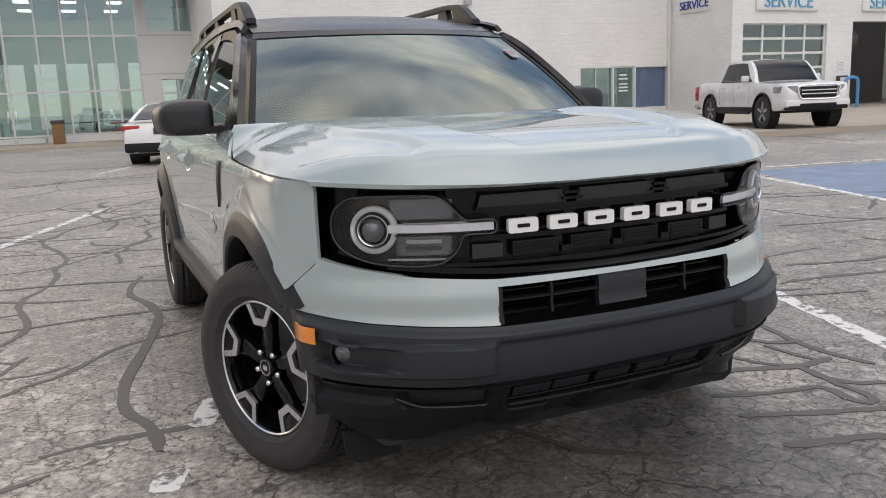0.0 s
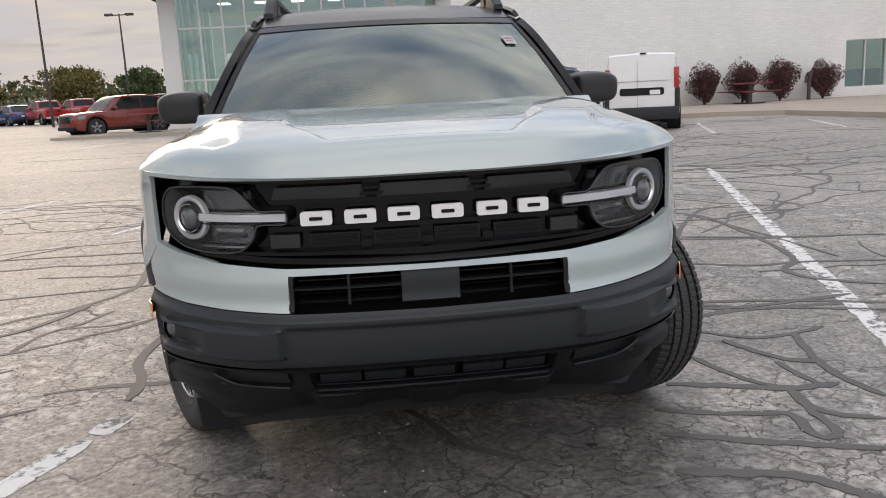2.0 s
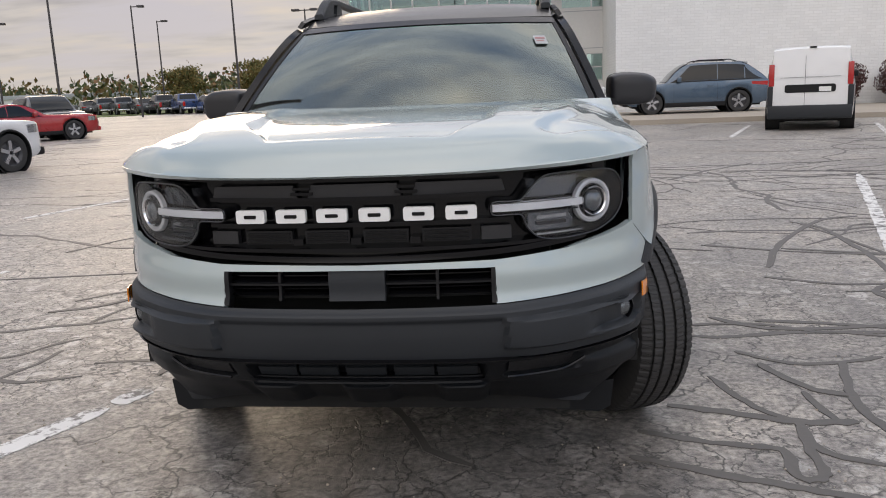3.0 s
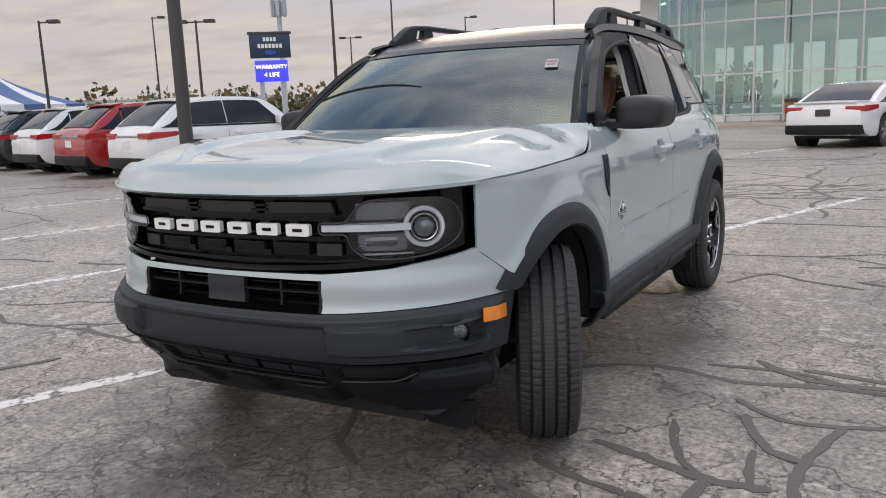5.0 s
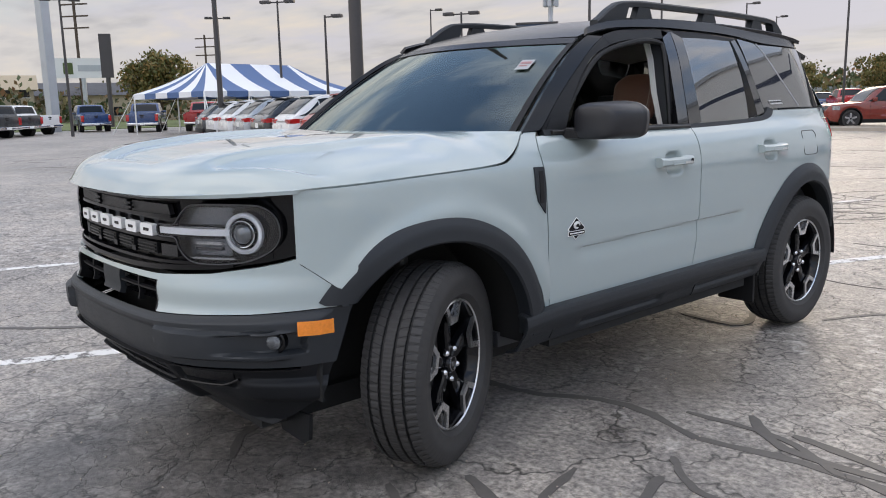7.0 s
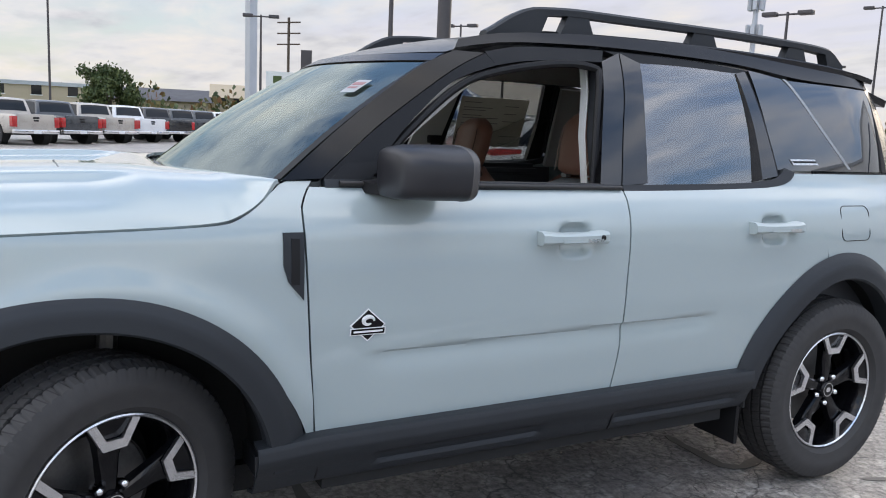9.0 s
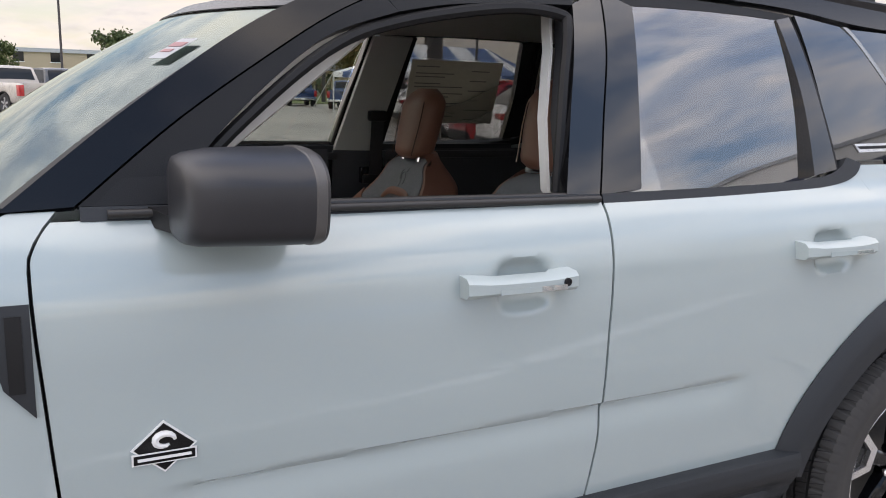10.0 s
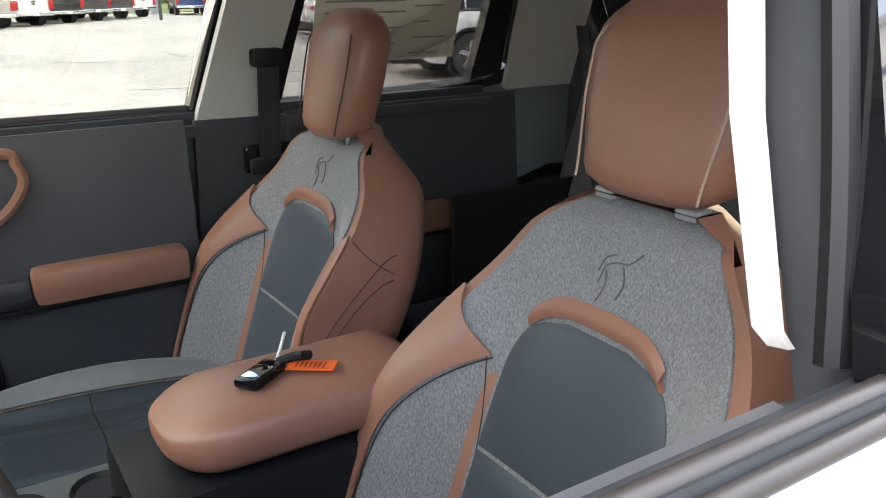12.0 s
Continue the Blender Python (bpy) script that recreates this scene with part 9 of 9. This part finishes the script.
part("oval_mark", Geo().lathe([(-.34, 0), (-.34, .30), (-.30, .32), (-.30, 0)], 24, "y", Matrix.Translation((0, 0, 5.92)) @ Matrix.Diagonal((1.35, 1, .6, 1))), "oval", py)
part("message_board", Geo().box(-1.25, 1.25, -.3, .3, 3.75, 5.35, bev=.02), "ledblue", py)
words("WARRANTY", .43, pose(0, -.33, 4.85, 90, 0, 0), "ledwhite", py, .01)
words("4 LIFE", .46, pose(0, -.33, 4.25, 90, 0, 0), "ledwhite", py, .01)
tw = thing("mast", "distant radio mast with antennas", "mast", pose(-47.5, 55.5, 0))
part("pole", Geo().tube([(0, 0, 0), (0, 0, 15)], .22, 8), "steelgrey", tw)
for z in (10.6, 13.2):
    for k in range(6):
        a = k * 1.047
        part("antenna", Geo().box(.45, .7, -.16, .16, z - .7, z + .7, pose(0, 0, 0, 0, 0, math.degrees(a))), "steelgrey", tw)
for x, y, h in ((-118, 36, 17), (-150, 70, 16)):
    p_ = thing("utility_pole", "wooden utility pole with cross-arms", "pole", pose(x, y, 0, 0, 0, 40), group="utility poles")
    part("pole", Geo().tube([(0, 0, 0), (0, 0, h)], .2, 8), "bark", p_)
    for z in (h - .8, h - 2.4, h - 4):
        part("crossarm", Geo().box(-2, 2, -.1, .1, z, z + .2), "bark", p_)
sg = thing("road_sign", "dark stacked sign on a tall pole", "sign", pose(-72, 24, 0, 0, 0, 65))
part("pole", Geo().tube([(0, 0, 0), (0, 0, 6)], .2, 8), "steel", sg)
part("board", Geo().box(-.5, .5, -.2, .2, 4.4, 8.2), "steel", sg)


# ---- trees and the far edge ----
def tree(x, y, h, w, seed, label, mat_):
    r = random.Random(seed)
    t = thing("tree", label, "tree", pose(x, y, 0))
    g = Geo().tube([(0, 0, 0), (.08, .05, h * .25), (.02, .1, h * .5), (0, 0, h * .8)], [h * .03, h * .022, h * .014, h * .004], 8)
    tips = []
    for k in range(11):
        a, z0 = r.uniform(0, 6.28), h * r.uniform(.22, .65)
        l = w * .5 * r.uniform(.55, .95)
        tip = (l * math.cos(a), l * math.sin(a), z0 + h * r.uniform(.12, .3))
        g.tube([(0, 0, z0), (tip[0] * .5, tip[1] * .5, z0 + (tip[2] - z0) * .35), tip], [h * .012, h * .008, h * .003], 5)
        tips.append(tip)
    part("trunk", g, "bark", t)
    c = Geo()
    lumps = [(Vector(tip), .11 * w) for tip in tips]
    for k in range(46):
        a, u, q = r.uniform(0, 6.28), r.uniform(-.8, 1), r.random() ** .5
        ring = math.sqrt(1 - u * u * .9) * q
        lumps.append((Vector((ring * w * .43 * math.cos(a), ring * w * .43 * math.sin(a), h * (.62 + .30 * u * (.55 + .45 * q)))), w * r.uniform(.06, .11)))
    for tip, size in lumps:
        for k in range(120):
            p = tip + Vector((r.gauss(0, .62), r.gauss(0, .62), r.gauss(0, .5))) * size
            s = r.uniform(.018, .034) * h
            m_ = Matrix.Translation(p) @ Euler((r.uniform(0, 6), r.uniform(0, 6), r.uniform(0, 6))).to_matrix().to_4x4()
            c.add([(-s, 0, 0), (0, -s * .6, s * .2), (s, 0, 0), (0, s * .6, s * .2)], [(0, 1, 2, 3)], m_)
    part("crown", c, mat_, t)


tree(-67.6, 6.3, 5.4, 4.4, 3, "green broad-leaved tree beyond the lot", "leafgreen")
tree(-78, 31, 7.5, 7.5, 4, "yellow green tree at the lot's edge", "leafautumn")
tree(-38, 84, 5.0, 5, 5, "autumn tree beyond the lot", "leafautumn")
tree(-29, 84, 5.6, 6, 6, "autumn tree beyond the showroom", "leafautumn")
tree(-19, 72, 4.6, 4, 8, "dark green tree beyond the showroom", "leafgreen")
tree(-86, -4, 5, 5, 9, "low green tree before a shop", "leafgreen")
r_ = random.Random(21)
g = Geo()
for k in range(260):
    b = radians(r_.uniform(8, 108))
    d = r_.uniform(115, 190)
    cx, cy = -d * math.sin(b), d * math.cos(b)
    hh, ww = r_.uniform(3.2, 6.4), r_.uniform(6, 11)
    for i in range(130):
        u = r_.uniform(0, 6.28)
        q = r_.random() ** .5
        s = r_.uniform(.26, .58)
        p = Vector((cx + q * ww / 2 * math.cos(u), cy + q * ww / 2 * math.sin(u), hh * r_.random() ** .7 * (1.05 - .55 * q * q)))
        m_ = Matrix.Translation(p) @ Euler((r_.uniform(0, 6), r_.uniform(0, 6), r_.uniform(0, 6))).to_matrix().to_4x4()
        g.add([(-s, 0, 0), (0, -s * .7, s * .2), (s, 0, 0), (0, s * .7, s * .2)], [(0, 1, 2, 3)], m_)
thing("far_woods", "distant belt of green and autumn trees", "woods", kind="stuff", geo=g, material="leafmix")
thing("grass_verge", "dull green grass verge beyond the lot", "grass", kind="stuff", geo=Geo().prism([(-64, -60), (-64, 27), (-46, 62), (-10, 100), (-10, 300), (-320, 300), (-320, -60)], "z", 0, .05), material="grass")


def hall(name, label, m, L_, D, H, wall, roof, gable=0.0, wins=0):
    t = thing(name, label, "building", m)
    part("wall", Geo().box(-L_ / 2, L_ / 2, -D / 2, D / 2, 0, H), wall, t)
    if gable:
        part("roof", Geo().prism([(-D / 2 - .6, H), (D / 2 + .6, H), (0, H + gable)], "x", -L_ / 2 - .6, L_ / 2 + .6), roof, t)
    else:
        part("roof", Geo().box(-L_ / 2 - .2, L_ / 2 + .2, -D / 2 - .2, D / 2 + .2, H, H + .5), roof, t)
    for k in range(wins):
        x = lerp(-L_ / 2, L_ / 2, (k + .5) / wins)
        for z in ((.9, 2.2),) if H < 4.5 else ((.9, 2.2), (3.6, 4.9)):
            w_ = part("window", Geo().box(x - .6, x + .6, -D / 2 - .04, -D / 2 + .02, z[0], z[1]), "carglass", t)
            part("sill", Geo().box(x - .7, x + .7, -D / 2 - .08, -D / 2, z[0] - .1, z[0]), "panelw", w_)


hall("hotel", "long tan building with dark pitched roof", at(-128, 33, .97, -.22) @ pose(0, 0, 0, 0, 0, 0), 46, 12, 3.9, "tanwall", "steel", 2.0, 16)
hall("gable_porch", "small tan gabled entrance wing", at(-119, 27.5, .97, -.22), 4.5, 5, 4.6, "tanwall", "tanwall", 2.0, 2)
hall("shop_hall", "low flat-roofed tan shop building", at(-122, -8, .97, -.1), 34, 14, 4.8, "tanwall", "steelgrey", 0, 8)
hall("warehouse", "long low pale warehouse", at(-62, 112, .5, -.85), 80, 15, 2.3, "panelw", "steelgrey", 0, 0)
hall("warehouse", "long low pale warehouse", at(-110, 78, .8, -.6), 60, 15, 3.8, "tanwall", "steelgrey", 0, 10)
bb = thing("billboard", "pale green and white billboard on a pole", "billboard", pose(-112, 34.5, 0, 0, 0, 76))
part("post", Geo().tube([(0, 0, 0), (0, 0, 6)], .3, 8), "steelgrey", bb)
part("board", Geo().box(-3.4, 3.4, -.2, .2, 6, 8.6), "panelw", bb)
part("print", Geo().box(-2.4, -1.2, -.23, -.2, 6.5, 8.0), "leafgreen", bb)
part("print", Geo().box(-.6, 2.6, -.23, -.2, 6.9, 7.7), "steelgrey", bb)
